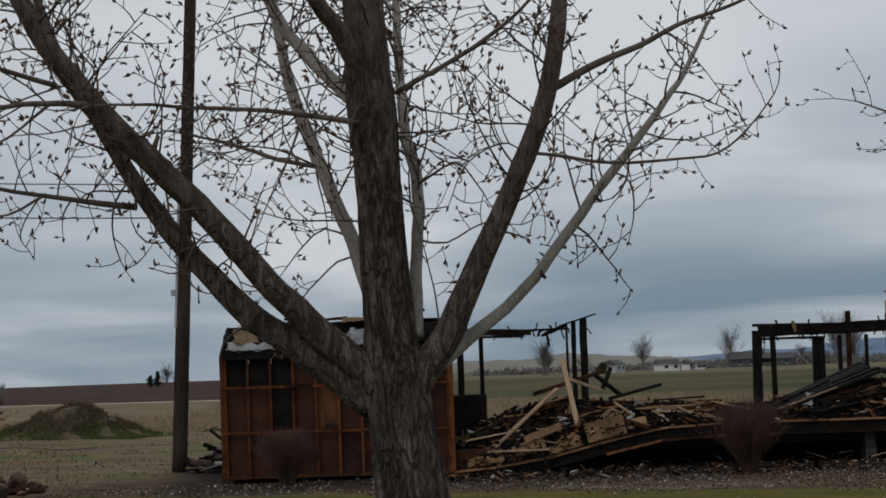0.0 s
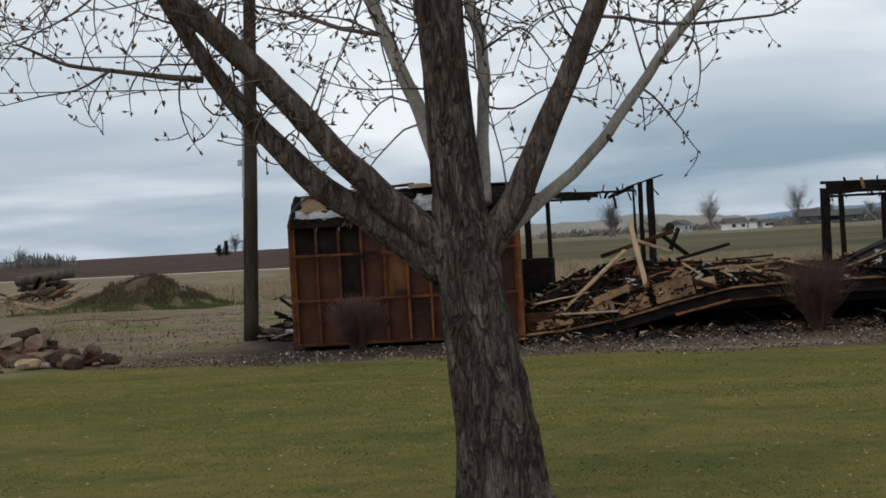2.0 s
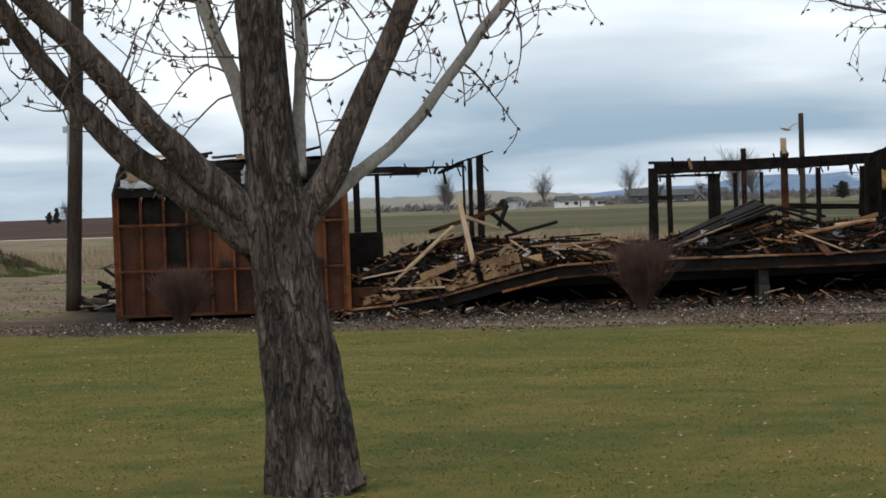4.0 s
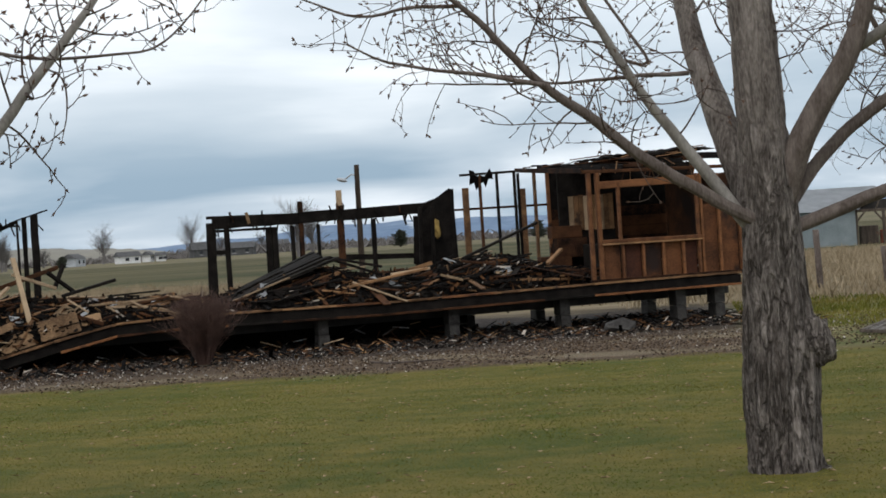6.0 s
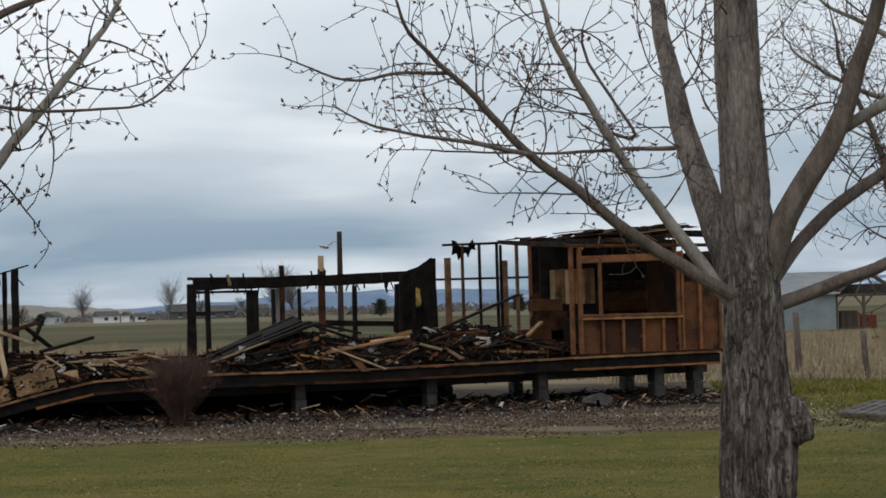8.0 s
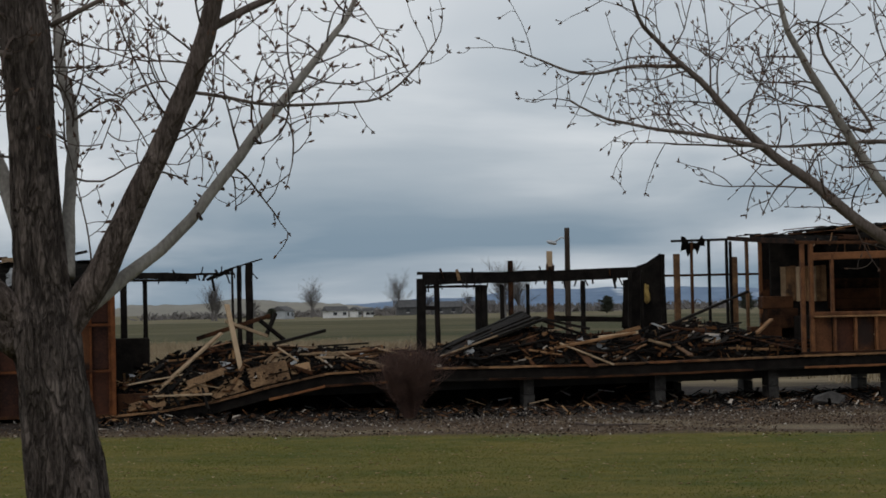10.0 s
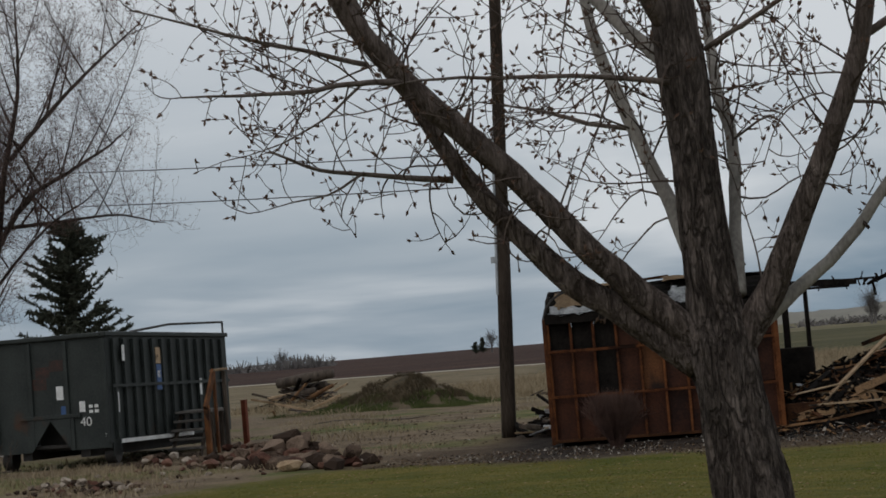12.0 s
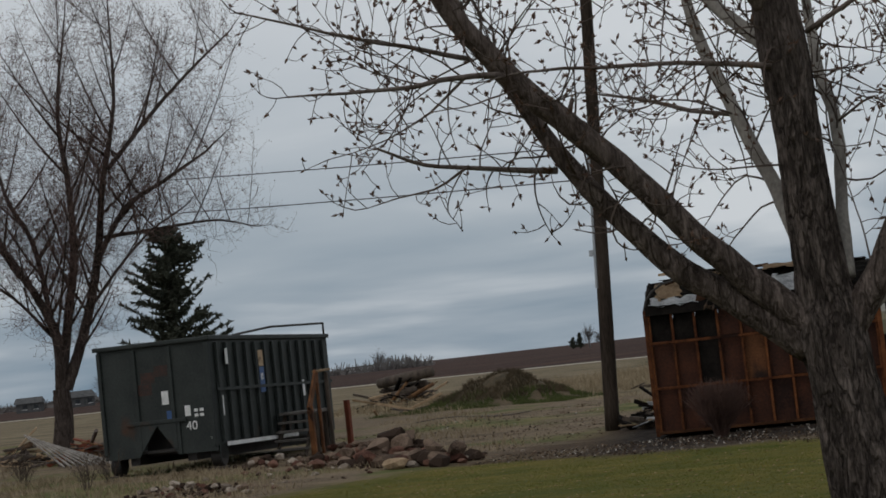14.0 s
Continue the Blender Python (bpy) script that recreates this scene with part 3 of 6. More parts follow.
limb(tree, 'limb', [(-0.1, -0.04, 1.54, 0.103), (0.15, 0.01, 1.88, 0.089), (0.35, 0.02, 2.28, 0.075), (0.54, 0.04, 2.65, 0.068), (0.75, 0.06, 3.09, 0.061), (0.86, 0.04, 3.39, 0.057), (0.96, 0.02, 3.89, 0.047)])
limb(tree, 'limb', [(0.03, 0.01, 1.67, 0.062), (0.24, 0.18, 1.87, 0.045), (0.5, 0.36, 2.11, 0.038), (0.77, 0.54, 2.49, 0.035), (1.03, 0.71, 2.88, 0.032), (1.26, 0.86, 3.2, 0.025), (1.46, 1.0, 3.52, 0.018), (1.63, 1.13, 3.89, 0.011)])
limb(tree, 'limb', [(-0.04, -0.02, 1.89, 0.045), (-0.11, 0.22, 2.31, 0.039), (-0.18, 0.45, 2.87, 0.039), (-0.33, 0.64, 3.26, 0.036), (-0.44, 0.86, 3.78, 0.03), (-0.53, 1.08, 4.2, 0.026)])
limb(tree, 'limb', [(-0.25, -0.1, 1.96, 0.055), (-0.41, 0.05, 2.32, 0.049), (-0.61, 0.18, 2.7, 0.046), (-0.83, 0.31, 3.12, 0.043), (-1.02, 0.44, 3.48, 0.04), (-1.19, 0.58, 4.0, 0.033), (-1.3, 0.75, 4.22, 0.034)])
limb(tree, 'limb', [(-0.3, -0.12, 3.29, 0.059), (-0.49, -0.02, 3.46, 0.049), (-0.75, 0.05, 3.7, 0.042), (-1.0, 0.11, 4.02, 0.036)])
limb(tree, 'limb', [(-0.29, -0.12, 3.53, 0.069), (-0.34, -0.35, 3.75, 0.054), (-0.39, -0.6, 3.93, 0.047)])
limb(tree, 'limb', [(0.83, 0.08, 3.34, 0.027), (1.1, 0.19, 3.49, 0.024), (1.29, 0.27, 3.57, 0.02), (1.59, 0.37, 3.71, 0.015), (1.99, 0.49, 3.86, 0.01)])
limb(tree, 'twig', [(-0.27, -0.21, 3.2, 0.021), (-0.65, -0.52, 3.26, 0.015), (-1.08, -0.87, 3.29, 0.012), (-1.43, -1.2, 3.3, 0.008), (-1.59, -1.44, 3.25, 0.005)])
limb(tree, 'twig', [(-1.51, -0.82, 2.72, 0.022), (-1.86, -1.14, 2.78, 0.015), (-2.09, -1.4, 2.83, 0.012), (-2.27, -1.64, 2.95, 0.007)])
limb(tree, 'twig', [(-1.55, -1.25, 3.3, 0.02), (-1.69, -1.64, 3.28, 0.016), (-1.81, -2.03, 3.22, 0.013), (-2.18, -2.61, 3.2, 0.005)])
limb(tree, 'twig', [(-1.73, -1.35, 3.42, 0.017), (-1.89, -1.68, 3.49, 0.013), (-2.09, -2.05, 3.56, 0.01), (-2.48, -2.59, 3.73, 0.005)])
limb(tree, 'twig', [(-0.85, 0.4, 3.02, 0.016), (-1.13, 0.39, 3.09, 0.015), (-1.37, 0.38, 3.18, 0.013), (-1.74, 0.31, 3.29, 0.007)])
limb(tree, 'twig', [(0.54, 0.62, 3.03, 0.012), (0.99, 0.86, 2.96, 0.011), (1.38, 1.07, 2.97, 0.009), (1.68, 1.24, 3.04, 0.007), (1.95, 1.4, 3.38, 0.005)])
limb(tree, 'twig', [(-0.11, -0.04, 3.39, 0.017), (0.21, -0.06, 3.53, 0.015), (0.52, -0.09, 3.67, 0.014), (0.86, -0.12, 3.91, 0.008)])
for points in ([(-0.52, 0.14, 2.52, 0.008), (-0.72, 0.2, 2.6, 0.006), (-0.9, 0.25, 2.5, 0.005), (-1.09, 0.28, 2.31, 0.003)], [(-0.45, 0.1, 2.4, 0.008), (-0.62, 0.15, 2.38, 0.006), (-0.85, 0.2, 2.22, 0.005), (-0.97, 0.25, 2.08, 0.003)],
               [(-0.13, 0.3, 2.5, 0.008), (0.06, 0.33, 2.47, 0.006), (0.29, 0.33, 2.58, 0.005), (0.55, 0.33, 2.56, 0.003)], [(-0.16, 0.42, 2.86, 0.009), (0.11, 0.38, 2.98, 0.007), (0.26, 0.34, 2.83, 0.005), (0.4, 0.33, 2.62, 0.003)],
               [(0.43, 0.03, 2.48, 0.007), (0.55, 0.1, 2.62, 0.006), (0.62, 0.12, 2.81, 0.005), (0.72, 0.12, 2.75, 0.003)], [(0.1, 0.1, 1.78, 0.007), (0.03, 0.12, 2.2, 0.005), (-0.05, 0.14, 2.52, 0.003)],
               [(-1.9, -1.2, 2.8, 0.01), (-2.1, -1.32, 2.68, 0.007), (-2.3, -1.4, 2.66, 0.005), (-2.5, -1.46, 2.62, 0.003)], [(-1.66, -1.55, 3.28, 0.01), (-1.86, -1.66, 3.1, 0.007), (-2.1, -1.76, 2.98, 0.005), (-2.3, -1.86, 2.92, 0.003)], [(-0.95, 0.38, 3.3, 0.009), (-1.1, 0.42, 3.02, 0.007), (-1.22, 0.45, 2.84, 0.004)]):
    limb(tree, 'twig', points)
for x, y, z, dx0, dz0, r0 in ((-0.62, -0.42, 2.06, -0.03, 0.12, 0.02), (-1.02, -0.76, 2.62, -0.04, 0.13, 0.022), (-1.3, -1.0, 2.98, 0.06, 0.14, 0.016), (-1.02, -0.5, 2.14, -0.08, 0.05, 0.016), (0.62, 0.43, 2.28, 0.05, -0.06, 0.012), (0.93, 0.63, 2.74, 0.06, -0.05, 0.012), (0.45, 0.02, 2.48, 0.09, 0.02, 0.02)):
    p = Vector((x, y, z - tree.z))
    v, f = tube_points([p, p + Vector((dx0 * 0.6, -0.02, dz0 * 0.6)), p + Vector((dx0, -0.02, dz0))], [r0 * 1.4, r0, r0 * 0.8], 8, 0.05, z)
    link("snag", v, f, FURROWED_LIMB, tree.root, True)
sprout(tree, 0.04, 0.74, 0.039, thick=1.25, gaps=0.8)
tree = Tree(0.86, 14.18, "bare budding tree with a straight grey trunk and forked limbs", 23, GREY_BARK)
limb(tree, 'trunk', [(-0.01, 0.0, -0.08, 0.288), (-0.03, 0.0, 0.03, 0.25), (-0.04, 0.0, 0.49, 0.242), (-0.03, 0.0, 0.83, 0.238), (-0.04, 0.0, 1.17, 0.208), (-0.03, 0.0, 1.51, 0.192), (-0.04, 0.0, 1.98, 0.173), (-0.06, 0.01, 2.36, 0.162), (-0.08, 0.01, 2.93, 0.15), (-0.09, 0.01, 3.49, 0.142)])
limb(tree, 'limb', [(-0.02, 0.0, 1.6, 0.069), (-0.16, -0.09, 1.69, 0.046), (-0.46, -0.18, 1.87, 0.042), (-0.79, -0.27, 2.09, 0.038), (-1.19, -0.38, 2.43, 0.034), (-1.48, -0.49, 2.65, 0.028), (-1.79, -0.6, 3.01, 0.022), (-2.04, -0.72, 3.25, 0.016), (-2.19, -0.84, 3.42, 0.013)])
limb(tree, 'limb', [(-0.15, 0.01, 1.6, 0.05), (-0.42, -0.08, 1.98, 0.042), (-0.67, -0.17, 2.32, 0.036), (-0.89, -0.27, 2.65, 0.03), (-1.11, -0.37, 3.05, 0.026), (-1.29, -0.48, 3.38, 0.02)])
limb(tree, 'limb', [(-0.12, 0.01, 1.68, 0.115), (-0.22, 0.15, 2.06, 0.109), (-0.34, 0.3, 2.45, 0.098), (-0.45, 0.44, 2.85, 0.083), (-0.54, 0.58, 3.34, 0.064), (-0.58, 0.73, 3.59, 0.056)])
limb(tree, 'limb', [(0.04, 0.0, 1.79, 0.096), (0.13, -0.05, 2.05, 0.088), (0.3, -0.1, 2.39, 0.08), (0.52, -0.16, 2.72, 0.072), (0.67, -0.22, 3.12, 0.057), (0.78, -0.27, 3.44, 0.049)])
limb(tree, 'limb', [(0.57, -0.04, 2.76, 0.042), (0.96, -0.19, 2.97, 0.038), (1.2, -0.32, 3.13, 0.034), (1.43, -0.46, 3.26, 0.028), (1.73, -0.62, 3.45, 0.019)])
limb(tree, 'limb', [(0.07, 0.0, 1.72, 0.054), (0.17, 0.09, 1.87, 0.046), (0.47, 0.17, 2.21, 0.043), (0.89, 0.22, 2.51, 0.039), (1.21, 0.28, 2.82, 0.03), (1.41, 0.35, 3.17, 0.022), (1.55, 0.43, 3.64, 0.012)])
limb(tree, 'limb', [(0.0, 0.0, 1.55, 0.058), (0.15, 0.06, 1.63, 0.048), (0.46, 0.1, 1.73, 0.045), (0.87, 0.12, 1.88, 0.041), (1.25, 0.14, 2.03, 0.035), (1.52, 0.17, 2.12, 0.031), (2.01, 0.14, 2.26, 0.016)])
limb(tree, 'twig', [(-1.97, -0.62, 3.18, 0.015), (-2.29, -0.71, 3.18, 0.011), (-2.6, -0.82, 3.14, 0.009), (-2.98, -0.94, 3.28, 0.005)])
limb(tree, 'twig', [(-1.45, -0.59, 2.63, 0.017), (-1.79, -0.7, 2.71, 0.015), (-2.1, -0.83, 2.76, 0.011), (-2.41, -0.96, 2.82, 0.009), (-2.64, -1.09, 2.94, 0.005)])
limb(tree, 'twig', [(-0.52, 0.02, 2.69, 0.017), (-0.93, -0.14, 2.68, 0.013), (-1.38, -0.32, 2.66, 0.009), (-2.1, -0.53, 2.69, 0.006)])
limb(tree, 'twig', [(-1.01, 0.03, 2.83, 0.013), (-0.78, -0.04, 2.78, 0.011), (-1.08, -0.11, 3.27, 0.01), (-1.11, -0.17, 3.49, 0.008)])
# burl low on the trunk
bm = bmesh.new()
bmesh.ops.create_icosphere(bm, subdivisions=4, radius=0.13)
for q in bm.verts:
    q.co *= 1 + 0.35 * noise.noise(q.co * 9) + 0.2 * noise.noise(q.co * 24)
    q.co = Vector((q.co.x + 0.2, q.co.y * 0.9 - 0.05, q.co.z * 1.25 + 0.86 - tree.z))
part("burl", bm, GREY_BARK, tree.root, "", True)
sprout(tree, 0.045, 0.8, 0.032, thick=1.15, gaps=0.8)
tree = Tree(3.93, 21.65, "thick leaning bare tree with drooping fine twigs", 31, GREY_BARK)
limb(tree, 'trunk', [(0.5, 0.02, 0.0, 0.36), (0.3, 0.03, 0.9, 0.29), (0.05, 0.05, 1.71, 0.25), (-0.27, 0.07, 2.52, 0.19), (-0.6, 0.1, 3.27, 0.16), (-0.85, 0.13, 3.97, 0.131), (-1.07, 0.16, 4.45, 0.101)])
limb(tree, 'limb', [(-0.18, 0.04, 2.3, 0.1), (-0.56, -0.11, 2.36, 0.066), (-1.04, -0.25, 2.32, 0.05), (-1.33, -0.36, 2.62, 0.041), (-1.46, -0.45, 3.17, 0.033), (-1.79, -0.58, 3.9, 0.02)])
limb(tree, 'limb', [(0.0, 0.04, 1.85, 0.15), (0.25, 0.24, 2.6, 0.13), (0.4, 0.47, 3.88, 0.11)])
for points in ([(-0.55, 0.1, 3.15, 0.05), (-1.0, -0.1, 3.5, 0.038), (-1.6, -0.3, 3.72, 0.026), (-2.2, -0.5, 4.05, 0.014)], [(-0.82, 0.13, 3.85, 0.045), (-1.3, 0.0, 4.3, 0.03), (-1.9, -0.2, 4.6, 0.016)],
               [(-0.3, 0.07, 2.6, 0.04), (-0.75, -0.2, 2.95, 0.03), (-1.2, -0.4, 3.05, 0.02), (-1.75, -0.6, 3.3, 0.01)], [(-0.45, 0.08, 2.9, 0.035), (-0.2, -0.3, 3.3, 0.026), (0.1, -0.5, 3.8, 0.014)]):
    limb(tree, 'limb', points)
limb(tree, 'twig', [(-1.04, -0.25, 2.32, 0.02), (-1.3, -0.3, 2.2, 0.013), (-1.6, -0.35, 2.35, 0.008), (-1.85, -0.4, 2.6, 0.004)])
sprout(tree, 0.022, 1.25, 0.022)
tree = Tree(-40.53, 43.56, "tall many-stemmed bare tree with dense fine twigs", 47, TREE_DARK)
limb(tree, 'trunk', [(0.0, 0.0, 0.0, 0.287), (0.08, 0.08, 1.18, 0.260), (0.09, 0.09, 1.97, 0.233)])
limb(tree, 'limb', [(0.08, 0.08, 1.81, 0.160), (0.24, -0.05, 3.4, 0.138), (0.02, -0.53, 4.71, 0.106), (-0.23, -1.04, 5.54, 0.084), (-0.65, -1.73, 7.02, 0.052), (-1.19, -2.55, 8.03, 0.026)])
limb(tree, 'limb', [(0.09, 0.09, 1.97, 0.149), (0.25, 0.5, 4.01, 0.128), (0.36, 0.87, 5.75, 0.107), (0.25, 1.04, 7.71, 0.086), (0.04, 1.12, 9.86, 0.054), (0.19, 1.53, 12.16, 0.027)])
limb(tree, 'limb', [(0.21, 0.19, 1.95, 0.160), (0.64, 0.72, 3.64, 0.139), (0.97, 1.15, 5.51, 0.117), (1.16, 1.45, 7.59, 0.086), (1.51, 1.89, 9.99, 0.053), (1.53, 2.03, 12.62, 0.021)])
limb(tree, 'limb', [(1.1, 1.0, 5.5, 0.085), (2.0, 1.34, 6.83, 0.069), (3.11, 1.84, 7.49, 0.053), (4.24, 2.32, 8.13, 0.032)])
limb(tree, 'limb', [(0.86, 0.79, 4.17, 0.053), (2.0, 1.0, 5.3, 0.040), (3.0, 1.2, 6.1, 0.030), (4.1, 1.33, 6.6, 0.020)])
limb(tree, 'limb', [(1.51, 1.36, 8.03, 0.069), (2.25, 2.42, 9.41, 0.059), (3.01, 3.48, 10.65, 0.043), (3.8, 4.51, 11.74, 0.022)])
limb(tree, 'limb', [(0.05, 0.05, 3.41, 0.053), (-0.3, -1.01, 4.6, 0.040), (-0.8, -2.2, 5.5, 0.030), (-1.2, -3.2, 6.2, 0.015)])
limb(tree, 'limb', [(1.28, 1.16, 6.12, 0.064), (2.03, 2.68, 6.26, 0.048), (2.89, 4.23, 6.39, 0.032), (3.37, 5.45, 6.15, 0.017)])
limb(tree, 'limb', [(-0.25, -0.24, 4.73, 0.053), (-1.17, -0.19, 6.0, 0.040), (-2.3, -0.47, 7.0, 0.030), (-3.4, -0.7, 7.7, 0.017)])
limb(tree, 'limb', [(0.06, 0.06, 3.57, 0.085), (-0.62, 0.33, 6.04, 0.070), (-1.55, 0.38, 7.62, 0.054), (-2.24, 0.64, 9.37, 0.033)])
# many slender rising branches fill the crown
more = []
for kind, way, radii in tree.limbs[1:]:
    for i in range(6, len(way), 7):
        if radii[i] < 0.02 or way[i].z < 2.6:
            continue
        a, n = tree.rng.uniform(0, 6.283), tree.rng.uniform(1.6, 3.4)
        out = Vector((math.cos(a), math.sin(a), tree.rng.uniform(0.7, 1.7))).normalized()
        p = way[i]
        r0 = min(radii[i] * 0.6, 0.045)
        pts = [p + out * n * k + Vector((0, 0, 0.22 * n * k * k)) for k in (0, 0.3, 0.65, 1.0)]
        more.append([(q.x, q.y, q.z + tree.z, r0 * f) for q, f in zip(pts, (1, 0.75, 0.5, 0.25))])
for pts in more:
    limb(tree, "twig", pts)
sprout(tree, 0.07, 1.5, 0.05, bud_chance=0.22, thick=1.2, gaps=1.6)


# ---- the burnt house: s runs along its front, v goes back from it ----
TURN = 21.47
OX, OY = -16.9, 33.5
HOUSE_AT = pose(OX, OY, 0, 0, 0, TURN)
house = base("burnt_mobile_home", "burnt-out mobile home, charred framing on a raised sagging floor", "house", OX, OY, 0, TURN)
rnd = random.Random(5)
RIM = ((3.8, -0.17), (4.6, -0.13), (5.6, 0.0), (6.6, 0.23), (7.3, 0.42), (8.0, 0.52), (9.0, 0.54), (12.8, 0.53), (16.9, 0.60), (19.95, 0.63))


def rim(s):
    """Height of the floor's front edge: it has fallen to the ground at one end."""
    return float(np.interp(s, [p[0] for p in RIM], [p[1] for p in RIM]))


# standing end section: studs and girts with the inner panels showing
for k in range(11):
    s = min(4.0, 0.02 + 0.405 * k)
    timber("stud", house, END_STUD, (s, 0, -0.14), (s, 0, 2.08), 0.045, 0.085, up=(0, 1, 0))
for z, m in ((-0.1, SCORCH), (0.69, END_STUD), (1.50, END_STUD), (2.06, SCORCH)):
    timber("girt", house, m, (-0.02, -0.055, z), (4.02, -0.055, z - 0.02), 0.03, 0.05)
for k in range(10):
    s0 = 0.045 + 0.405 * k
    for z0, z1 in ((-0.12, 0.66), (0.71, 1.47), (1.53, 2.03)):
        # upper left bays: black panels stand in for the dark inside open bays
        burnt = z0 > 1 and k in (1, 2, 0) or z0 > 0.5 and k == 2
        m = CHAR if burnt and rnd.random() < 0.8 else RED_PANEL if (k < 3 or z0 < 0 or rnd.random() < 0.7) else OSB
        depth = 0.05 + 0.01 * rnd.random()
        panel("wall_panel", house, m, (s0, depth, z0), (s0 + 0.36, depth + 0.012, z1))
panel("corner_board", house, END_STUD, (-0.07, -0.07, -0.16), (0.0, 0.1, 2.1), 0.008)
panel("corner_board", house, END_STUD, (4.02, -0.07, -0.18), (4.1, 0.12, 2.1), 0.008)
panel("end_panel", house, RED_PANEL, (-0.05, 0.1, -0.15), (-0.035, 3.9, 2.05))
panel("back_panel", house, CHAR, (-0.03, 3.9, -0.15), (4.1, 3.95, 1.95))
panel("floor_sheet", house, CHAR, (0, 0.1, -0.14), (4.05, 3.88, -0.05))
panel("partition", house, CHAR, (4.06, 1.6, -0.1), (4.1, 3.9, 1.7))
panel("fascia_board", house, CHAR, (-0.02, -0.085, 2.0), (4.06, -0.072, 2.17), 0.004)
# what is left of its bowed roof
for k in range(8):
    s = 0.0 + 0.57 * k
    pts = [(s, 3.9 * t, 2.1 + 0.52 * math.sin(math.pi * min(1, t * 1.15) ** 0.8) + rnd.uniform(-0.03, 0.03)) for t in (0, 0.12, 0.3, 0.5, 0.72, 1)]
    v, f = tube_points([Vector(p) for p in pts], [0.03] * 6, 6)
    link("rafter", v, f, CHAR, house)


def sheet(name, material, s0, s1, v0, v1, height, ragged, thick, parent, cells=10, label=""):
    """A bent, torn sheet; height gives z over s and v."""
    bm = bmesh.new()
    grid = {}
    for i in range(cells + 1):
        for j in range(cells + 1):
            s = s0 + (s1 - s0) * i / cells
            v = v0 + (v1 - v0) * j / cells
            e = ragged * (rnd.random() - 0.5)
            if i in (0, cells) or j in (0, cells):
                s += e
                v += ragged * (rnd.random() - 0.5)
            grid[i, j] = bm.verts.new((s, v, height(s, v) + rnd.uniform(-0.4, 0.4) * ragged * 0.5))
    for i in range(cells):
        for j in range(cells):
            bm.faces.new((grid[i, j], grid[i + 1, j], grid[i + 1, j + 1], grid[i, j + 1]))
    bmesh.ops.solidify(bm, geom=bm.faces[:], thickness=thick)
    return part(name, bm, material, parent, label)


def bow(s, v):
    return 2.13 + 0.5 * math.sin(math.pi * min(1.0, max(0.0, v / 3.9 * 1.15)) ** 0.8)


sheet("roof_sheet", ASH, 0.2, 3.9, 1.2, 3.7, lambda s, v: bow(s, v) + 0.03, 0.15, 0.02, house)
sheet("roof_sheet", ASH, 0.0, 4.0, -0.06, 1.3, lambda s, v: bow(s, v) - 0.02, 0.1, 0.03, house, 14)
sheet("roof_sheet", SCORCH, 0.9, 1.7, 0.0, 0.5, lambda s, v: bow(s, v) + 0.05, 0.12, 0.012, house, 6)
sheet("roof_sheet", CHAR, 2.9, 4.05, -0.1, 0.6, lambda s, v: bow(s, v) + 0.07, 0.16, 0.012, house, 7)
sheet("roof_sheet", TIN, 0.06, 0.95, -0.12, 0.15, lambda s, v: bow(s, v) + 0.04 + 0.03 * math.sin(s * 17), 0.06, 0.004, house, 8, "bright bent tin flashing")
sheet("roof_sheet", PALE_WOOD, 0.15, 0.62, 0.12, 0.75, lambda s, v: bow(s, v) + 0.05, 0.1, 0.012, house, 6)
sheet("roof_sheet", TIN, 2.25, 2.75, 0.0, 0.5, lambda s, v: bow(s, v) + 0.06, 0.1, 0.004, house, 6)
sheet("roof_sheet", PALE_WOOD, 2.1, 2.8, 0.7, 1.3, lambda s, v: bow(s, v) + 0.1, 0.12, 0.012, house, 6)
for k in range(16):
    s, v = rnd.uniform(0.4, 3.8), rnd.uniform(0.3, 2.6)
    a = rnd.uniform(-0.8, 0.8)
    z = bow(s, v) + rnd.uniform(0.03, 0.16)
    timber("roof_batten", house, rnd.choice((CHAR, CHAR, SCORCH, PALE_WOOD)), (s - 0.35 * math.cos(a), v - 0.2 * math.sin(a), z), (s + 0.35 * math.cos(a), v + 0.3 * math.sin(a), z + rnd.uniform(-0.08, 0.14)), 0.03, 0.06, 0.3)
# bent rail at the corner of the roof
v, f = tube_points([Vector(p) for p in ((-0.05, 0, 2.1), (0.0, 0.05, 2.28), (0.12, 0.1, 2.44), (0.3, 0.2, 2.55), (0.6, 0.4, 2.62))], [0.022] * 5, 6)
link("bent_rail", v, f, DARK_STEEL, house)

# floor: rim joist, red-edged deck board, planks, sagging with the rim
steps = [3.8 + 0.4 * k for k in range(41)]
for a, b in zip(steps[::5], steps[5::5]):
    m = (a + b) / 2
    for s0, s1 in ((a, m), (m, b)):
        timber("rim_joist", house, CHAR, (s0, 0.0, rim(s0) - 0.10), (s1, 0.0, rim(s1) - 0.10), 0.05, 0.19, 0.12)
        timber("deck_edge", house, rnd.choice((SCORCH, WOOD, WOOD, STUD)), (s0, -0.03, rim(s0) + 0.02), (s1, -0.03, rim(s1) + 0.02), 0.11, 0.045, 0.3)
        if s0 > 6:
            timber("lower_rail", house, rnd.choice((SCORCH, CHAR, SCORCH, STUD)), (s0, -0.035, rim(s0) - 0.2), (s1, -0.035, rim(s1) - 0.2), 0.05, 0.05, 0.35)
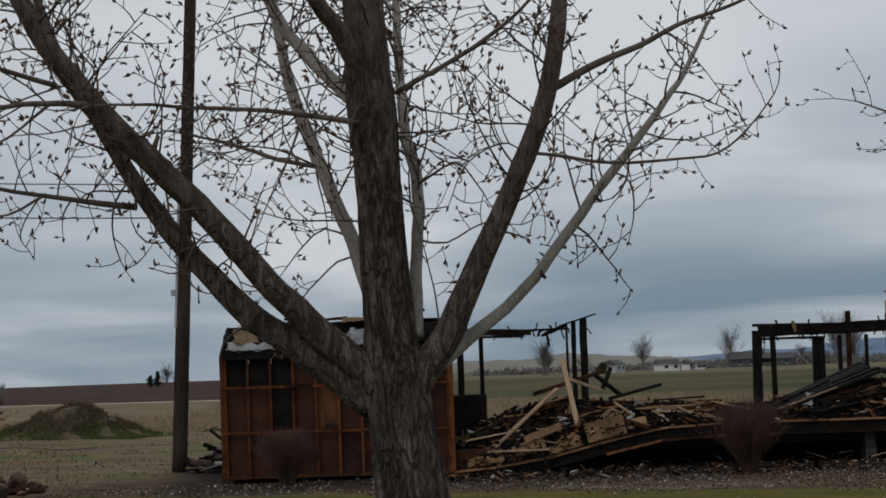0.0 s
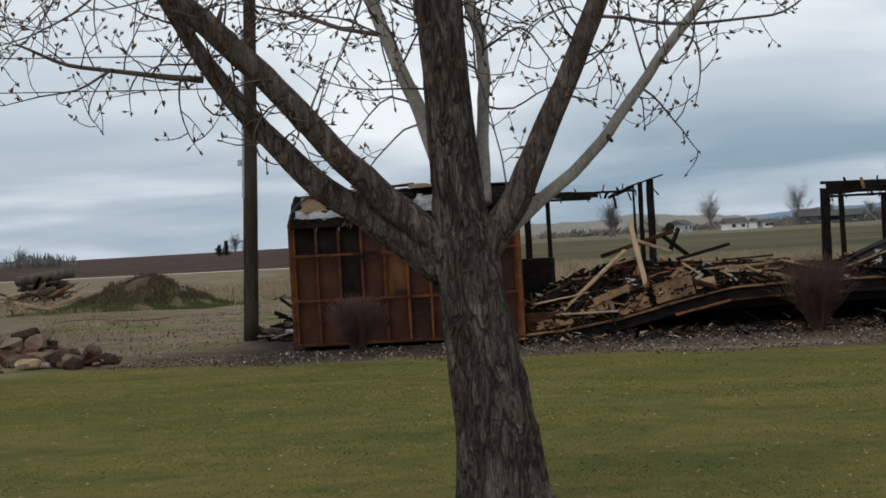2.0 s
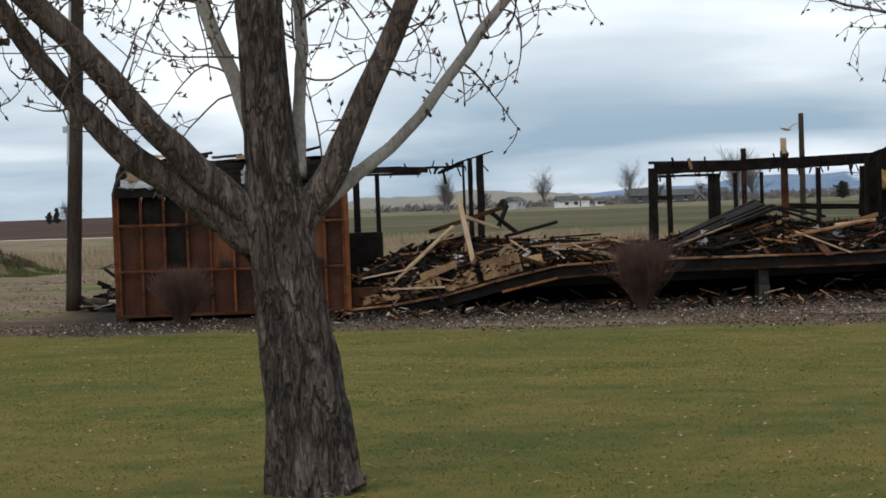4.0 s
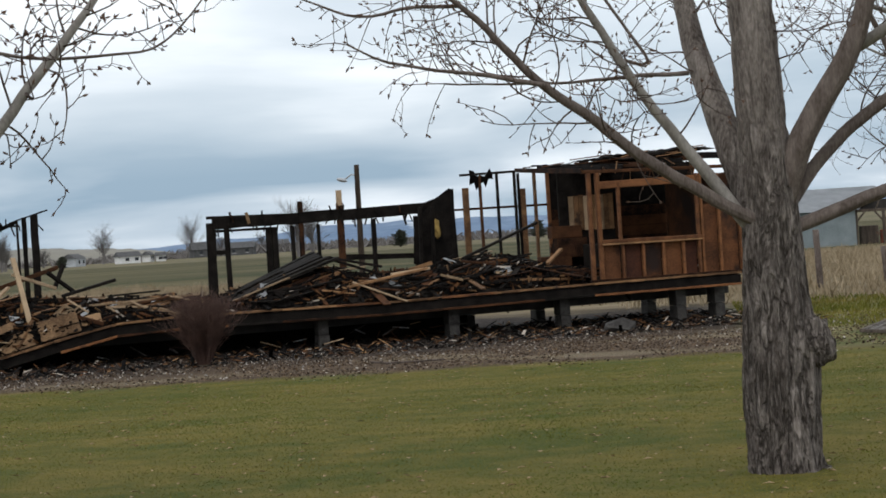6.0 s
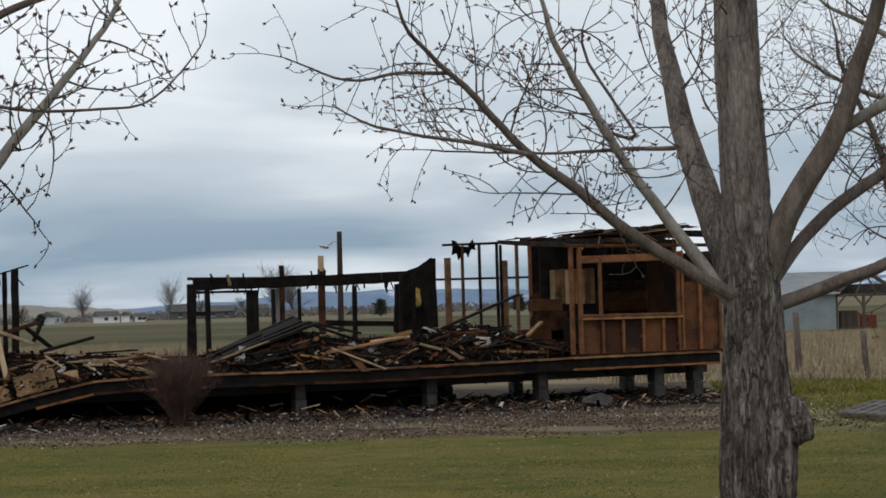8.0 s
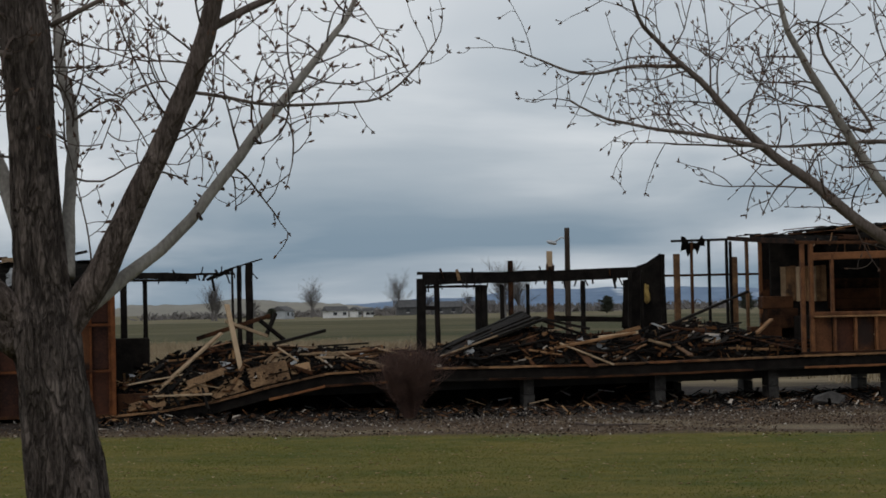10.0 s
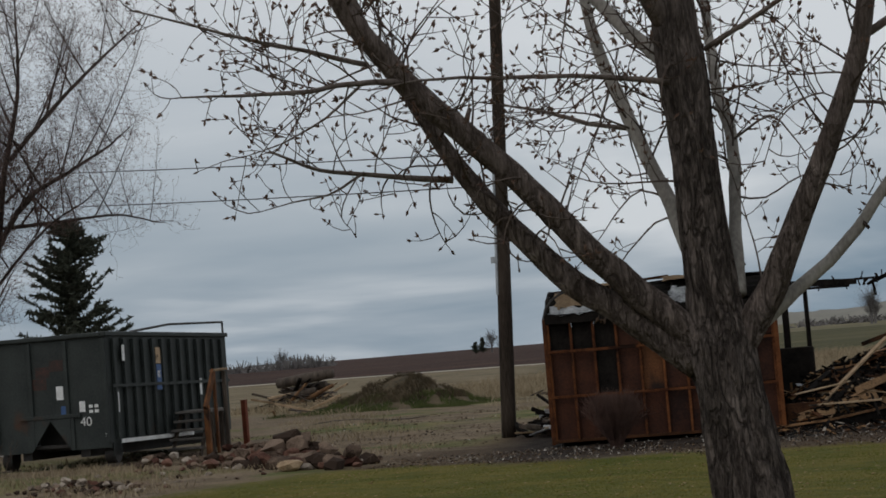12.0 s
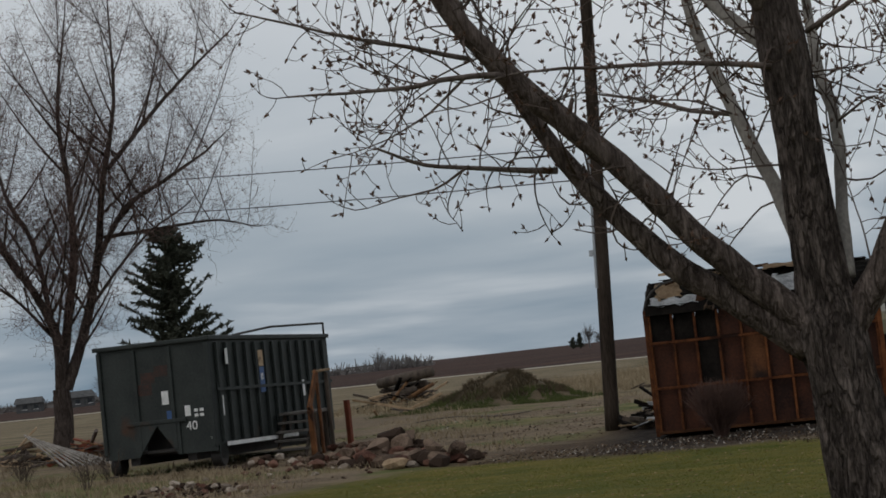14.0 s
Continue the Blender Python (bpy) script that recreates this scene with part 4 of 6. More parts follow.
for k in range(int(16.1 / 0.4)):
    s = 3.9 + 0.4 * k
    timber("floor_joist", house, CHAR, (s, 0.04, rim(s) - 0.1), (s, 4.05, max(rim(s), 0.25 if s < 7 else 0.5) - 0.1), 0.04, 0.16, 0.1)
for j in range(13):
    v0 = 0.06 + 0.31 * j
    bm = bmesh.new()
    for a, b in zip(steps[::2], steps[2::2]):
        beam(bm, (a, v0 + 0.15, rim(a) + 0.0), (b, v0 + 0.15, rim(b) + 0.0), 0.3, 0.025, 0.08)
    part("floor_plank", bm, CHAR, house)
for v0 in (0.9, 3.1):
    timber("chassis_beam", house, DARK_STEEL, (6.8, v0, 0.2), (19.9, v0, 0.34), 0.09, 0.22)
timber("rim_joist", house, CHAR, (7, 4.05, 0.4), (19.9, 4.05, 0.5), 0.05, 0.24, 0.1)


# piers of concrete blocks
def pier(s, v, top, dark=False):
    n = 2
    z0 = -0.24
    h = (top - z0) / n
    for i in range(n):
        bm = bmesh.new()
        w = 0.2
        box(bm, (s - w / 2 + rnd.uniform(-0.01, 0.01), v, z0 + i * h), (s + w / 2 + rnd.uniform(-0.01, 0.01), v + 0.4, z0 + (i + 1) * h - 0.008), 0.01)
        part("concrete_block", bm, BLOCK if not dark else ASH, house)


for s in (9.3, 11.6, 14.1, 16.3, 18.65, 19.45):
    pier(s, 0.25, rim(s) - 0.22)
for s in (8.8, 11.0, 13.4, 15.35, 16.85, 19.3):
    pier(s, 3.5, 0.36, s < 15)
# burnt skirting and rubbish under the floor
sheet("burnt_skirting", CHAR, 5.4, 9.8, 1.5, 1.62, lambda s, v: -0.38 + (v - 1.5) / 0.12 * (rim(s) + 0.16), 0.05, 0.02, house, 12)
sheet("burnt_skirting", CHAR, 9.8, 14.9, 2.2, 2.32, lambda s, v: -0.4 + (v - 2.2) / 0.12 * 0.78, 0.06, 0.02, house, 12)
for k in range(14):
    s = rnd.uniform(15.2, 19.8)
    timber("hanging_strip", house, CHAR, (s, rnd.uniform(0.3, 3.6), 0.42), (s + rnd.uniform(-0.15, 0.15), rnd.uniform(0.3, 3.6), rnd.uniform(0.12, 0.3)), 0.03, 0.05, 0.4)

for k in range(22):
    s, v = rnd.uniform(6.4, 14.5), rnd.uniform(0.15, 1.3)
    n = rnd.uniform(0.06, 0.22)
    timber("fallen_scrap", house, rnd.choice((TIN, PALE_WOOD, BLOCK, SCORCH, CHAR)), (s - n, v, rnd.uniform(-0.16, 0.1)), (s + n, v + rnd.uniform(-0.1, 0.1), rnd.uniform(-0.16, 0.14)), rnd.uniform(0.04, 0.12), 0.02, 0.3)
# charred frame over the fallen part, along the back wall
B = 3.9
for s, z0, z1, w in ((4.33, 0.4, 2.48, 0.15), (4.74, 0.4, 2.34, 0.10), (6.45, 1.0, 2.52, 0.05), (6.58, 0.9, 2.58, 0.10), (6.77, 0.9, 2.62, 0.16)):
    timber("charred_post", house, CHAR, (s, B, z0 - 0.2), (s + rnd.uniform(-0.02, 0.02), B, z1), w, 0.1, 0.22, up=(0, 1, 0))
timber("charred_beam", house, CHAR, (4.3, B, 2.42), (5.75, B, 2.38), 0.07, 0.15, 0.35)
timber("charred_beam", house, CHAR, (4.3, B - 0.1, 2.32), (5.6, B - 0.1, 2.30), 0.05, 0.05, 0.3)
timber("charred_beam", house, CHAR, (5.7, B, 2.42), (6.5, B, 2.42), 0.05, 0.05, 0.5)
timber("charred_beam", house, CHAR, (5.95, B, 2.30), (6.45, B, 2.50), 0.1, 0.1, 0.6)
timber("charred_beam", house, CHAR, (6.3, B, 2.48), (7.05, B, 2.70), 0.04, 0.035, 0.4)
timber("charred_beam", house, CHAR, (6.05, B, 2.35), (6.1, B, 2.08), 0.07, 0.06, 0.6)
panel("charred_panel", house, CHAR, (3.95, 3.3, -0.1), (4.8, 3.5, 1.2), 0.03)
panel("charred_panel", house, SCORCH, (4.12, 0.1, -0.2), (4.75, 0.2, 0.25), 0.01)

# charred frame in the middle
for s, z0, z1, w, m in ((10.20, 0.4, 2.25, 0.2, CHAR), (10.54, 0.5, 2.15, 0.11, CHAR), (11.36, 0.5, 2.1, 0.12, CHAR), (11.50, 0.5, 2.1, 0.13, CHAR), (11.87, 0.5, 2.1, 0.08, CHAR),
                      (12.04, 0.5, 2.58, 0.10, SCORCH), (12.38, 0.5, 2.1, 0.07, CHAR), (12.86, 0.5, 2.5, 0.14, SCORCH), (13.53, 0.5, 2.15, 0.10, CHAR), (14.42, 0.5, 2.15, 0.10, CHAR)):
    timber("charred_post", house, m, (s, B, z0), (s + rnd.uniform(-0.02, 0.02), B, z1), w, 0.09, 0.15 if m is CHAR else 0.05, up=(0, 1, 0))
timber("pale_post_top", house, PALE_WOOD, (12.86, B, 2.45), (12.86, B, 2.76), 0.11, 0.09, up=(0, 1, 0))
for a, b in ((10.25, 11.3), (11.3, 12.9), (12.9, 14.7)):
    timber("charred_beam", house, CHAR, (a, B - 0.03, 2.22 + (a - 10.2) * 0.012), (b, B - 0.03, 2.23 + (b - 10.2) * 0.016), 0.09, 0.24, 0.2)
timber("charred_beam", house, CHAR, (10.2, B, 2.08), (11.4, B, 2.08), 0.06, 0.06, 0.3)
timber("charred_beam", house, CHAR, (10.2, B, 1.66), (10.56, B, 1.66), 0.06, 0.09, 0.2)
timber("charred_beam", house, CHAR, (12.9, B, 1.4), (14.4, B, 1.34), 0.05, 0.12, 0.3)
for k in range(34):
    s, z = rnd.uniform(10.2, 14.6), 2.24
    up = rnd.random() < 0.45
    n = rnd.uniform(0.05, 0.16) * (1 if up else 1.3)
    timber("charred_stub", house, CHAR if rnd.random() < 0.85 else SCORCH, (s, B - 0.06, z), (s + rnd.uniform(-0.08, 0.08), B - 0.08, z + 0.08 + n if up else z - 0.06 - n), rnd.uniform(0.03, 0.1), 0.03, 0.5)
for k in range(16):
    s = rnd.uniform(4.3, 6.9)
    timber("charred_stub", house, CHAR, (s, B - 0.05, 2.42), (s + rnd.uniform(-0.1, 0.1), B - 0.07, 2.42 + rnd.choice((-1, -1, 1)) * rnd.uniform(0.08, 0.22)), rnd.uniform(0.03, 0.09), 0.03, 0.6)
timber("charred_beam", house, CHAR, (10.15, B + 0.05, 2.36), (11.9, B + 0.05, 2.33), 0.05, 0.07, 0.5)
timber("torn_strip", house, PLY, (10.93, B - 0.1, 2.42), (10.98, B - 0.1, 2.2), 0.07, 0.01, 0.3, up=(0, 1, 0))
# leaning corner wall with a lump of yellow insulation
bm = bmesh.new()
ring = [(14.02, 2.7, 1.2), (14.05, 2.6, 2.0), (14.3, 2.5, 2.4), (14.5, 2.5, 2.46), (14.75, 2.4, 2.64), (14.82, 2.4, 2.6), (14.86, 2.4, 1.2)]
front = [bm.verts.new(p) for p in ring]
back = [bm.verts.new((p[0] + 0.05, p[1] + 0.14, p[2] - 0.02)) for p in ring]
bm.faces.new(front)
bm.faces.new(back[::-1])
for i in range(len(ring)):
    j = (i + 1) % len(ring)
    bm.faces.new((front[j], front[i], back[i], back[j]))
part("leaning_wall", bm, CHAR, house)
for s in (14.1, 14.35, 14.78):
    timber("charred_stud", house, CHAR, (s, 2.45, 0.6), (s + 0.02, 2.35, 2.3 if s < 14.7 else 2.62), 0.07, 0.09, 0.3, up=(0, 1, 0))
bm = bmesh.new()
bmesh.ops.create_icosphere(bm, subdivisions=3, radius=0.1)
for v in bm.verts:
    v.co *= 1 + 0.7 * noise.noise(v.co * 14)
    v.co = Vector((v.co.x * 0.85 + 14.45, v.co.y * 0.4 + 2.38, v.co.z * 1.7 + 1.86))
part("insulation", bm, INSUL, house, "torn yellow insulation", True)

# back wall behind the standing room: bare studs, then dark boards
for s, z0, z1, w, m in ((15.55, 0.6, 2.66, 0.13, WOOD), (15.87, 0.6, 2.9, 0.05, SCORCH), (16.24, 0.6, 2.92, 0.05, CHAR), (16.62, 0.6, 2.93, 0.05, CHAR),
                        (16.70, 0.6, 2.9, 0.05, CHAR), (16.78, 0.6, 2.58, 0.12, WOOD), (17.05, 0.6, 2.9, 0.06, WOOD), (17.34, 0.6, 2.95, 0.08, STUD)):
    timber("back_stud", house, m, (s, 4.0, z0), (s, 4.0, z1), w, 0.09, 0.12 if m is CHAR else 0.04, up=(0, 1, 0))
timber("top_plate", house, CHAR, (15.45, 4.0, 2.93), (17.7, 4.0, 2.96), 0.08, 0.06, 0.4)
timber("mid_rail", house, SCORCH, (15.1, 4.02, 2.22), (17.35, 4.02, 2.22), 0.05, 0.05, 0.2)
sheet("hanging_scrap", CHAR, 15.65, 16.15, 3.97, 4.0, lambda s, v: 2.92 - (v - 3.97) / 0.03 * (0.12 + 0.1 * abs(math.sin(s * 9))), 0.05, 0.006, house, 6)
for j in range(11):
    z0 = 0.62 + 0.212 * j
    s1 = 20.25
    if 5 <= j <= 7:
        # window opening near the end
        panel("wall_board", house, SCORCH if rnd.random() < 0.25 else CHAR, (17.36, 3.94 + rnd.uniform(0, 0.012), z0), (19.95, 3.96, z0 + 0.205))
        panel("wall_board", house, CHAR, (20.45, 3.94, z0), (20.6, 3.96, z0 + 0.205))
    else:
        panel("wall_board", house, SCORCH if rnd.random() < 0.3 else CHAR, (17.36, 3.94 + rnd.uniform(0, 0.012), z0), (20.6, 3.96, z0 + 0.205))
panel("wall_backing", house, CHAR, (17.36, 3.97, 0.6), (19.95, 3.99, 2.95))
panel("wall_backing", house, CHAR, (19.95, 3.97, 0.6), (20.6, 3.99, 1.66))
panel("wall_backing", house, CHAR, (19.95, 3.97, 2.34), (20.6, 3.99, 2.95))
for s, z0, z1, m in ((17.5, 1.64, 2.36, PALE_WOOD),):
    for k in range(9):
        panel("tan_board", house, WOOD if k % 3 else PALE_WOOD, (s + 0.108 * k, 3.2 - 0.004 * (k % 2), z0 + rnd.uniform(-0.01, 0.01)), (s + 0.108 * k + 0.1, 3.22, z1 + rnd.uniform(-0.02, 0.01)))
panel("inner_wall", house, CHAR, (17.3, 3.25, 0.62), (18.5, 3.32, 2.85))
for s, z0, z1 in ((17.0, 1.5, 1.75), (17.1, 1.1, 1.5), (16.75, 0.65, 1.15)):
    panel("charred_cabinet", house, SCORCH, (s, 2.9, z0), (s + 0.65, 3.2, z1), 0.02)
panel("charred_cabinet", house, CHAR, (17.6, 2.3, 0.62), (18.6, 2.8, 1.35), 0.03)

# front wall of the standing room
for s, z0, z1 in ((16.83, 0.66, 2.72), (17.0, 0.66, 2.72), (17.41, 1.42, 2.5), (19.0, 0.66, 2.6), (19.08, 0.66, 2.6), (19.44, 0.66, 2.58), (19.86, 0.66, 2.55)):
    timber("stud", house, STUD, (s, 0.03, z0), (s, 0.03, z1), 0.08 if s < 17.2 else 0.055, 0.09, up=(0, 1, 0))
for s in (17.44, 17.85, 18.26, 18.67):
    timber("stud", house, STUD, (s, 0.03, 0.68), (s, 0.03, 1.37), 0.05, 0.09, up=(0, 1, 0))
timber("header", house, STUD, (17.0, 0.03, 2.47), (19.04, 0.03, 2.5), 0.08, 0.14)
timber("window_sill", house, STUD, (17.02, 0.02, 1.40), (19.05, 0.02, 1.39), 0.1, 0.07)
timber("window_sill", house, WOOD, (17.02, 0.0, 1.345), (19.05, 0.0, 1.34), 0.09, 0.035)
timber("bottom_plate", house, SCORCH, (16.75, 0.02, 0.665), (19.95, 0.02, 0.675), 0.1, 0.05)
timber("top_plate", house, SCORCH, (16.7, 0.03, 2.74), (19.95, 0.03, 2.7), 0.1, 0.07, 0.2)
for k, (s0, s1) in enumerate(((17.05, 17.4), (17.47, 17.82), (17.88, 18.23), (18.29, 18.64), (18.7, 18.96), (19.11, 19.41), (19.47, 19.83))):
    panel("sheathing", house, OSB if k % 3 != 1 else RED_PANEL, (s0, 0.09, 0.69), (s1, 0.105, 1.34 if k < 5 else 1.9 + 0.1 * (k % 2)))
panel("end_panel", house, OSB, (19.9, 0.1, 0.62), (19.93, 3.9, 2.6))
# ragged rafters, battens and torn roof sheets over the room
for k in range(9):
    s = 16.7 + 0.41 * k
    timber("rafter", house, SCORCH if k % 3 == 0 else CHAR, (s, 0.0, 2.76 + 0.02 * k), (s + rnd.uniform(-0.05, 0.05), 4.0, 2.96 + 0.02 * k), 0.04, 0.1, 0.25)
for k in range(30):
    s = rnd.uniform(16.6, 19.2)
    v = rnd.uniform(0.0, 3.6)
    z = 2.84 + 0.03 * v + 0.055 * (s - 16.6) + rnd.uniform(0, 0.1)
    n = rnd.uniform(0.4, 1.3)
    timber("roof_batten", house, rnd.choice((CHAR, CHAR, SCORCH, SCORCH, WOOD)), (s, v, z), (s + n, v + rnd.uniform(-0.3, 0.3), z + rnd.uniform(-0.05, 0.09)), 0.05, 0.025, 0.4)
for k in range(26):
    s, v = rnd.uniform(17.3, 19.8), rnd.uniform(0.0, 2.0)
    z = 2.82 + rnd.uniform(0, 0.12)
    timber("split_lath", house, rnd.choice((SCORCH, WOOD, CHAR, PALE_WOOD)), (s, v, z), (s + rnd.uniform(-0.2, 0.2), v - 0.1, z - rnd.uniform(0.1, 0.42)), 0.022, 0.012, 0.3)
sheet("torn_roof_sheet", ASH, 17.6, 19.9, 1.0, 3.6, lambda s, v: 2.98 + 0.06 * (s - 17) + 0.05 * math.sin(s * 5), 0.2, 0.015, house, 12)


# ---- heaps of burnt boards and sheets ----
def heap(name, label, s0, s1, v0, v1, top, count, seed, pale):
    """A lumpy mass of ash with boards lying over it; top gives its height over s."""
    r = random.Random(seed)
    root = base(name, label, "debris", 0, 0)
    root.matrix_world = HOUSE_AT

    def z(s, v):
        across = math.sin(math.pi * min(1, max(0, (v - v0) / (v1 - v0)))) ** 0.45
        body = rim(s) + 0.01 + max(0.0, top(s) - rim(s)) * across
        return body + (0.10 * noise.noise(Vector((s * 3.1, v * 3.1, seed))) + 0.06 * noise.noise(Vector((s * 9, v * 9, seed)))) * across

    ns, nv = int((s1 - s0) / 0.09), int((v1 - v0) / 0.12)
    verts = [(s0 + (s1 - s0) * i / ns, v0 + (v1 - v0) * j / nv, z(s0 + (s1 - s0) * i / ns, v0 + (v1 - v0) * j / nv)) for i in range(ns + 1) for j in range(nv + 1)]
    faces = [(i * (nv + 1) + j, (i + 1) * (nv + 1) + j, (i + 1) * (nv + 1) + j + 1, i * (nv + 1) + j + 1) for i in range(ns) for j in range(nv)]
    link("ash_bed", verts, faces, ASH, root)
    for k in range(count):
        s, v = r.uniform(s0 + 0.1, s1 - 0.1), v0 + (v1 - v0) * r.random() ** 1.4
        n = r.uniform(0.25, 1.5) * r.uniform(0.5, 1)
        a = r.gauss(0, 0.5) if r.random() < 0.7 else r.uniform(-1.5, 1.5)
        ds, dv = n / 2 * math.cos(a), n / 2 * math.sin(a)
        sa, sb = max(s0, s - ds), min(s1, s + ds)
        va, vb = max(v0, v - dv), min(v1, v + dv)
        za, zb = z(sa, va), z(sb, vb)
        lift = r.uniform(0.01, 0.1)
        x = r.random()
        m = CHAR if x < 0.70 - pale else SCORCH if x < 0.88 - pale else WOOD if x < 0.965 - pale * 0.6 else PALE_WOOD
        w, h = r.choice(((0.04, 0.07), (0.08, 0.035), (0.1, 0.025), (0.16, 0.015), (0.035, 0.035), (0.04, 0.04)))
        timber("burnt_board", root, m, (sa, va, za + lift), (sb, vb, zb + lift + r.gauss(0, 0.06)), w, h, 0.18 if m is CHAR else 0.05)
    for k in range(count // 30):
        s, v = r.uniform(s0 + 0.3, s1 - 0.3), r.uniform(v0, (v0 + v1) / 2)
        n = r.uniform(0.05, 0.13)
        zz = z(s, v)
        t0, t1 = r.uniform(-0.4, 0.6), r.uniform(-0.5, 0.5)
        sheet("tin_scrap", TIN, s - n, s + n, v - n / 2, v + n / 2, lambda p, q: zz + 0.06 + t0 * (p - s) + (q - v) * (0.8 + t1), 0.05, 0.004, root, 3)
    verts, faces = [], []
    for _ in range(count * 11):
        s, v = r.uniform(s0, s1), v0 + (v1 - v0) * r.random() ** 1.5
        n, w = r.uniform(0.03, 0.2) * r.uniform(0.4, 1), r.uniform(0.006, 0.03)
        d = Vector((r.gauss(0, 1), r.gauss(0, 0.7), r.gauss(0, 0.35))).normalized() * n
        o = d.orthogonal().normalized()
        o.rotate(Matrix.Rotation(r.uniform(0, 6.283), 3, d))
        o *= w
        q = d.cross(o).normalized() * w * r.uniform(0.2, 0.8)
        p = Vector((s, v, z(s, v) + r.uniform(0.0, 0.05)))
        k = len(verts)
        verts += [p - d - o - q, p - d + o - q, p - d + q, p + d - o - q, p + d + o - q, p + d + q]
        faces += [(k, k + 1, k + 4, k + 3), (k + 1, k + 2, k + 5, k + 4), (k + 2, k, k + 3, k + 5), (k, k + 2, k + 1), (k + 3, k + 4, k + 5)]
    litter = link("burnt_litter", verts, faces, SHARDS, root)
    litter["kind"] = "stuff"
    return root, z


heap_a, za = heap("debris_heap", "heap of charred and split boards on the fallen floor", 4.15, 9.9, 0.02, 3.7,
                  lambda s: float(np.interp(s, [4.1, 4.6, 5.3, 6.0, 6.8, 7.6, 9.0, 9.9], [0.25, 0.55, 0.82, 0.98, 0.92, 0.86, 0.78, 0.72])), 260, 3, 0.14)
heap_b, zb = heap("debris_heap", "long heap of blackened boards and torn sheets on the floor", 9.9, 16.7, 0.1, 3.6,
                  lambda s: float(np.interp(s, [9.9, 10.8, 11.9, 12.6, 13.6, 14.6, 15.6, 16.2, 16.7], [0.72, 0.95, 1.22, 1.0, 0.98, 1.12, 1.18, 0.98, 0.8])), 290, 8, 0.0)
# torn plywood sheets slid down to the fallen rim
for s0, s1, lift, rise, w in ((4.3, 4.95, 0.2, 0.02, 0.3), (5.0, 5.7, 0.2, 0.12, 0.26), (5.75, 6.35, 0.2, 0.02, 0.34), (6.45, 7.15, 0.26, -0.02, 0.42), (7.2, 7.55, 0.2, 0.0, 0.2), (5.35, 6.0, 0.42, 0.1, 0.16), (8.6, 9.1, 0.14, 0.03, 0.12)):
    timber("plywood_sheet", heap_a, PLY, (s0, 0.1, rim(s0) + lift), (s1, 0.06, rim(s1) + lift + rise), w, 0.014, 0.22, up=(rnd.uniform(-0.2, 0.2), -0.85, 0.5))
heap_c, zc = heap("debris_heap", "low litter of burnt boards inside the standing room", 16.9, 19.8, 0.3, 3.6, lambda s: 0.85, 45, 12, 0.0)
# the crossed boards that stand out of the first heap
for a, b, w, h, m in (((6.12, 0.7, 1.80), (6.40, 0.15, 0.18), 0.10, 0.035, PALE_WOOD), ((4.75, 0.25, 0.22), (6.02, 0.9, 1.28), 0.13, 0.035, PALE_WOOD), ((5.6, 1.4, 1.18), (6.95, 1.2, 1.58), 0.035, 0.08, SCORCH),
                      ((6.1, 0.9, 1.5), (6.9, 1.3, 1.2), 0.035, 0.06, PALE_WOOD), ((4.3, 0.3, 0.4), (5.7, 0.6, 0.62), 0.16, 0.02, PALE_WOOD), ((4.95, 0.2, 0.12), (6.1, 0.3, 0.3), 0.2, 0.02, PALE_WOOD),
                      ((7.4, 0.5, 0.86), (9.4, 0.6, 0.93), 0.09, 0.035, PALE_WOOD), ((7.7, 0.3, 0.82), (8.05, 0.05, 0.56), 0.05, 0.03, PALE_WOOD), ((8.15, 0.4, 0.88), (8.6, 0.05, 0.62), 0.05, 0.03, PALE_WOOD),
                      ((7.0, 0.3, 1.0), (7.35, 0.2, 0.75), 0.05, 0.03, PALE_WOOD), ((8.8, 0.5, 0.95), (9.6, 0.3, 0.74), 0.06, 0.03, PALE_WOOD), ((6.9, 1.6, 1.2), (7.1, 1.8, 1.62), 0.06, 0.08, CHAR),
                      ((6.75, 1.2, 1.5), (7.25, 1.5, 1.1), 0.07, 0.07, CHAR), ((7.0, 1.3, 1.05), (8.0, 1.5, 1.28), 0.1, 0.06, CHAR)):
    timber("split_board", heap_a, m, a, b, w, h, 0.05)
sheet("torn_plywood", PALE_WOOD, 6.4, 7.2, 0.15, 0.5, lambda s, v: rim(s) + 0.03 + (v - 0.15) * 1.3, 0.15, 0.012, heap_a, 6)
sheet("torn_plywood", WOOD, 5.2, 6.2, 0.1, 0.45, lambda s, v: rim(s) + 0.05 + (v - 0.1) * 0.7, 0.12, 0.012, heap_a, 6)
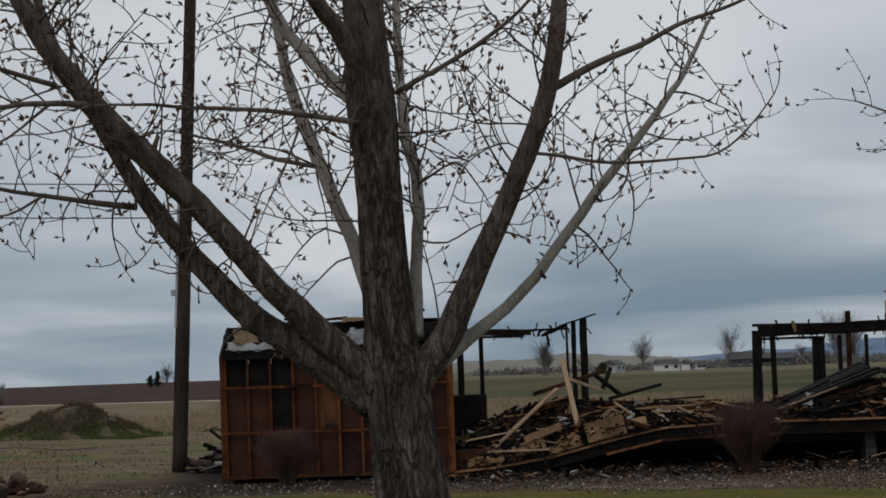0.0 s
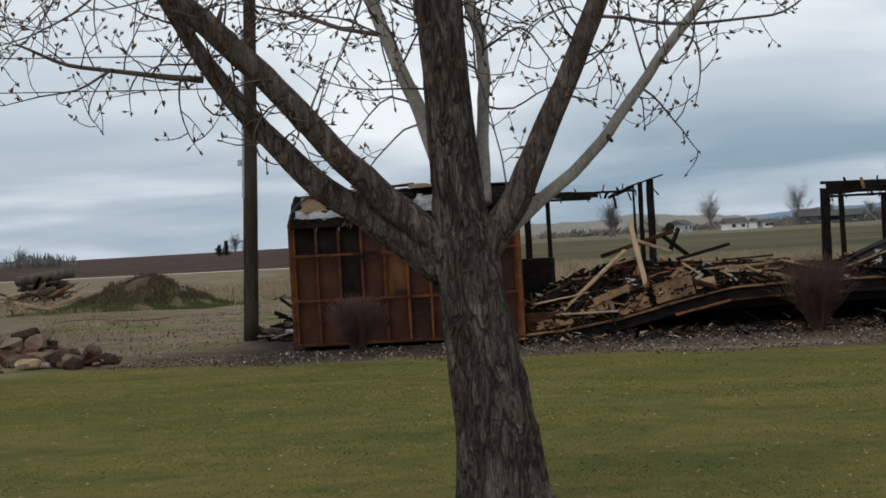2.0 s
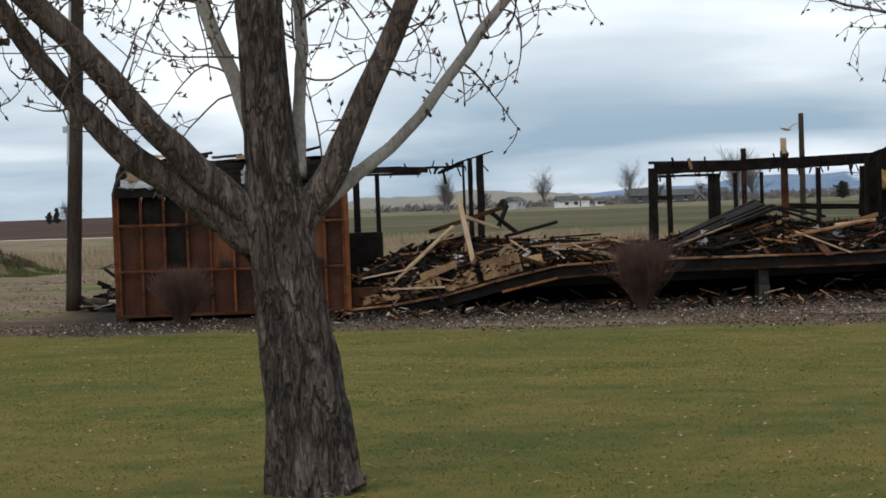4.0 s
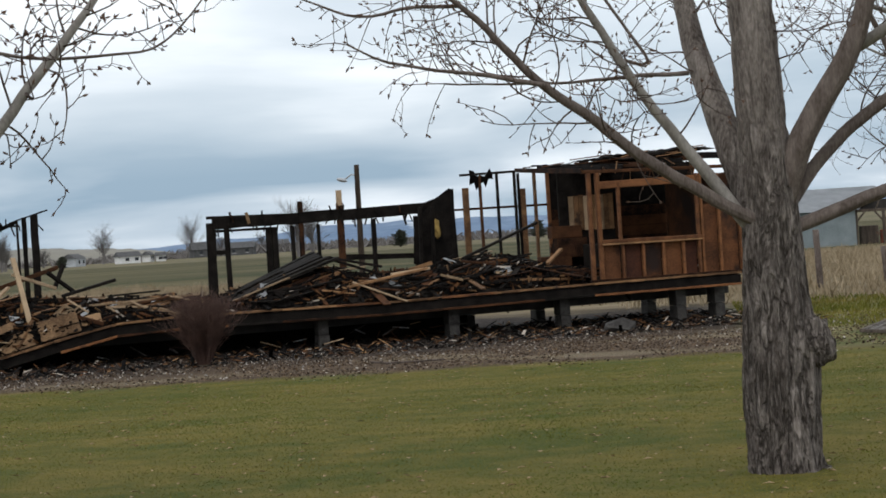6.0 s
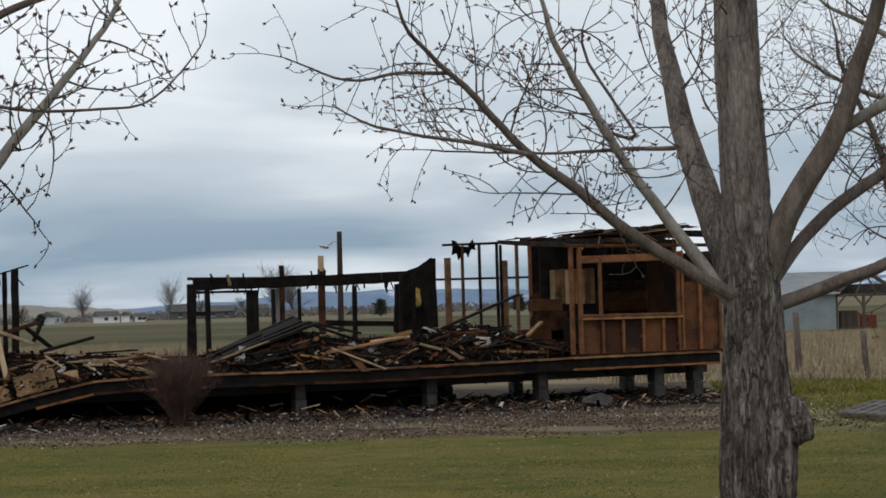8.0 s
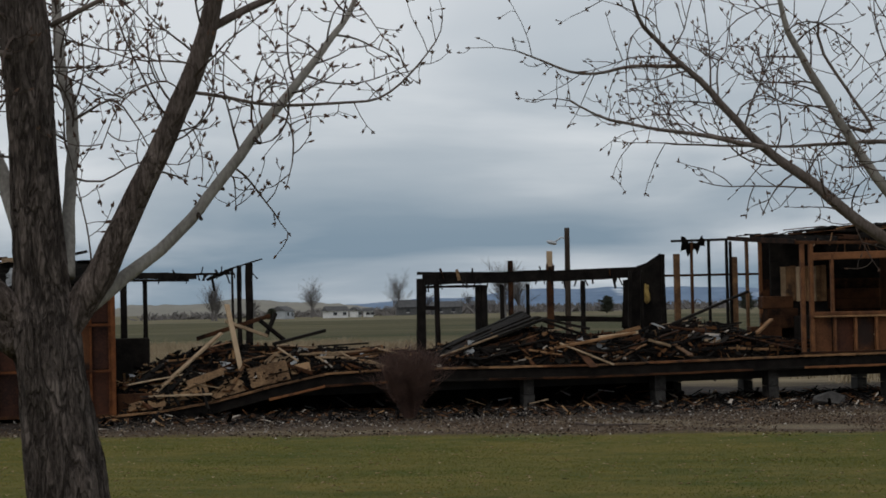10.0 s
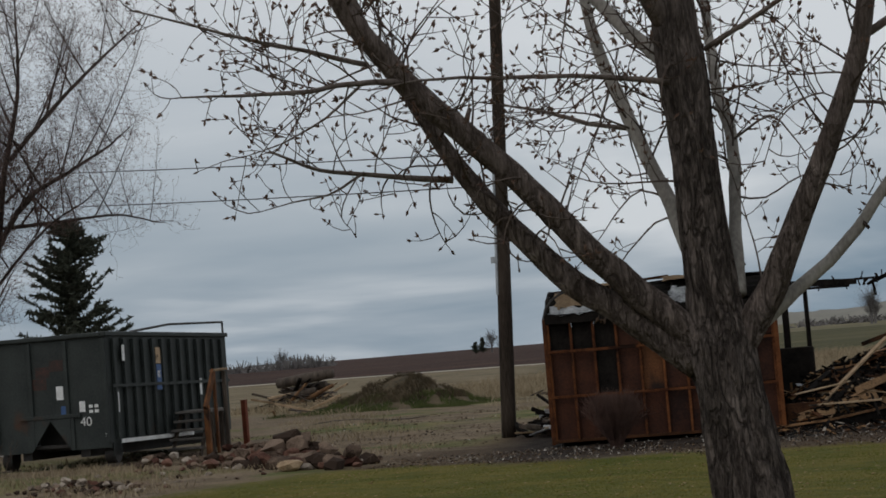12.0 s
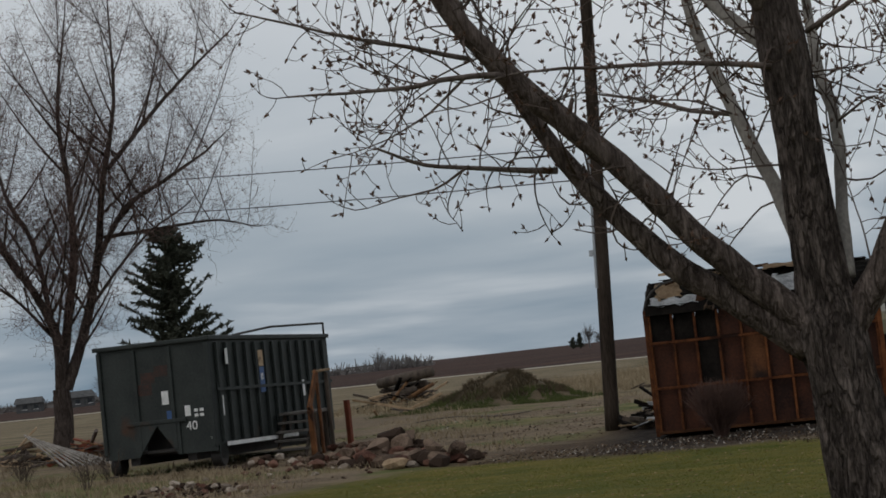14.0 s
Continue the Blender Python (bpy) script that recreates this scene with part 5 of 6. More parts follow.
# fallen roof slab, lapped strip by strip
for k in range(7):
    v0 = 0.7 + 0.28 * k
    timber("roof_strip", heap_b, CHAR if k != 0 else ASH, (9.95 + 0.05 * k, v0, 0.72 + 0.02 * k), (11.95 + rnd.uniform(-0.1, 0.15), v0 + 0.12, 1.42 + 0.02 * k), 0.3, 0.05, 0.12)
timber("pale_edge", heap_b, PALE_WOOD, (9.95, 0.58, 0.74), (11.1, 0.62, 1.12), 0.09, 0.03, 0.15)
for a, b, m in (((11.9, 0.9, 1.42), (12.9, 0.8, 1.05), CHAR), ((12.0, 1.3, 1.44), (13.0, 1.2, 1.2), CHAR), ((11.9, 0.3, 0.84), (13.7, 0.5, 1.12), WOOD), ((13.0, 0.5, 1.05), (13.75, 0.5, 1.12), PALE_WOOD),
                ((13.9, 0.3, 0.98), (14.3, 0.2, 0.86), PALE_WOOD), ((14.5, 1.0, 1.2), (16.9, 0.4, 0.85), SCORCH), ((14.7, 1.5, 1.25), (16.4, 2.0, 1.85), CHAR), ((15.0, 0.4, 0.95), (15.5, 0.4, 0.92), PALE_WOOD),
                ((15.2, 0.2, 0.8), (16.4, 0.2, 0.74), WOOD), ((16.1, 0.6, 1.05), (16.6, 1.2, 1.3), WOOD)):
    timber("split_board", heap_b, m, a, b, 0.09, 0.05, 0.1)

# burnt litter under and before the floor
verts, faces = [], []
for _ in range(3800):
    s = rnd.uniform(3.0, 20.2)
    v = rnd.uniform(-1.4, 3.6) if rnd.random() < 0.75 else rnd.uniform(-3.2, -1)
    x = OX + math.cos(radians(TURN)) * s - math.sin(radians(TURN)) * v
    y = OY + math.sin(radians(TURN)) * s + math.cos(radians(TURN)) * v
    n, a, e = rnd.uniform(0.02, 0.16), rnd.uniform(0, 6.283), rnd.gauss(0, 0.25)
    d = Vector((math.cos(a), math.sin(a), e)) * n
    o = Vector((-math.sin(a), math.cos(a), 0)) * rnd.uniform(0.006, 0.035)
    p = Vector((x, y, drop(x, y) + abs(d.z) + 0.01))
    k = len(verts)
    verts += [p - d - o, p - d + o, p + d + o, p + d - o, p + Vector((0, 0, 0.02))]
    faces += [(k, k + 1, k + 4), (k + 1, k + 2, k + 4), (k + 2, k + 3, k + 4), (k + 3, k, k + 4)]
tagged(link("ground_litter", verts, faces, SHARDS), "burnt splinters and scraps on the ground by the house", "litter", kind="stuff")


# ---- the container and its steps ----
FADED_RED = surface("faded_red_paint", (0.02, 0.022, 0.02), (0.075, 0.03, 0.022), 7, 40, 0.7, 0.1)


dx, dy, dth = -26.1, 32.4, 105.0
dz = drop(dx, dy)
dumpster = base("dumpster", "dark green steel roll-off container with ribbed sides and stickers", "dumpster", dx, dy, dz, dth)
dumpster.matrix_world = pose(dx, dy, dz + 0.07, 0, 1.0, dth)
L, W, LOW, TOP = 6.7, 2.45, 0.42, 2.52
panel("long_side", dumpster, GREEN_STEEL, (0.03, 0.0, LOW), (L - 0.03, 0.05, TOP))
panel("long_side", dumpster, GREEN_STEEL, (0.03, W - 0.05, LOW), (L - 0.03, W, TOP))
panel("floor_plate", dumpster, DARK_STEEL, (0.05, 0.05, LOW - 0.04), (L - 0.05, W - 0.05, LOW + 0.02))
for k in range(13):
    s = 0.25 + 0.5 * k
    for v0 in (-0.075, W):
        panel("rib", dumpster, GREEN_STEEL, (s, v0, LOW + 0.06), (s + 0.09, v0 + 0.075, TOP - 0.05), 0.012)
panel("front_end", dumpster, GREEN_STEEL, (0.0, 0.0, LOW + 0.55), (0.05, W, TOP))
for v0, v1 in ((0.0, 0.75), (1.75, W)):
    panel("front_end", dumpster, GREEN_STEEL, (0.0, v0, LOW - 0.1), (0.05, v1, LOW + 0.55))
bm = bmesh.new()
ring = [(0.75, LOW - 0.1), (0.82, LOW - 0.1), (1.25, LOW + 0.5), (1.68, LOW - 0.1), (1.75, LOW - 0.1), (1.75, LOW + 0.56), (0.75, LOW + 0.56)]
for a, b, c in ((0, 1, 6), (1, 2, 6), (2, 5, 6), (2, 3, 5), (3, 4, 5)):
    f = [bm.verts.new((0.0, ring[i][0], ring[i][1])) for i in (a, b, c)]
    bm.faces.new(f)
bmesh.ops.remove_doubles(bm, verts=bm.verts[:], dist=0.001)
bmesh.ops.solidify(bm, geom=bm.faces[:], thickness=0.04)
part("hook_frame", bm, GREEN_STEEL, dumpster)
panel("hook_recess", dumpster, DARK_STEEL, (0.5, 0.75, LOW - 0.1), (0.55, 1.75, LOW + 0.5))
for v0 in (0.0, 0.82, 1.6, W - 0.08):
    panel("end_rib", dumpster, GREEN_STEEL, (-0.05, v0, LOW), (0.0, v0 + 0.08, TOP - 0.04), 0.01)
panel("end_rail", dumpster, GREEN_STEEL, (-0.06, 0.6, LOW + 0.54), (-0.002, 1.9, LOW + 0.62), 0.01)
for v0 in (-0.06, W - 0.06):
    panel("top_rail", dumpster, GREEN_STEEL, (-0.08, v0, TOP), (L + 0.05, v0 + 0.12, TOP + 0.09), 0.015)
for s in (-0.08, L - 0.06):
    panel("top_rail", dumpster, GREEN_STEEL, (s, 0.06, TOP), (s + 0.11, W - 0.06, TOP + 0.085), 0.015)
panel("back_door", dumpster, GREEN_STEEL, (L - 0.05, 0, LOW), (L + 0.02, W, TOP))
panel("bottom_rail", dumpster, WHITE, (0.35, -0.09, LOW - 0.03), (4.2, -0.075, LOW + 0.05), label="worn white bottom rail")
for v0 in (0.5, W - 0.7):
    panel("skid", dumpster, DARK_STEEL, (0.1, v0, LOW - 0.25), (L - 0.1, v0 + 0.2, LOW - 0.04))
for s in (0.15, L - 0.6):
    for v0 in (0.02, W - 0.22):
        bm = bmesh.new()
        bmesh.ops.create_cone(bm, cap_ends=True, segments=20, radius1=0.2, radius2=0.2, depth=0.22)
        bmesh.ops.bevel(bm, geom=[e for e in bm.edges if len(e.link_faces) == 2 and abs(e.verts[0].co.z - e.verts[1].co.z) < 0.01], offset=0.02, segments=2, affect="EDGES")
        bmesh.ops.transform(bm, matrix=pose(s + 0.2, v0 + 0.1, 0.19, 90), verts=bm.verts[:])
        part("roller", bm, DARK_STEEL, dumpster)
        panel("leg", dumpster, GREEN_STEEL, (s, v0 - 0.01, 0.15), (s + 0.4, v0 + 0.01, LOW))
for s0, s1, z0, z1, m in ((0.62, 0.74, 2.02, 2.34, WHITE), (2.35, 2.6, 1.95, 2.28, PALE_WOOD), (2.35, 2.6, 1.4, 1.93, BLUE), (0.30, 0.34, 1.0, 1.4, WHITE), (2.4, 2.55, 1.66, 1.8, WHITE), (4.75, 4.87, 1.25, 1.6, WHITE)):
    panel("sticker", dumpster, m, (s0, -0.088, z0), (s1, -0.079, z1))
for v0, v1, z0, z1, m in ((0.95, 1.1, 1.33, 1.6, WHITE), (0.88, 1.02, 1.0, 1.2, BLUE), (0.5, 0.62, 1.06, 1.27, WHITE), (0.05, 0.1, 0.55, 0.62, WHITE)):
    panel("sticker", dumpster, m, (-0.009, v0, z0), (-0.003, v1, z1))
for v0, z0 in ((0.92, 1.9), (1.22, 1.78), (1.3, 1.55)):
    panel("rust_patch", dumpster, FADED_RED, (-0.006, v0, z0), (-0.002, v0 + 0.3, z0 + 0.22))
text = bpy.data.curves.new("number", "FONT")
text.body, text.size, text.extrude = "40", 0.25, 0.003
text.materials.append(WHITE)
word = new("number", text)
word.parent = dumpster
word.matrix_basis = Matrix.Translation((-0.012, 0.62, 0.78)) @ Matrix(((0, 0, -1, 0), (-1, 0, 0, 0), (0, 1, 0, 0), (0, 0, 0, 1)))
panel("mid_rail", dumpster, GREEN_STEEL, (0.1, -0.092, 1.5), (L - 0.1, -0.078, 1.56))
for v0 in (0.02, W - 0.22):
    panel("timber_block", dumpster, POLE, (0.1, v0, -0.1), (0.55, v0 + 0.22, 0.0), 0.01)
for v0, z0 in ((0.22, 1.28), (0.22, 1.18), (0.34, 1.28), (0.34, 1.18)):
    panel("faded_letter_bar", dumpster, WHITE, (-0.009, v0, z0 - 0.15), (-0.003, v0 + 0.08, z0 - 0.09))
# pipe rail over the top
for a, b in (((1.3, 0.0, TOP + 0.09), (3.4, 0.0, TOP + 0.26)), ((3.4, 0.0, TOP + 0.26), (L - 0.1, 0.0, TOP + 0.34)), ((L - 0.1, 0.0, TOP + 0.36), (L - 0.1, 0.0, TOP + 0.08))):
    v, f = tube_points([Vector(a), Vector(b)], [0.025, 0.025], 8)
    link("pipe_rail", v, f, DARK_STEEL, dumpster)

steps = base("wooden_steps", "weathered wooden steps with a timber handrail beside the container", "steps", dx + 0.16, dy - 0.58, dz, dth)
for k in range(5):
    s0 = 3.2 + 0.14 * k
    panel("tread", steps, TREAD, (s0, -0.82, 0.185 * (k + 1) - 0.05), (s0 + 0.26, -0.1, 0.185 * (k + 1)), 0.008)
for v0 in (-0.78, -0.14):
    timber("stringer", steps, POLE, (3.32, v0, 0.0), (4.0, v0, 0.84), 0.04, 0.12)
panel("landing", steps, TREAD, (3.95, -0.85, 0.86), (4.75, -0.1, 0.93), 0.01)
for s0 in (4.05, 4.65):
    timber("post", steps, POLE, (s0, -0.8, -0.05), (s0, -0.8, 0.86), 0.09, 0.09, up=(0, 1, 0))
timber("newel", steps, STUD, (3.55, -0.9, -0.05), (3.55, -0.9, 1.02), 0.09, 0.12, up=(0, 1, 0))
timber("newel", steps, STUD, (4.1, -0.9, -0.05), (4.1, -0.9, 1.7), 0.08, 0.06, up=(0, 1, 0))
timber("newel", steps, POLE, (4.7, -0.9, -0.05), (4.7, -0.9, 1.7), 0.08, 0.08, up=(0, 1, 0))
timber("handrail", steps, STUD, (3.48, -0.9, 0.95), (4.1, -0.9, 1.72), 0.05, 0.17)
timber("handrail", steps, PALE_WOOD, (4.05, -0.9, 1.73), (4.8, -0.9, 1.75), 0.14, 0.045)

post = base("red_post", "rust-red steel post standing in the yard", "post", -27.3, 38.7, drop(-27.3, 38.7))
panel("shaft", post, RUST, (-0.06, -0.05, -0.05), (0.06, 0.05, 0.98), 0.012)
panel("cap", post, RUST, (-0.07, -0.06, 0.98), (0.07, 0.06, 1.0), 0.004)


# ---- poles and wires ----
def utility_pole(name, label, x, y, top, r0, r1, lean):
    z = drop(x, y)
    root = base(name, label, "pole", x, y, z)
    path = [Vector((lean[0] * t, lean[1] * t, -0.1 + (top + 0.1) * t)) for t in np.linspace(0, 1, 24)]
    v, f = tube_points(path, [r0 + (r1 - r0) * t for t in np.linspace(0, 1, 24)], 18, 0.03, 3)
    link("shaft", v, f, DARK_POLE, root, True)
    return root


pole = utility_pole("utility_pole", "dark weathered wooden utility pole with a meter conduit", -19.95, 37.45, 11.5, 0.155, 0.11, (0.54, 0.24))
v, f = tube_points([Vector((-0.09 + 0.047 * z, -0.13 + 0.021 * z, z)) for z in (2.9, 4.5, 6.1)] + [Vector((0.2, 0.0, 6.25)), Vector((0.15, -0.02, 6.2))], [0.03, 0.03, 0.03, 0.035, 0.03], 8)
link("conduit", v, f, GREY_METAL, pole)
panel("bracket_box", pole, GREY_METAL, (-0.03, -0.1, 3.55), (0.07, 0.0, 3.68), 0.01)
for h, far in ((4.97, (-78.3, 72.3, 11.3)), (5.65, (-78.3, 72.4, 13.0))):
    a, b = Vector((-19.94, 37.5, h)), Vector(far)
    pts = [a.lerp(b, t) + Vector((0, 0, -0.25 * 4 * t * (1 - t))) for t in np.linspace(0, 1, 24)]
    v, f = tube_points(pts, [0.014] * 24, 5)
    tagged(link("power_line", v, f, DARK_STEEL), "thin dark overhead service wire", "cable")

lx, ly = -12.08, 83.6
light = utility_pole("yard_light_pole", "wooden yard light pole with a curved lamp arm", lx, ly, 5.0, 0.13, 0.10, (0.03, 0))
v, f = tube_points([Vector(p) for p in ((0, 0, 4.55), (-0.2, 0, 4.62), (-0.38, 0, 4.5), (-0.5, 0, 4.42))], [0.03] * 4, 8)
link("lamp_arm", v, f, GREY_METAL, light)
bm = bmesh.new()
bmesh.ops.create_uvsphere(bm, u_segments=14, v_segments=8, radius=0.16)
bmesh.ops.transform(bm, matrix=pose(-0.6, 0, 4.42, 0, 15) @ Matrix.Diagonal((1.4, 0.9, 0.55, 1)), verts=bm.verts[:])
part("lamp_head", bm, GREY_METAL, light, "grey lamp head", True)


# ---- fence and barn on the far side ----
for x, y, h, w, lean in ((3.85, 52.0, 1.45, 0.085, 0.04), (5.0, 47.3, 1.05, 0.075, 0.06), (6.1, 43.3, 1.28, 0.075, 0.08), (7.3, 44.5, 0.95, 0.03, 0), (6.7, 46.5, 0.9, 0.025, 0), (9.0, 39.8, 1.2, 0.075, 0.03)):
    p = base("fence_post", "grey weathered wooden fence post in dry grass", "post", x, y, drop(x, y), 0, "fence posts")
    v, f = tube_points([Vector((-lean * t, 0, -0.05 + (h + 0.05) * t)) for t in np.linspace(0, 1, 8)], [w * 0.95] * 8, 10, 0.05, x)
    link("shaft", v, f, POLE if w < 0.05 else LIMB_BARK, p, True)

barn = base("pole_barn", "grey metal barn with an open timber lean-to and trussed gable", "barn", 7.6, 113.0, drop(7.6, 113), 0)
panel("metal_wall", barn, BARN_WALL, (-4.6, 0.0, 0.0), (2.7, 0.12, 1.9))
for k in range(24):
    panel("wall_rib", barn, BARN_WALL, (-4.5 + 0.3 * k, -0.03, 0.0), (-4.46 + 0.3 * k, 0.0, 1.88))
panel("metal_wall", barn, BARN_WALL, (2.58, 0.12, 0.0), (2.7, 8, 1.9))
bm = bmesh.new()
q = [bm.verts.new(p) for p in ((-4.8, -0.3, 1.9), (2.9, -0.3, 1.9), (4.3, 4, 3.15), (-4.8, 4, 3.15))]
bm.faces.new(q)
bmesh.ops.solidify(bm, geom=bm.faces[:], thickness=0.08)
part("roof", bm, GREY_METAL, barn, "pale metal roof")
for x in (2.75, 4.2, 5.9):
    timber("post", barn, POLE, (x, 0.2, 0), (x, 0.2, 1.8), 0.16, 0.16, up=(0, 1, 0))
    for d in (-0.45, 0.45):
        timber("brace", barn, POLE, (x, 0.2, 1.2), (x + d, 0.2, 1.75), 0.1, 0.1)
timber("tie_beam", barn, POLE, (2.6, 0.2, 1.82), (7.4, 0.2, 1.82), 0.12, 0.14)
timber("rafter", barn, POLE, (2.6, 0.15, 1.85), (4.3, 0.15, 3.1), 0.12, 0.2)
timber("rafter", barn, POLE, (4.3, 0.15, 3.1), (6.1, 0.15, 1.9), 0.12, 0.2)
timber("truss_web", barn, POLE, (4.3, 0.15, 3.0), (3.8, 0.15, 1.85), 0.08, 0.08)
timber("truss_web", barn, POLE, (4.3, 0.15, 3.0), (4.9, 0.15, 1.85), 0.08, 0.08)
panel("back_boards", barn, DARK_STEEL, (2.75, 3.0, 1.8), (5.8, 3.1, 2.4))
panel("feed_rack", barn, POLE, (3.0, 1.2, 0.0), (4.0, 1.8, 1.0), 0.05)
panel("feed_rack", barn, RUST, (4.1, 1.4, 0.0), (5.0, 1.8, 0.75), 0.05)


# ---- yard clutter ----
def stone(bm, at, size, r, flat=0.7, count=18):
    """A broken stone: the hull of random points, so that it has flat faces and corners."""
    sx, sy = r.uniform(0.8, 1.4), r.uniform(0.7, 1.1)
    made = []
    for _ in range(count):
        p = Vector((r.gauss(0, 1), r.gauss(0, 1), r.gauss(0, 1))).normalized() * r.uniform(0.8, 1.12)
        made.append(bm.verts.new(Vector((p.x * sx, p.y * sy, p.z * flat)) * size + Vector(at)))
    hull = bmesh.ops.convex_hull(bm, input=made)
    inside = [g for g in hull["geom_interior"] if isinstance(g, bmesh.types.BMVert)]
    bmesh.ops.delete(bm, geom=inside, context="VERTS")


def stones(label, spots, seed):
    """A pile of loose stones; each is a part."""
    r = random.Random(seed)
    x0, y0 = spots[0][:2]
    root = base("stone_pile", label, "stones", x0, y0, drop(x0, y0))
    for cx, cy, spread, count, size in spots:
        for _ in range(count):
            x, y = r.gauss(cx, spread), r.gauss(cy, spread * 1.2)
            n = size * r.uniform(0.3, 1.2)
            pile = 0.5 * math.exp(-((x - cx) ** 2 + (y - cy) ** 2) / (spread * spread * 1.4)) * (size / 0.25) * r.random()
            bm = bmesh.new()
            stone(bm, (x - x0, y - y0, drop(x, y) - drop(x0, y0) + n * 0.25 + pile), n, r)
            part("stone", bm, r.choice((ROCK, ROCK, ROCK, ROCK, RED_ROCK, PALE_ROCK if n < 0.14 else ROCK, PALE_ROCK if n < 0.1 else RED_ROCK)), root)


stones("pile of rough brown field stones and rubble at the lawn's edge", [(-21.4, 31.7, 0.4, 60, 0.25), (-19.9, 30.8, 0.32, 30, 0.2), (-23.5, 33.0, 0.5, 50, 0.19), (-22.5, 32.3, 0.5, 40, 0.18), (-24.9, 32.7, 0.45, 34, 0.13), (-21.3, 26.2, 0.45, 60, 0.085), (-22.6, 26.8, 0.45, 50, 0.085), (-22.0, 31.0, 1.4, 120, 0.06)], 4)
bm = bmesh.new()
stone(bm, (0, 0, 0.1), 0.2, random.Random(2), 0.5, 60)
pale = part("boulder", bm, PALE_WOOD)
pale.location = (-20.3, 30.0, drop(-20.3, 30.0))
tagged(pale, "smooth pale stone lying before the rubble", "stone")
bm = bmesh.new()
stone(bm, (0, 0, 0.12), 0.3, random.Random(9), 0.45)
grey = part("boulder", bm, BLOCK)
grey.location = (-0.8, 37.4, drop(-0.8, 37.4))
tagged(grey, "lump of grey broken concrete by the house", "stone")


def heave(x, y):
    """Height of the earth mound over its own plan, peaked and lumpy, one flank longer."""
    t = math.hypot(x / (1.0 if x > 0 else 1.35), y)
    h = 0.98 * math.exp(-((t / 1.25) ** 2)) + 0.3 * math.exp(-(((x + 1.9) / 1.3) ** 2) - (y / 1.2) ** 2) + 0.16 * math.exp(-(((x - 1.7) / 0.9) ** 2) - (y / 1.2) ** 2)
    fade = max(0.0, 1 - (math.hypot(x, y * 1.2) / 3.9) ** 4)
    return (h + (0.16 * noise.noise(Vector((x * 1.7, y * 1.7, 5))) + 0.07 * noise.noise(Vector((x * 5, y * 5, 8)))) * min(1, h * 3)) * fade - 0.05


def mound(name, label, x, y, material):
    n = 56
    at = [-4.2 + 8.4 * i / n for i in range(n + 1)]
    verts = [(p, q * 0.85, heave(p, q * 0.85)) for q in at for p in at]
    faces = [(j * (n + 1) + i, j * (n + 1) + i + 1, (j + 1) * (n + 1) + i + 1, (j + 1) * (n + 1) + i) for j in range(n) for i in range(n)]
    ob = link(name, verts, faces, material, None, True)
    ob.location = (x, y, drop(x, y))
    return tagged(ob, label, "mound")


WEEDS = surface("weedy_soil", (0.04, 0.032, 0.018), (0.125, 0.092, 0.055), 1.6, 12, 0.95, 0.8)
GREEN_WEED = surface("green_weed", (0.035, 0.05, 0.012), (0.1, 0.115, 0.035), 1.2, 12, 0.95, 0)
mound("earth_mound", "low weed-grown mound of earth behind the yard", -33.9, 57.3, WEEDS)


def scrap_pile(label, x, y, count, size, height, mats, seed, reach):
    r = random.Random(seed)
    root = base("scrap_pile", label, "debris", x, y, drop(x, y))
    for k in range(count):
        a, t = r.uniform(0, 6.283), r.random()
        px, py = reach * t * math.cos(a), reach * 0.7 * t * math.sin(a)
        z = height * (1 - t) * r.uniform(0.4, 1.0) + 0.03
        b = r.gauss(0, 0.5)
        n = size * r.uniform(0.4, 1.0)
        e = r.gauss(0, 0.28)
        lo = max(0.02, z - n / 2 * math.sin(e))
        timber("scrap_board", root, r.choice(mats), (px - n / 2 * math.cos(b), py - n / 2 * math.sin(b), lo), (px + n / 2 * math.cos(b), py + n / 2 * math.sin(b), max(0.02, z + n / 2 * math.sin(e))), r.choice((0.04, 0.09, 0.15)), r.choice((0.03, 0.05, 0.09)), 0.1)
    return root


logs = scrap_pile("pile of grey boards and sticks topped by a long log", -44.5, 67.0, 60, 2.4, 0.8, (POLE, POLE, LIMB_BARK, PALE_WOOD, CHAR), 6, 1.7)
v, f = tube_points([Vector((-1.0, -0.1, 0.95)), Vector((0.2, -0.1, 1.08)), Vector((1.5, -0.1, 1.2))], [0.19, 0.21, 0.18], 14, 0.05, 4)
link("log", v, f, POLE, logs, True)
for a, b, r0 in (((-1.3, -0.3, 0.3), (0.9, -0.5, 0.62), 0.13), ((-0.9, 0.3, 0.62), (1.0, 0.2, 0.8), 0.15), ((0.2, -0.7, 0.12), (1.7, -0.4, 0.75), 0.08), ((-0.2, -0.8, 0.1), (0.5, -0.3, 0.95), 0.06)):
    v, f = tube_points([Vector(a), Vector(a).lerp(Vector(b), 0.5), Vector(b)], [r0, r0 * 1.1, r0 * 0.9], 10, 0.06, r0)
    link("log", v, f, POLE if r0 > 0.1 else WOOD, logs, True)
scrap_pile("scatter of flat weathered boards on the dirt", -37.5, 58.5, 16, 2.0, 0.1, (PALE_WOOD, POLE), 7, 2.6)
scrap_pile("blackened rubbish heap beside the house", -19.0, 37.6, 60, 0.8, 0.62, (CHAR, CHAR, CHAR, POLE, TIN, PALE_WOOD), 8, 0.75)
scrap_pile("scraps of pale board in the dry grass", -29.5, 60.0, 18, 1.2, 0.15, (PALE_WOOD, WHITE, POLE), 9, 2.0)
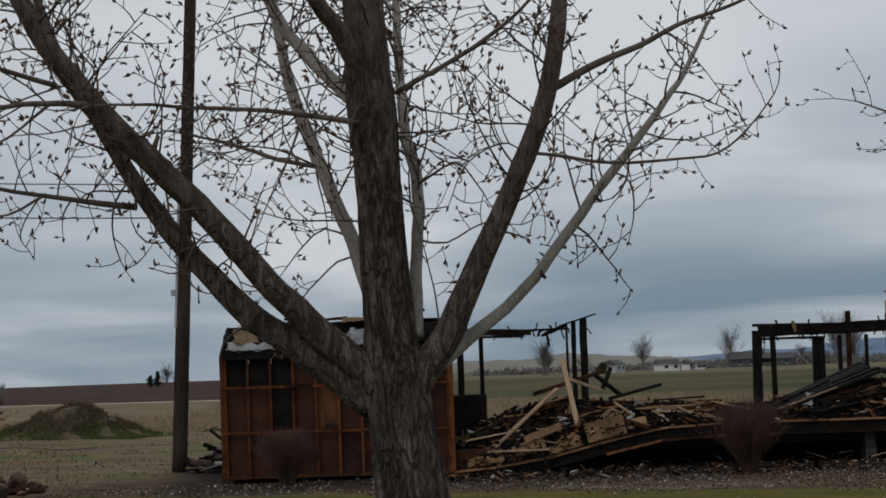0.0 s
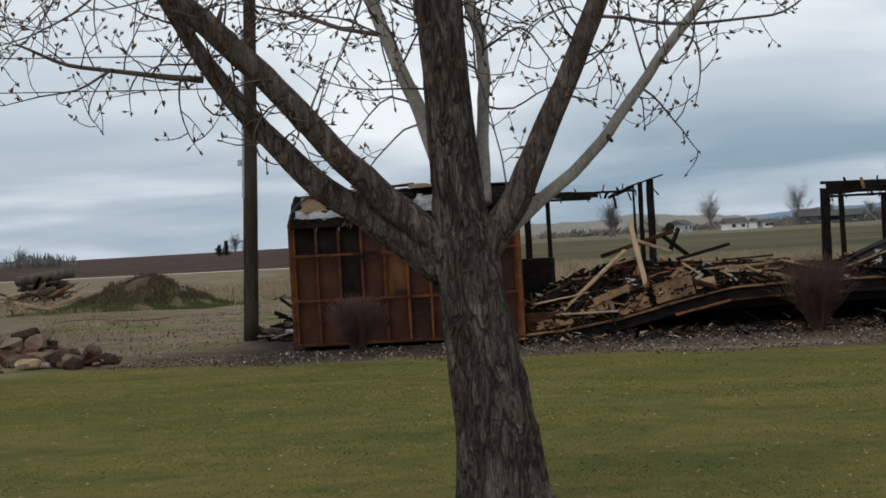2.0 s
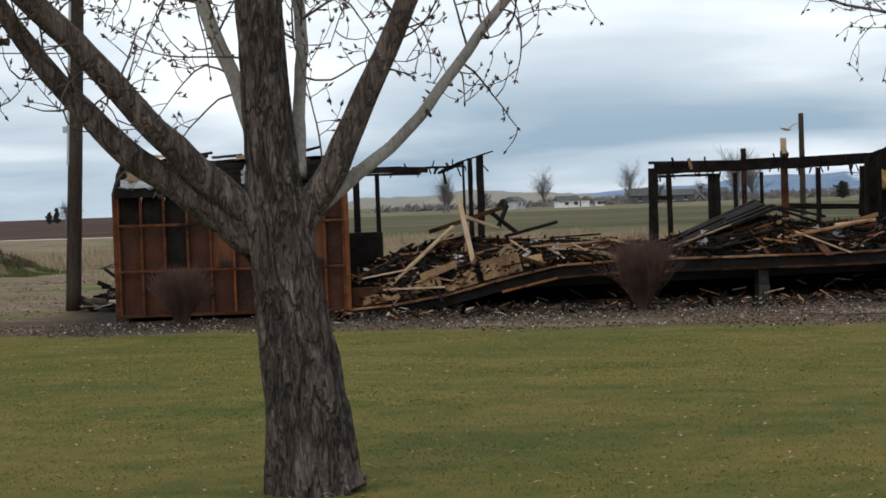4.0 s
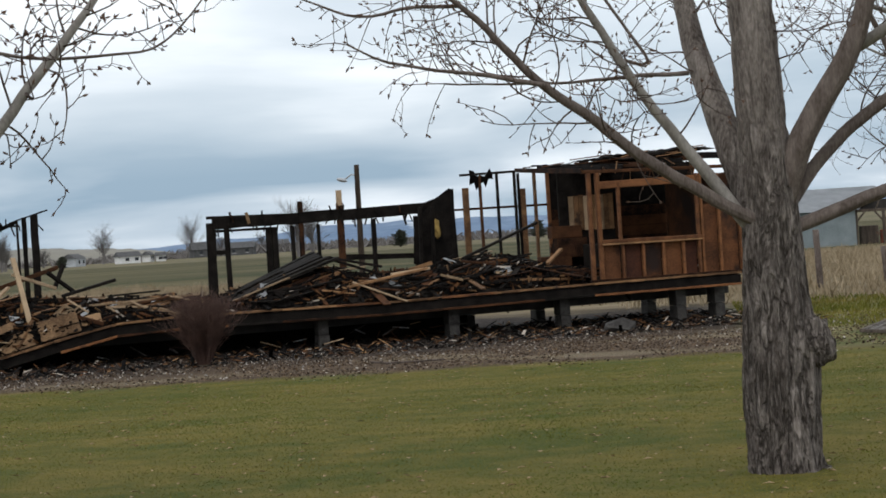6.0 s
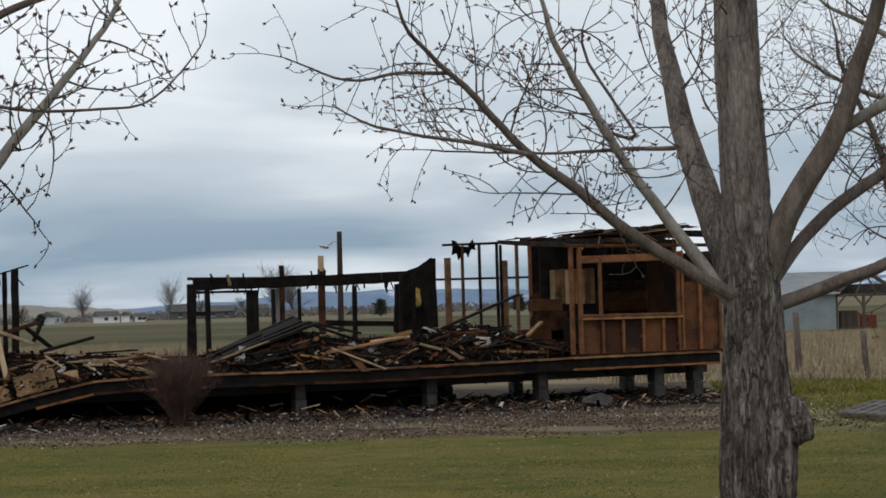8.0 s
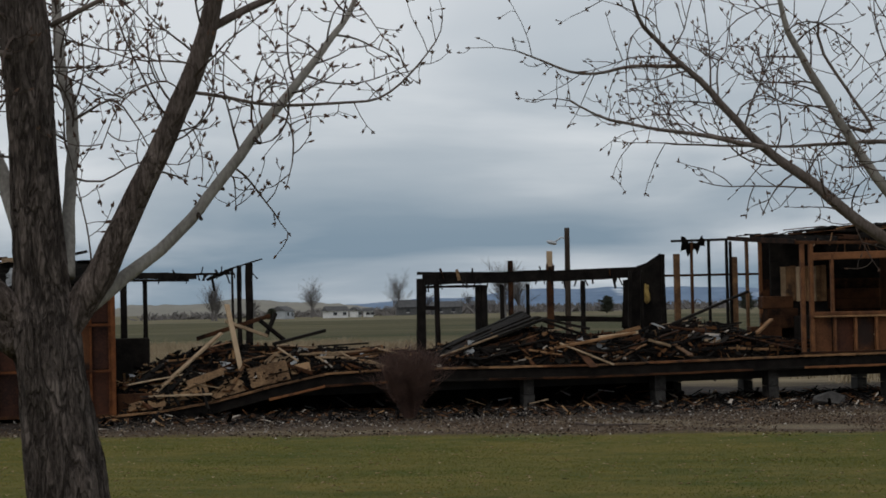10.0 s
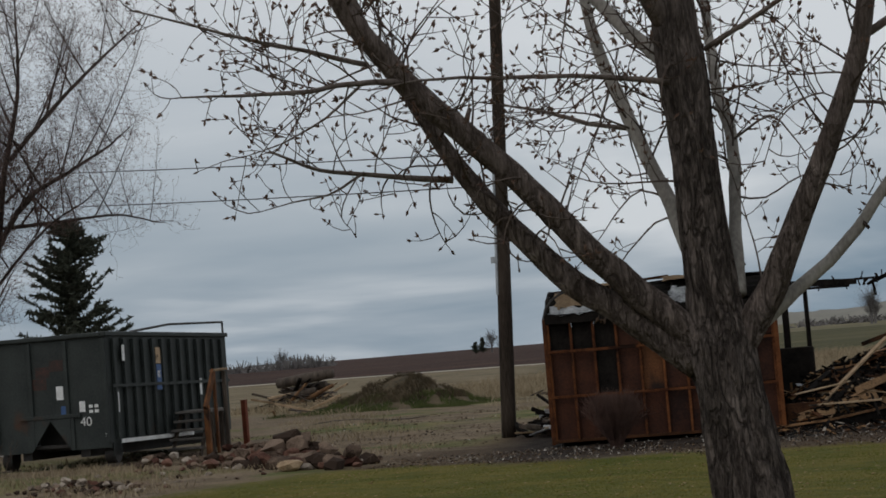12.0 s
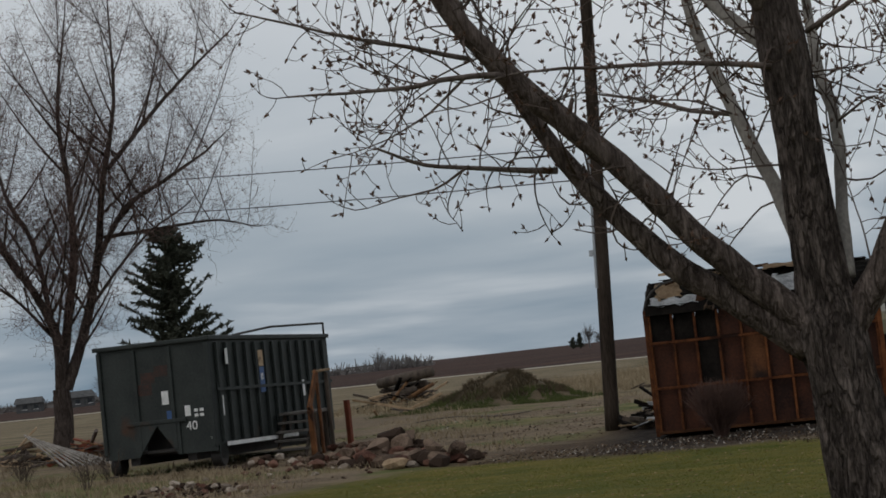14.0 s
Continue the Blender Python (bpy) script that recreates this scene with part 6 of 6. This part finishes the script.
scrap_pile("fallen brushwood and boards under the bare tree", -36.4, 40.2, 55, 1.4, 0.55, (POLE, RUST, LIMB_BARK, WOOD), 10, 1.6)
scrap_pile("low heap of pale sawn branches and brushwood", -39.6, 41.0, 40, 1.1, 0.6, (PALE_WOOD, PLY, POLE, LIMB_BARK), 14, 1.3)
pipes = base("pipe_bundle", "fan of thin grey plastic pipes leaning on brushwood", "pipes", -35.4, 38.0, drop(-35.4, 38))
for k in range(9):
    v, f = tube_points([Vector((-1.2 + 0.1 * k, 0.05 * k, 0.9 - 0.05 * k)), Vector((0.3 + 0.22 * k, -0.3, 0.03))], [0.025, 0.025], 6)
    link("pipe", v, f, PEBBLE, pipes)
board = base("warped_board", "long warped grey board lying on the dirt", "board", -28.6, 46.0, drop(-28.6, 46.0), 20)
bm = bmesh.new()
for k in range(6):
    beam(bm, (-1.4 + 0.5 * k, 0, 0.06 + 0.05 * math.sin(k)), (-0.9 + 0.5 * k, 0, 0.06 + 0.05 * math.sin(k + 1)), 0.3, 0.02)
part("plank", bm, POLE, board)
stick = base("fallen_stick", "thin bare stick lying on the gravel", "stick", -3.9, 31.6, drop(-3.9, 31.6))
v, f = tube_points([Vector((-0.55, 0.05, 0.06)), Vector((-0.3, 0, 0.03)), Vector((0.6, 0.1, 0.03))], [0.02, 0.018, 0.012], 6)
link("twig", v, f, LIMB_BARK, stick)
# expanded-metal grate lying on the grass
grate = base("metal_grate", "rusty expanded-metal grate lying flat on the grass", "grate", 2.99, 32.3, drop(2.99, 32.3) + 0.03, 0)
GA, GB = Vector((1.7, -3.4, 0.0)), Vector((0.9, 3.2, 0.02))
for k in range(14):
    for a, b in ((GA * (k / 14), GA * (k / 14) + GB), (GB * (k / 14), GB * (k / 14) + GA)):
        timber("mesh_bar", grate, TREAD if k % 4 else POLE, a + Vector((0, 0, 0.05)), b + Vector((0, 0, 0.05)), 0.045, 0.03)
for a, b in ((Vector(), GA), (Vector(), GB), (GA, GA + GB), (GB, GA + GB)):
    timber("edge_bar", grate, POLE, a + Vector((0, 0, 0.03)), b + Vector((0, 0, 0.03)), 0.05, 0.03)


# ---- shrubs ----
def shrub(label, x, y, r, h, stems, material, seed):
    g = random.Random(seed)
    root = base("bare_shrub", label, "shrub", x, y, drop(x, y))
    store = ([], [])
    for _ in range(stems):
        a = g.uniform(0, 6.283)
        out_way = g.random() ** 0.7
        d = Vector((math.cos(a) * out_way * r / h * 0.8, math.sin(a) * out_way * r / h * 0.8, 1)).normalized()
        p = Vector((math.cos(a) * 0.1 * g.random(), math.sin(a) * 0.1 * g.random(), 0))
        pts, dd = curl(g, p, d, h * g.uniform(0.75, 1.08), 7, 0.15, 0.1)
        twig_tube(store, pts, 0.006, 0.0016)
        for i in range(2, 7):
            for _ in range(3):
                e = (d + Vector((g.gauss(0, 0.5), g.gauss(0, 0.5), g.gauss(0, 0.3)))).normalized()
                q, _e = curl(g, pts[i], e, h * g.uniform(0.1, 0.3), 3, 0.2, 0.1)
                twig_tube(store, q, 0.0027, 0.0013)
    ob = link("brush", store[0], store[1], material, root)
    ob["kind"] = "stuff"


shrub("bare reddish shrub before the burnt floor", -7.7, 34.6, 0.7, 1.2, 280, BUSH, 3)
shrub("bare reddish shrub before the burnt wall", -15.3, 32.6, 0.65, 0.95, 260, BUSH, 4)
for x, y, k in ((-27.0, 30.2, 5), (-26.2, 28.6, 6), (-32.5, 33.5, 7), (-30.5, 31.5, 8), (-29.0, 29.0, 9)):
    shrub("thin dry weed stalks at the yard's edge", x, y, 0.5, 0.75, 16, TWIG, k)
for x, y, h, k in ((-26.9, 24.6, 0.95, 15), (-26.2, 24.9, 0.7, 16), (-27.6, 25.6, 0.8, 17), (-38.9, 35.6, 1.5, 18), (-37.9, 35.0, 1.1, 19)):
    shrub("tangled bare brown brush at the yard's edge", x, y, 0.7, h, 60, BUSH if k % 2 else TWIG, k)


# ---- evergreen behind the container ----
def spruce(x, y, h, r, seed, label):
    g = random.Random(seed)
    root = base("spruce_tree", label, "tree", x, y, drop(x, y))
    v, f = tube_points([Vector((0, 0, h * t)) for t in np.linspace(0, 1, 10)], [0.18 * (1 - t) + 0.02 for t in np.linspace(0, 1, 10)], 8, 0.05, 1)
    link("trunk", v, f, POLE, root)
    verts, faces = [], []
    for k in range(280):
        t = (k + g.random()) / 280
        z = h * 0.07 + (h * 0.93 - 0.1) * t
        a = g.uniform(0, 6.283)
        n = r * (1 - t) ** 0.5 * g.uniform(0.35, 1.1) * (0.8 + 0.9 * noise.noise(Vector((z * 0.7, math.cos(a) * 1.2, math.sin(a) * 1.2 + seed)))) + 0.2
        d = Vector((math.cos(a), math.sin(a), g.uniform(0.0, 0.75)))
        for j in range(int(5 + n * 9)):
            s = (j + 0.6) / (5 + n * 9)
            p = Vector((0, 0, z)) + d * n * s
            for _ in range(5):
                e = (d * 0.5 + Vector((g.gauss(0, 0.6), g.gauss(0, 0.6), g.gauss(0.1, 0.5)))).normalized() * g.uniform(0.12, 0.26)
                o = e.orthogonal().normalized() * 0.05
                c = len(verts)
                verts += [p - o, p + o, p + e]
                faces.append((c, c + 1, c + 2))
    ob = link("foliage", verts, faces, NEEDLE, root)
    ob["kind"] = "stuff"


spruce(-51.0, 61.6, 7.8, 2.6, 3, "dark ragged evergreen behind the container")

# ---- white shed at the yard's end ----
shed = base("white_shed", "small pale metal shed with a dark lean-to", "shed", -50.05, 47.15, drop(-50.05, 47.15), 47)
panel("wall", shed, BARN_WALL, (-3.0, 0, 0), (0.0, 3, 2.6), 0.01)
panel("roof_edge", shed, ROOF, (-3.1, -0.15, 2.6), (0.1, 3.1, 2.72), 0.01)
panel("lean_to", shed, SCORCH, (-3.0, -0.5, 0), (-0.75, -0.02, 1.7), 0.02)


# ---- far houses, trees, hills ----
def far_house(x, y, w, h, roof_h, turn, wall, label, windows=2):
    root = base("far_house", label, "house", x, y, drop(x, y), turn)
    d = w * 0.55
    panel("wall", root, wall, (-w / 2, -d / 2, 0), (w / 2, d / 2, h))
    bm = bmesh.new()
    pts = [(-w / 2 - 0.4, -d / 2 - 0.4, h), (w / 2 + 0.4, -d / 2 - 0.4, h), (w / 2 + 0.4, d / 2 + 0.4, h), (-w / 2 - 0.4, d / 2 + 0.4, h), (-w / 2 - 0.2, 0, h + roof_h), (w / 2 + 0.2, 0, h + roof_h)]
    q = [bm.verts.new(p) for p in pts]
    for i in ((0, 1, 5, 4), (2, 3, 4, 5), (0, 4, 3), (1, 2, 5), (3, 2, 1, 0)):
        bm.faces.new([q[j] for j in i])
    part("roof", bm, ROOF, root)
    for k in range(windows):
        x0 = -w / 2 + w * (k + 0.6) / (windows + 0.2)
        win = panel("window", root, WINDOW, (x0, -d / 2 - 0.05, h * 0.35), (x0 + 0.9, -d / 2 - 0.01, h * 0.8))
        panel("frame", win, WHITE, (x0 - 0.08, -d / 2 - 0.07, h * 0.3), (x0 + 0.98, -d / 2 - 0.055, h * 0.35))


def toward(az, dist):
    """A place by its bearing, in degrees to the left of +y, and its distance."""
    return -math.sin(radians(az)) * dist, math.cos(radians(az)) * dist


for az, dist, w, h, rh, turn, wall, label in (
        (16.1, 470, 11, 3.0, 2.2, 70, GREY_METAL, "far pale grey farm shed with a low roof"), (14.65, 470, 9, 2.6, 2.2, 25, WHITE, "far white bungalow on the plain"),
        (14.1, 480, 6, 2.6, 1.8, 75, WHITE, "far small white house on the plain"), (13.75, 480, 4, 2.2, 1.5, 0, WHITE, "far white outbuilding on the plain"),
        (12.6, 560, 12, 3.5, 4.0, 15, ROOF, "far dark-roofed house among trees"), (11.6, 560, 14, 3.2, 3.2, -10, ROOF, "far grey house among trees"), (10.6, 600, 12, 4.0, 2.5, 0, ROOF, "far dark barn among trees"),
        (2.2, 420, 7, 2.4, 2.0, 30, WHITE, "far white house beyond the fields"), (42.3, 420, 10, 3.2, 2.6, 20, ROOF, "far house by the road"), (43.6, 430, 9, 3.0, 2.4, -15, ROOF, "far low house by the road"),
        (41.0, 450, 12, 3.2, 2.8, 10, ROOF, "far brown house by the road"), (34.6, 700, 18, 2.6, 1.2, 5, WHITE, "far long white farm building")):
    x, y = toward(az, dist)
    far_house(x, y, w * 0.56, h * 0.6, rh * 0.5, turn + az, wall, label)


def far_tree(x, y, h, r, seed, label):
    """A bare tree far off: a trunk and a fan of many thin branches."""
    g = random.Random(seed)
    root = base("far_tree", label, "tree", x, y, drop(x, y), 0, "far trees")
    store = ([], [])
    for _ in range(44):
        a, lean = g.uniform(0, 6.283), g.random() ** 0.6
        d = Vector((math.cos(a) * lean * r / h * 2.6, math.sin(a) * lean * r / h * 2.6, 1)).normalized()
        pts, dd = curl(g, Vector((0, 0, h * g.uniform(0.12, 0.55))), d, h * g.uniform(0.25, 0.5), 6, 0.2, 0.1)
        twig_tube(store, pts, 0.05, 0.018)
        for i in range(2, 7):
            for _ in range(3):
                e = (d + Vector((g.gauss(0, 0.6), g.gauss(0, 0.6), g.gauss(0, 0.3)))).normalized()
                q, _e = curl(g, pts[i], e, h * g.uniform(0.1, 0.25), 3, 0.2, 0.1)
                twig_tube(store, q, 0.018, 0.009)
    ob = link("crown", store[0], store[1], FAR_TREE, root)
    ob["kind"] = "stuff"
    v, f = tube_points([Vector((0, 0, h * t)) for t in np.linspace(0, 0.5, 5)], [0.3 * (1 - t) for t in np.linspace(0, 0.5, 5)], 7)
    link("trunk", v, f, FAR_TREE, root)


for az, dist, h, r in ((15.3, 520, 7.4, 3.0), (18.0, 420, 5.8, 1.6), (17.9, 440, 4.5, 1.6), (12.9, 560, 9.0, 3.0), (10.0, 300, 6.5, 2.6), (9.6, 320, 5.5, 2.4), (34.1, 640, 5.0, 3.0),
                       (28.3, 640, 5.5, 3.0), (28.0, 640, 4.0, 3.0), (12.1, 600, 5, 3), (11.0, 620, 5, 4), (16.9, 520, 4, 3), (41.6, 430, 5.5, 3.5), (40.6, 440, 4.5, 3.0), (-4.0, 420, 4, 2.5)):
    x, y = toward(az, dist)
    far_tree(x, y, h * 1.3, r * 1.1, int(az * 10), "far bare tree on the plain")
for az, dist, h, r in ((28.55, 640, 4.8, 1.5), (28.75, 640, 3.6, 1.2), (-3.9, 330, 3.4, 2.2), (-4.6, 330, 2.8, 2.2), (-2.6, 340, 2.6, 2.0), (7.2, 420, 3.4, 2.0), (16.4, 400, 2.2, 1.0), (3.4, 420, 3.4, 2.6), (-7.4, 330, 2.6, 1.6)):
    x, y = toward(az, dist)
    spruce(x, y, h, r, int(az * 7) + 90, "far dark evergreen on the plain")
# low woods along the skyline: uncountable clumps
g = random.Random(77)
store = ([], [])
for k in range(1500):
    az = g.choice((g.uniform(6, 13.5), g.uniform(6, 20), g.uniform(39, 47), g.uniform(-1, 6)))
    x, y = toward(az, g.uniform(560, 760))
    h = g.uniform(0.8, 2.6) * (1.4 if 10 < az < 13 else 1)
    for _ in range(4):
        e = Vector((g.gauss(0, 1.6), g.gauss(0, 1), h * g.uniform(0.6, 1.2)))
        twig_tube(store, [Vector((x, y, -0.3)) + Vector((g.gauss(0, 1.2), 0, 0)), Vector((x, y, -0.2)) + e], 0.45, 0.12)
for k in range(170):
    x, y = toward(g.choice((g.gauss(33.9, 0.16), g.gauss(33.3, 0.2), g.uniform(32.6, 35.6))), g.uniform(600, 660))
    h = g.uniform(1.0, 4.6) * (1 if g.random() < 0.6 else 0.5)
    for _ in range(5):
        e = Vector((g.gauss(0, 1.1), g.gauss(0, 1), h * g.uniform(0.5, 1.1)))
        twig_tube(store, [Vector((x, y, -0.3)) + Vector((g.gauss(0, 0.8), 0, 0)), Vector((x, y, -0.2)) + e], 0.3, 0.1)
woods = link("far_scrub", store[0], store[1], FAR_TREE)
tagged(woods, "low bare scrub and hedges along the skyline", "scrub", kind="stuff")


def ridge(name, label, az0, az1, dist, base_h, amp, seed, material):
    n = 90
    verts, faces = [], []
    for i in range(n + 1):
        a = az0 + (az1 - az0) * i / n
        edge = min(1, 6 * min(i, n - i) / n)
        h = (base_h + amp * (noise.fractal(Vector((a * 0.5, seed, 0)), 0.9, 2.1, 5))) * (0.25 + 0.75 * edge)
        for k, (dd, z) in enumerate(((0, -3), (dist * 0.03, h * 0.6), (dist * 0.06, h), (dist * 0.12, -3))):
            x, y = toward(a, dist + dd)
            verts.append((x, y, z + (0.08 * amp * noise.noise(Vector((a * 3, k, seed))) if 0 < k < 3 else 0)))
    for i in range(n):
        for k in range(3):
            a = i * 4 + k
            faces.append((a, a + 4, a + 5, a + 1))
    ob = link(name, verts, faces, material, None, True)
    return tagged(ob, label, "hills", kind="structure")


HILL = surface("dun_hill", (0.15, 0.145, 0.125), (0.22, 0.205, 0.17), 0.004, 0.05, 0.95, 0)
# mountains get their haze from the blue in MOUNT
ridge("backdrop_mountains", "snow-streaked mountains on the horizon, haze painted in as blue", -22, 15.5, 3600, 31, 11, 3, MOUNT)
ridge("backdrop_hills", "low dun hills on the horizon", 13.5, 24, 2200, 13, 6, 8, HILL)


# ---- grass ----
def blades(name, label, count, area, height, width, material, seed, keep):
    r = np.random.default_rng(seed)
    x = r.uniform(area[0], area[1], count * 2)
    y = r.uniform(area[2], area[3], count * 2)
    ok = keep(x, y)
    x, y = x[ok][:count], y[ok][:count]
    n = len(x)
    z = np.array([drop(a, b) for a, b in zip(x, y)])
    patch = np.array([noise.noise(Vector((a * 0.5, b * 0.5, seed))) for a, b in zip(x, y)])
    h = height * r.uniform(0.45, 1.25, n) * (1 + 0.5 * patch)
    a = r.uniform(0, 6.283, n)
    w = width * r.uniform(0.6, 1.3, n)
    lean = r.normal(0, 0.45 if height > 0.03 else 1.5, (n, 2)) * h[:, None]
    v = np.empty((n, 3, 3))
    v[:, 0] = np.stack([x - np.cos(a) * w, y - np.sin(a) * w, z - 0.005], 1)
    v[:, 1] = np.stack([x + np.cos(a) * w, y + np.sin(a) * w, z - 0.005], 1)
    v[:, 2] = np.stack([x + lean[:, 0], y + lean[:, 1], z + h], 1)
    ob = link(name, v.reshape(-1, 3).tolist(), np.arange(3 * n).reshape(-1, 3).tolist(), material)
    return tagged(ob, label, "grass", kind="stuff")


blades("lawn_grass", "short patchy green and yellow mown grass", 420000, (-21, 6.5, 9.5, 31.5), 0.009, 0.0065, GRASS, 2, lambda x, y: (x > -y * 0.75 - 2.0) & (x < 2 + y * 0.14) & (x > -19.5) & (y < 29.7 + 0.5 * np.sin(x * 1.7) + 0.4 * np.sin(x * 4.1)))
blades("dry_field_grass", "tall dry tan grass behind the house", 60000, (-46, 16, 44, 100), 0.34, 0.02, DRY, 4, lambda x, y: (y + 0.3 * x > 46.5) & ~((x < -24) & (y < 60)) & ((x > -1) | (y > 50)))
blades("weed_strip", "green weeds along the fence and yard", 16000, (1.5, 9, 32, 47), 0.09, 0.012, GRASS, 6, lambda x, y: (y > 35) | (x > 6))
blades("verge_weeds", "dry and green weeds on the yard's verge", 8000, (-36, -18.5, 22, 33.5), 0.13, 0.011, DRY, 9, lambda x, y: (x < -19.5 - 0.18 * (y - 24)) & (np.sin(x * 1.3) * np.sin(y * 0.9 + 1) > -0.2) & (y + 0.25 * x < 25.5))
blades("yard_weeds", "dry weeds and green tufts round the dirt yard", 14000, (-42, -20, 26, 62), 0.16, 0.012, DRY, 8, lambda x, y: np.sin(x * 0.9 + 2) * np.sin(y * 0.6) + 0.12 * ((x < -30) * 1.0) > 0.45)
def mound_grass(count, seed, pick, tall):
    g = random.Random(seed)
    verts, faces = [], []
    while len(faces) < count:
        x, y = g.uniform(-3.9, 3.4), g.uniform(-2.8, 2.8)
        if not pick(x, y, heave(x, y)) or noise.noise(Vector((x * 1.3, y * 1.3, seed))) < -0.1:
            continue
        px, py = x - 33.9, y + 57.3
        z = drop(-33.9, 57.3) + heave(x, y) - 0.02
        h, k = tall * g.uniform(0.4, 1.2), len(verts)
        verts += [(px - 0.018, py, z), (px + 0.018, py, z), (px + g.gauss(0, 0.35) * h, py + g.gauss(0, 0.3) * h, z + h)]
        faces.append((k, k + 1, k + 2))
    return verts, faces


v, f = mound_grass(4200, 3, lambda x, y, z: z > 0.2, 0.2)
tagged(link("mound_weeds", v, f, WEEDS), "dry brown weeds growing on the mound", "weeds", kind="stuff")
v, f = mound_grass(5200, 4, lambda x, y, z: z < 0.45 and y < 0.6, 0.17)
tagged(link("mound_skirt_weeds", v, f, GREEN_WEED), "green weeds round the foot of the mound", "weeds", kind="stuff")
# pale fallen leaves and litter on the lawn
r = np.random.default_rng(12)
verts, faces = [], []
for _ in range(1800):
    y = r.uniform(11, 33)
    x = r.uniform(-0.7 * y, 0.14 * y + 1)
    n, a, z = r.uniform(0.008, 0.022), r.uniform(0, 6.283), drop(x, y) + 0.03
    c, s = math.cos(a) * n, math.sin(a) * n
    k = len(verts)
    verts += [(x - c * 2, y - s * 2, z), (x + s, y - c, z + 0.01), (x + c * 2, y + s * 2, z + 0.004), (x - s, y + c, z + 0.012)]
    faces.append((k, k + 1, k + 2, k + 3))
tagged(link("leaf_litter", verts, faces, PALE_WOOD), "pale dead leaves scattered on the lawn", "leaves", kind="stuff")
# gravel and small burnt scraps in front of the house
verts, faces = [], []
for _ in range(60000):
    s, v = r.uniform(-3, 21.5), -r.uniform(0.0, 1.0) * 11 - 0.2
    x = OX + math.cos(radians(TURN)) * s - math.sin(radians(TURN)) * v
    y = OY + math.sin(radians(TURN)) * s + math.cos(radians(TURN)) * v
    if y < 29.9 + 0.5 * math.sin(x * 1.7) + 0.5 * r.uniform(-1, 1) or noise.noise(Vector((x * 0.6, y * 0.9, 1))) < -0.32:
        continue
    n, z = 0.006 + 0.024 * r.uniform(0, 1) ** 3, drop(x, y) - 0.002
    a = r.uniform(0, 6.283)
    k = len(verts)
    verts += [(x + n * math.cos(a + b), y + n * math.sin(a + b), z) for b in (0, 1.6, 3.1, 4.7)] + [(x, y, z + n * r.uniform(0.6, 1.1))]
    faces += [(k, k + 1, k + 4), (k + 1, k + 2, k + 4), (k + 2, k + 3, k + 4), (k + 3, k, k + 4)]
def mixed_gravel(name):
    """Small stones and dead leaves, each of its own brown, tan or grey."""
    m = surface(name, (0, 0, 0), (1, 1, 1), 5, 40, 0.95, 0, gloss=0.08)
    t = m.node_tree
    g = t.nodes.new("ShaderNodeNewGeometry")
    r = t.nodes.new("ShaderNodeValToRGB")
    r.color_ramp.interpolation = "CONSTANT"
    e = r.color_ramp.elements
    e[0].position, e[0].color = 0.0, (0.014, 0.009, 0.006, 1)
    e[1].position, e[1].color = 0.34, (0.042, 0.026, 0.015, 1)
    for at, colour in ((0.6, (0.075, 0.048, 0.028)), (0.8, (0.125, 0.09, 0.06)), (0.92, (0.2, 0.16, 0.125)), (0.975, (0.4, 0.37, 0.33))):
        n = e.new(at)
        n.color = (*colour, 1)
    t.links.new(g.outputs["Random Per Island"], r.inputs[0])
    t.links.new(r.outputs[0], t.nodes["Principled BSDF"].inputs["Base Color"])
    return m


STONES = mixed_gravel("loose_gravel")
verts2, faces2 = [], []
for _ in range(1500):
    s, v = r.uniform(-2, 20.5), -r.uniform(0.0, 1.0) * 6.0
    x = OX + math.cos(radians(TURN)) * s - math.sin(radians(TURN)) * v
    y = OY + math.sin(radians(TURN)) * s + math.cos(radians(TURN)) * v
    if y < 29.8:
        continue
    n, a, z, k = r.uniform(0.008, 0.024), r.uniform(0, 6.283), drop(x, y) + 0.02, len(verts2)
    verts2 += [(x + n * math.cos(a + b) * (1 + (i % 2)), y + n * math.sin(a + b), z + 0.03 * (i == 1)) for i, b in enumerate((0, 1.5, 3.1, 4.6))]
    faces2.append((k, k + 1, k + 2, k + 3))
tagged(link("pale_scraps", verts2, faces2, PEBBLE), "small pale scraps strewn over the gravel", "litter", kind="stuff")
for _ in range(7000):
    x, y = r.uniform(-31, -16.5), r.uniform(31.5, 50)
    if x > -17.5 - 0.25 * (y - 31) and y > 33.2 or noise.noise(Vector((x * 0.35, y * 0.35, 4))) < -0.05:
        continue
    n, a, z, k = 0.01 + 0.03 * r.uniform(0, 1) ** 3, r.uniform(0, 6.283), drop(x, y) - 0.002, len(verts)
    verts += [(x + n * math.cos(a + b), y + n * math.sin(a + b), z) for b in (0, 1.6, 3.1, 4.7)] + [(x, y, z + n * r.uniform(0.6, 1.1))]
    faces += [(k, k + 1, k + 4), (k + 1, k + 2, k + 4), (k + 2, k + 3, k + 4), (k + 3, k, k + 4)]
tagged(link("loose_gravel", verts, faces, STONES), "loose grey gravel and scraps along the burnt house", "gravel", kind="stuff")
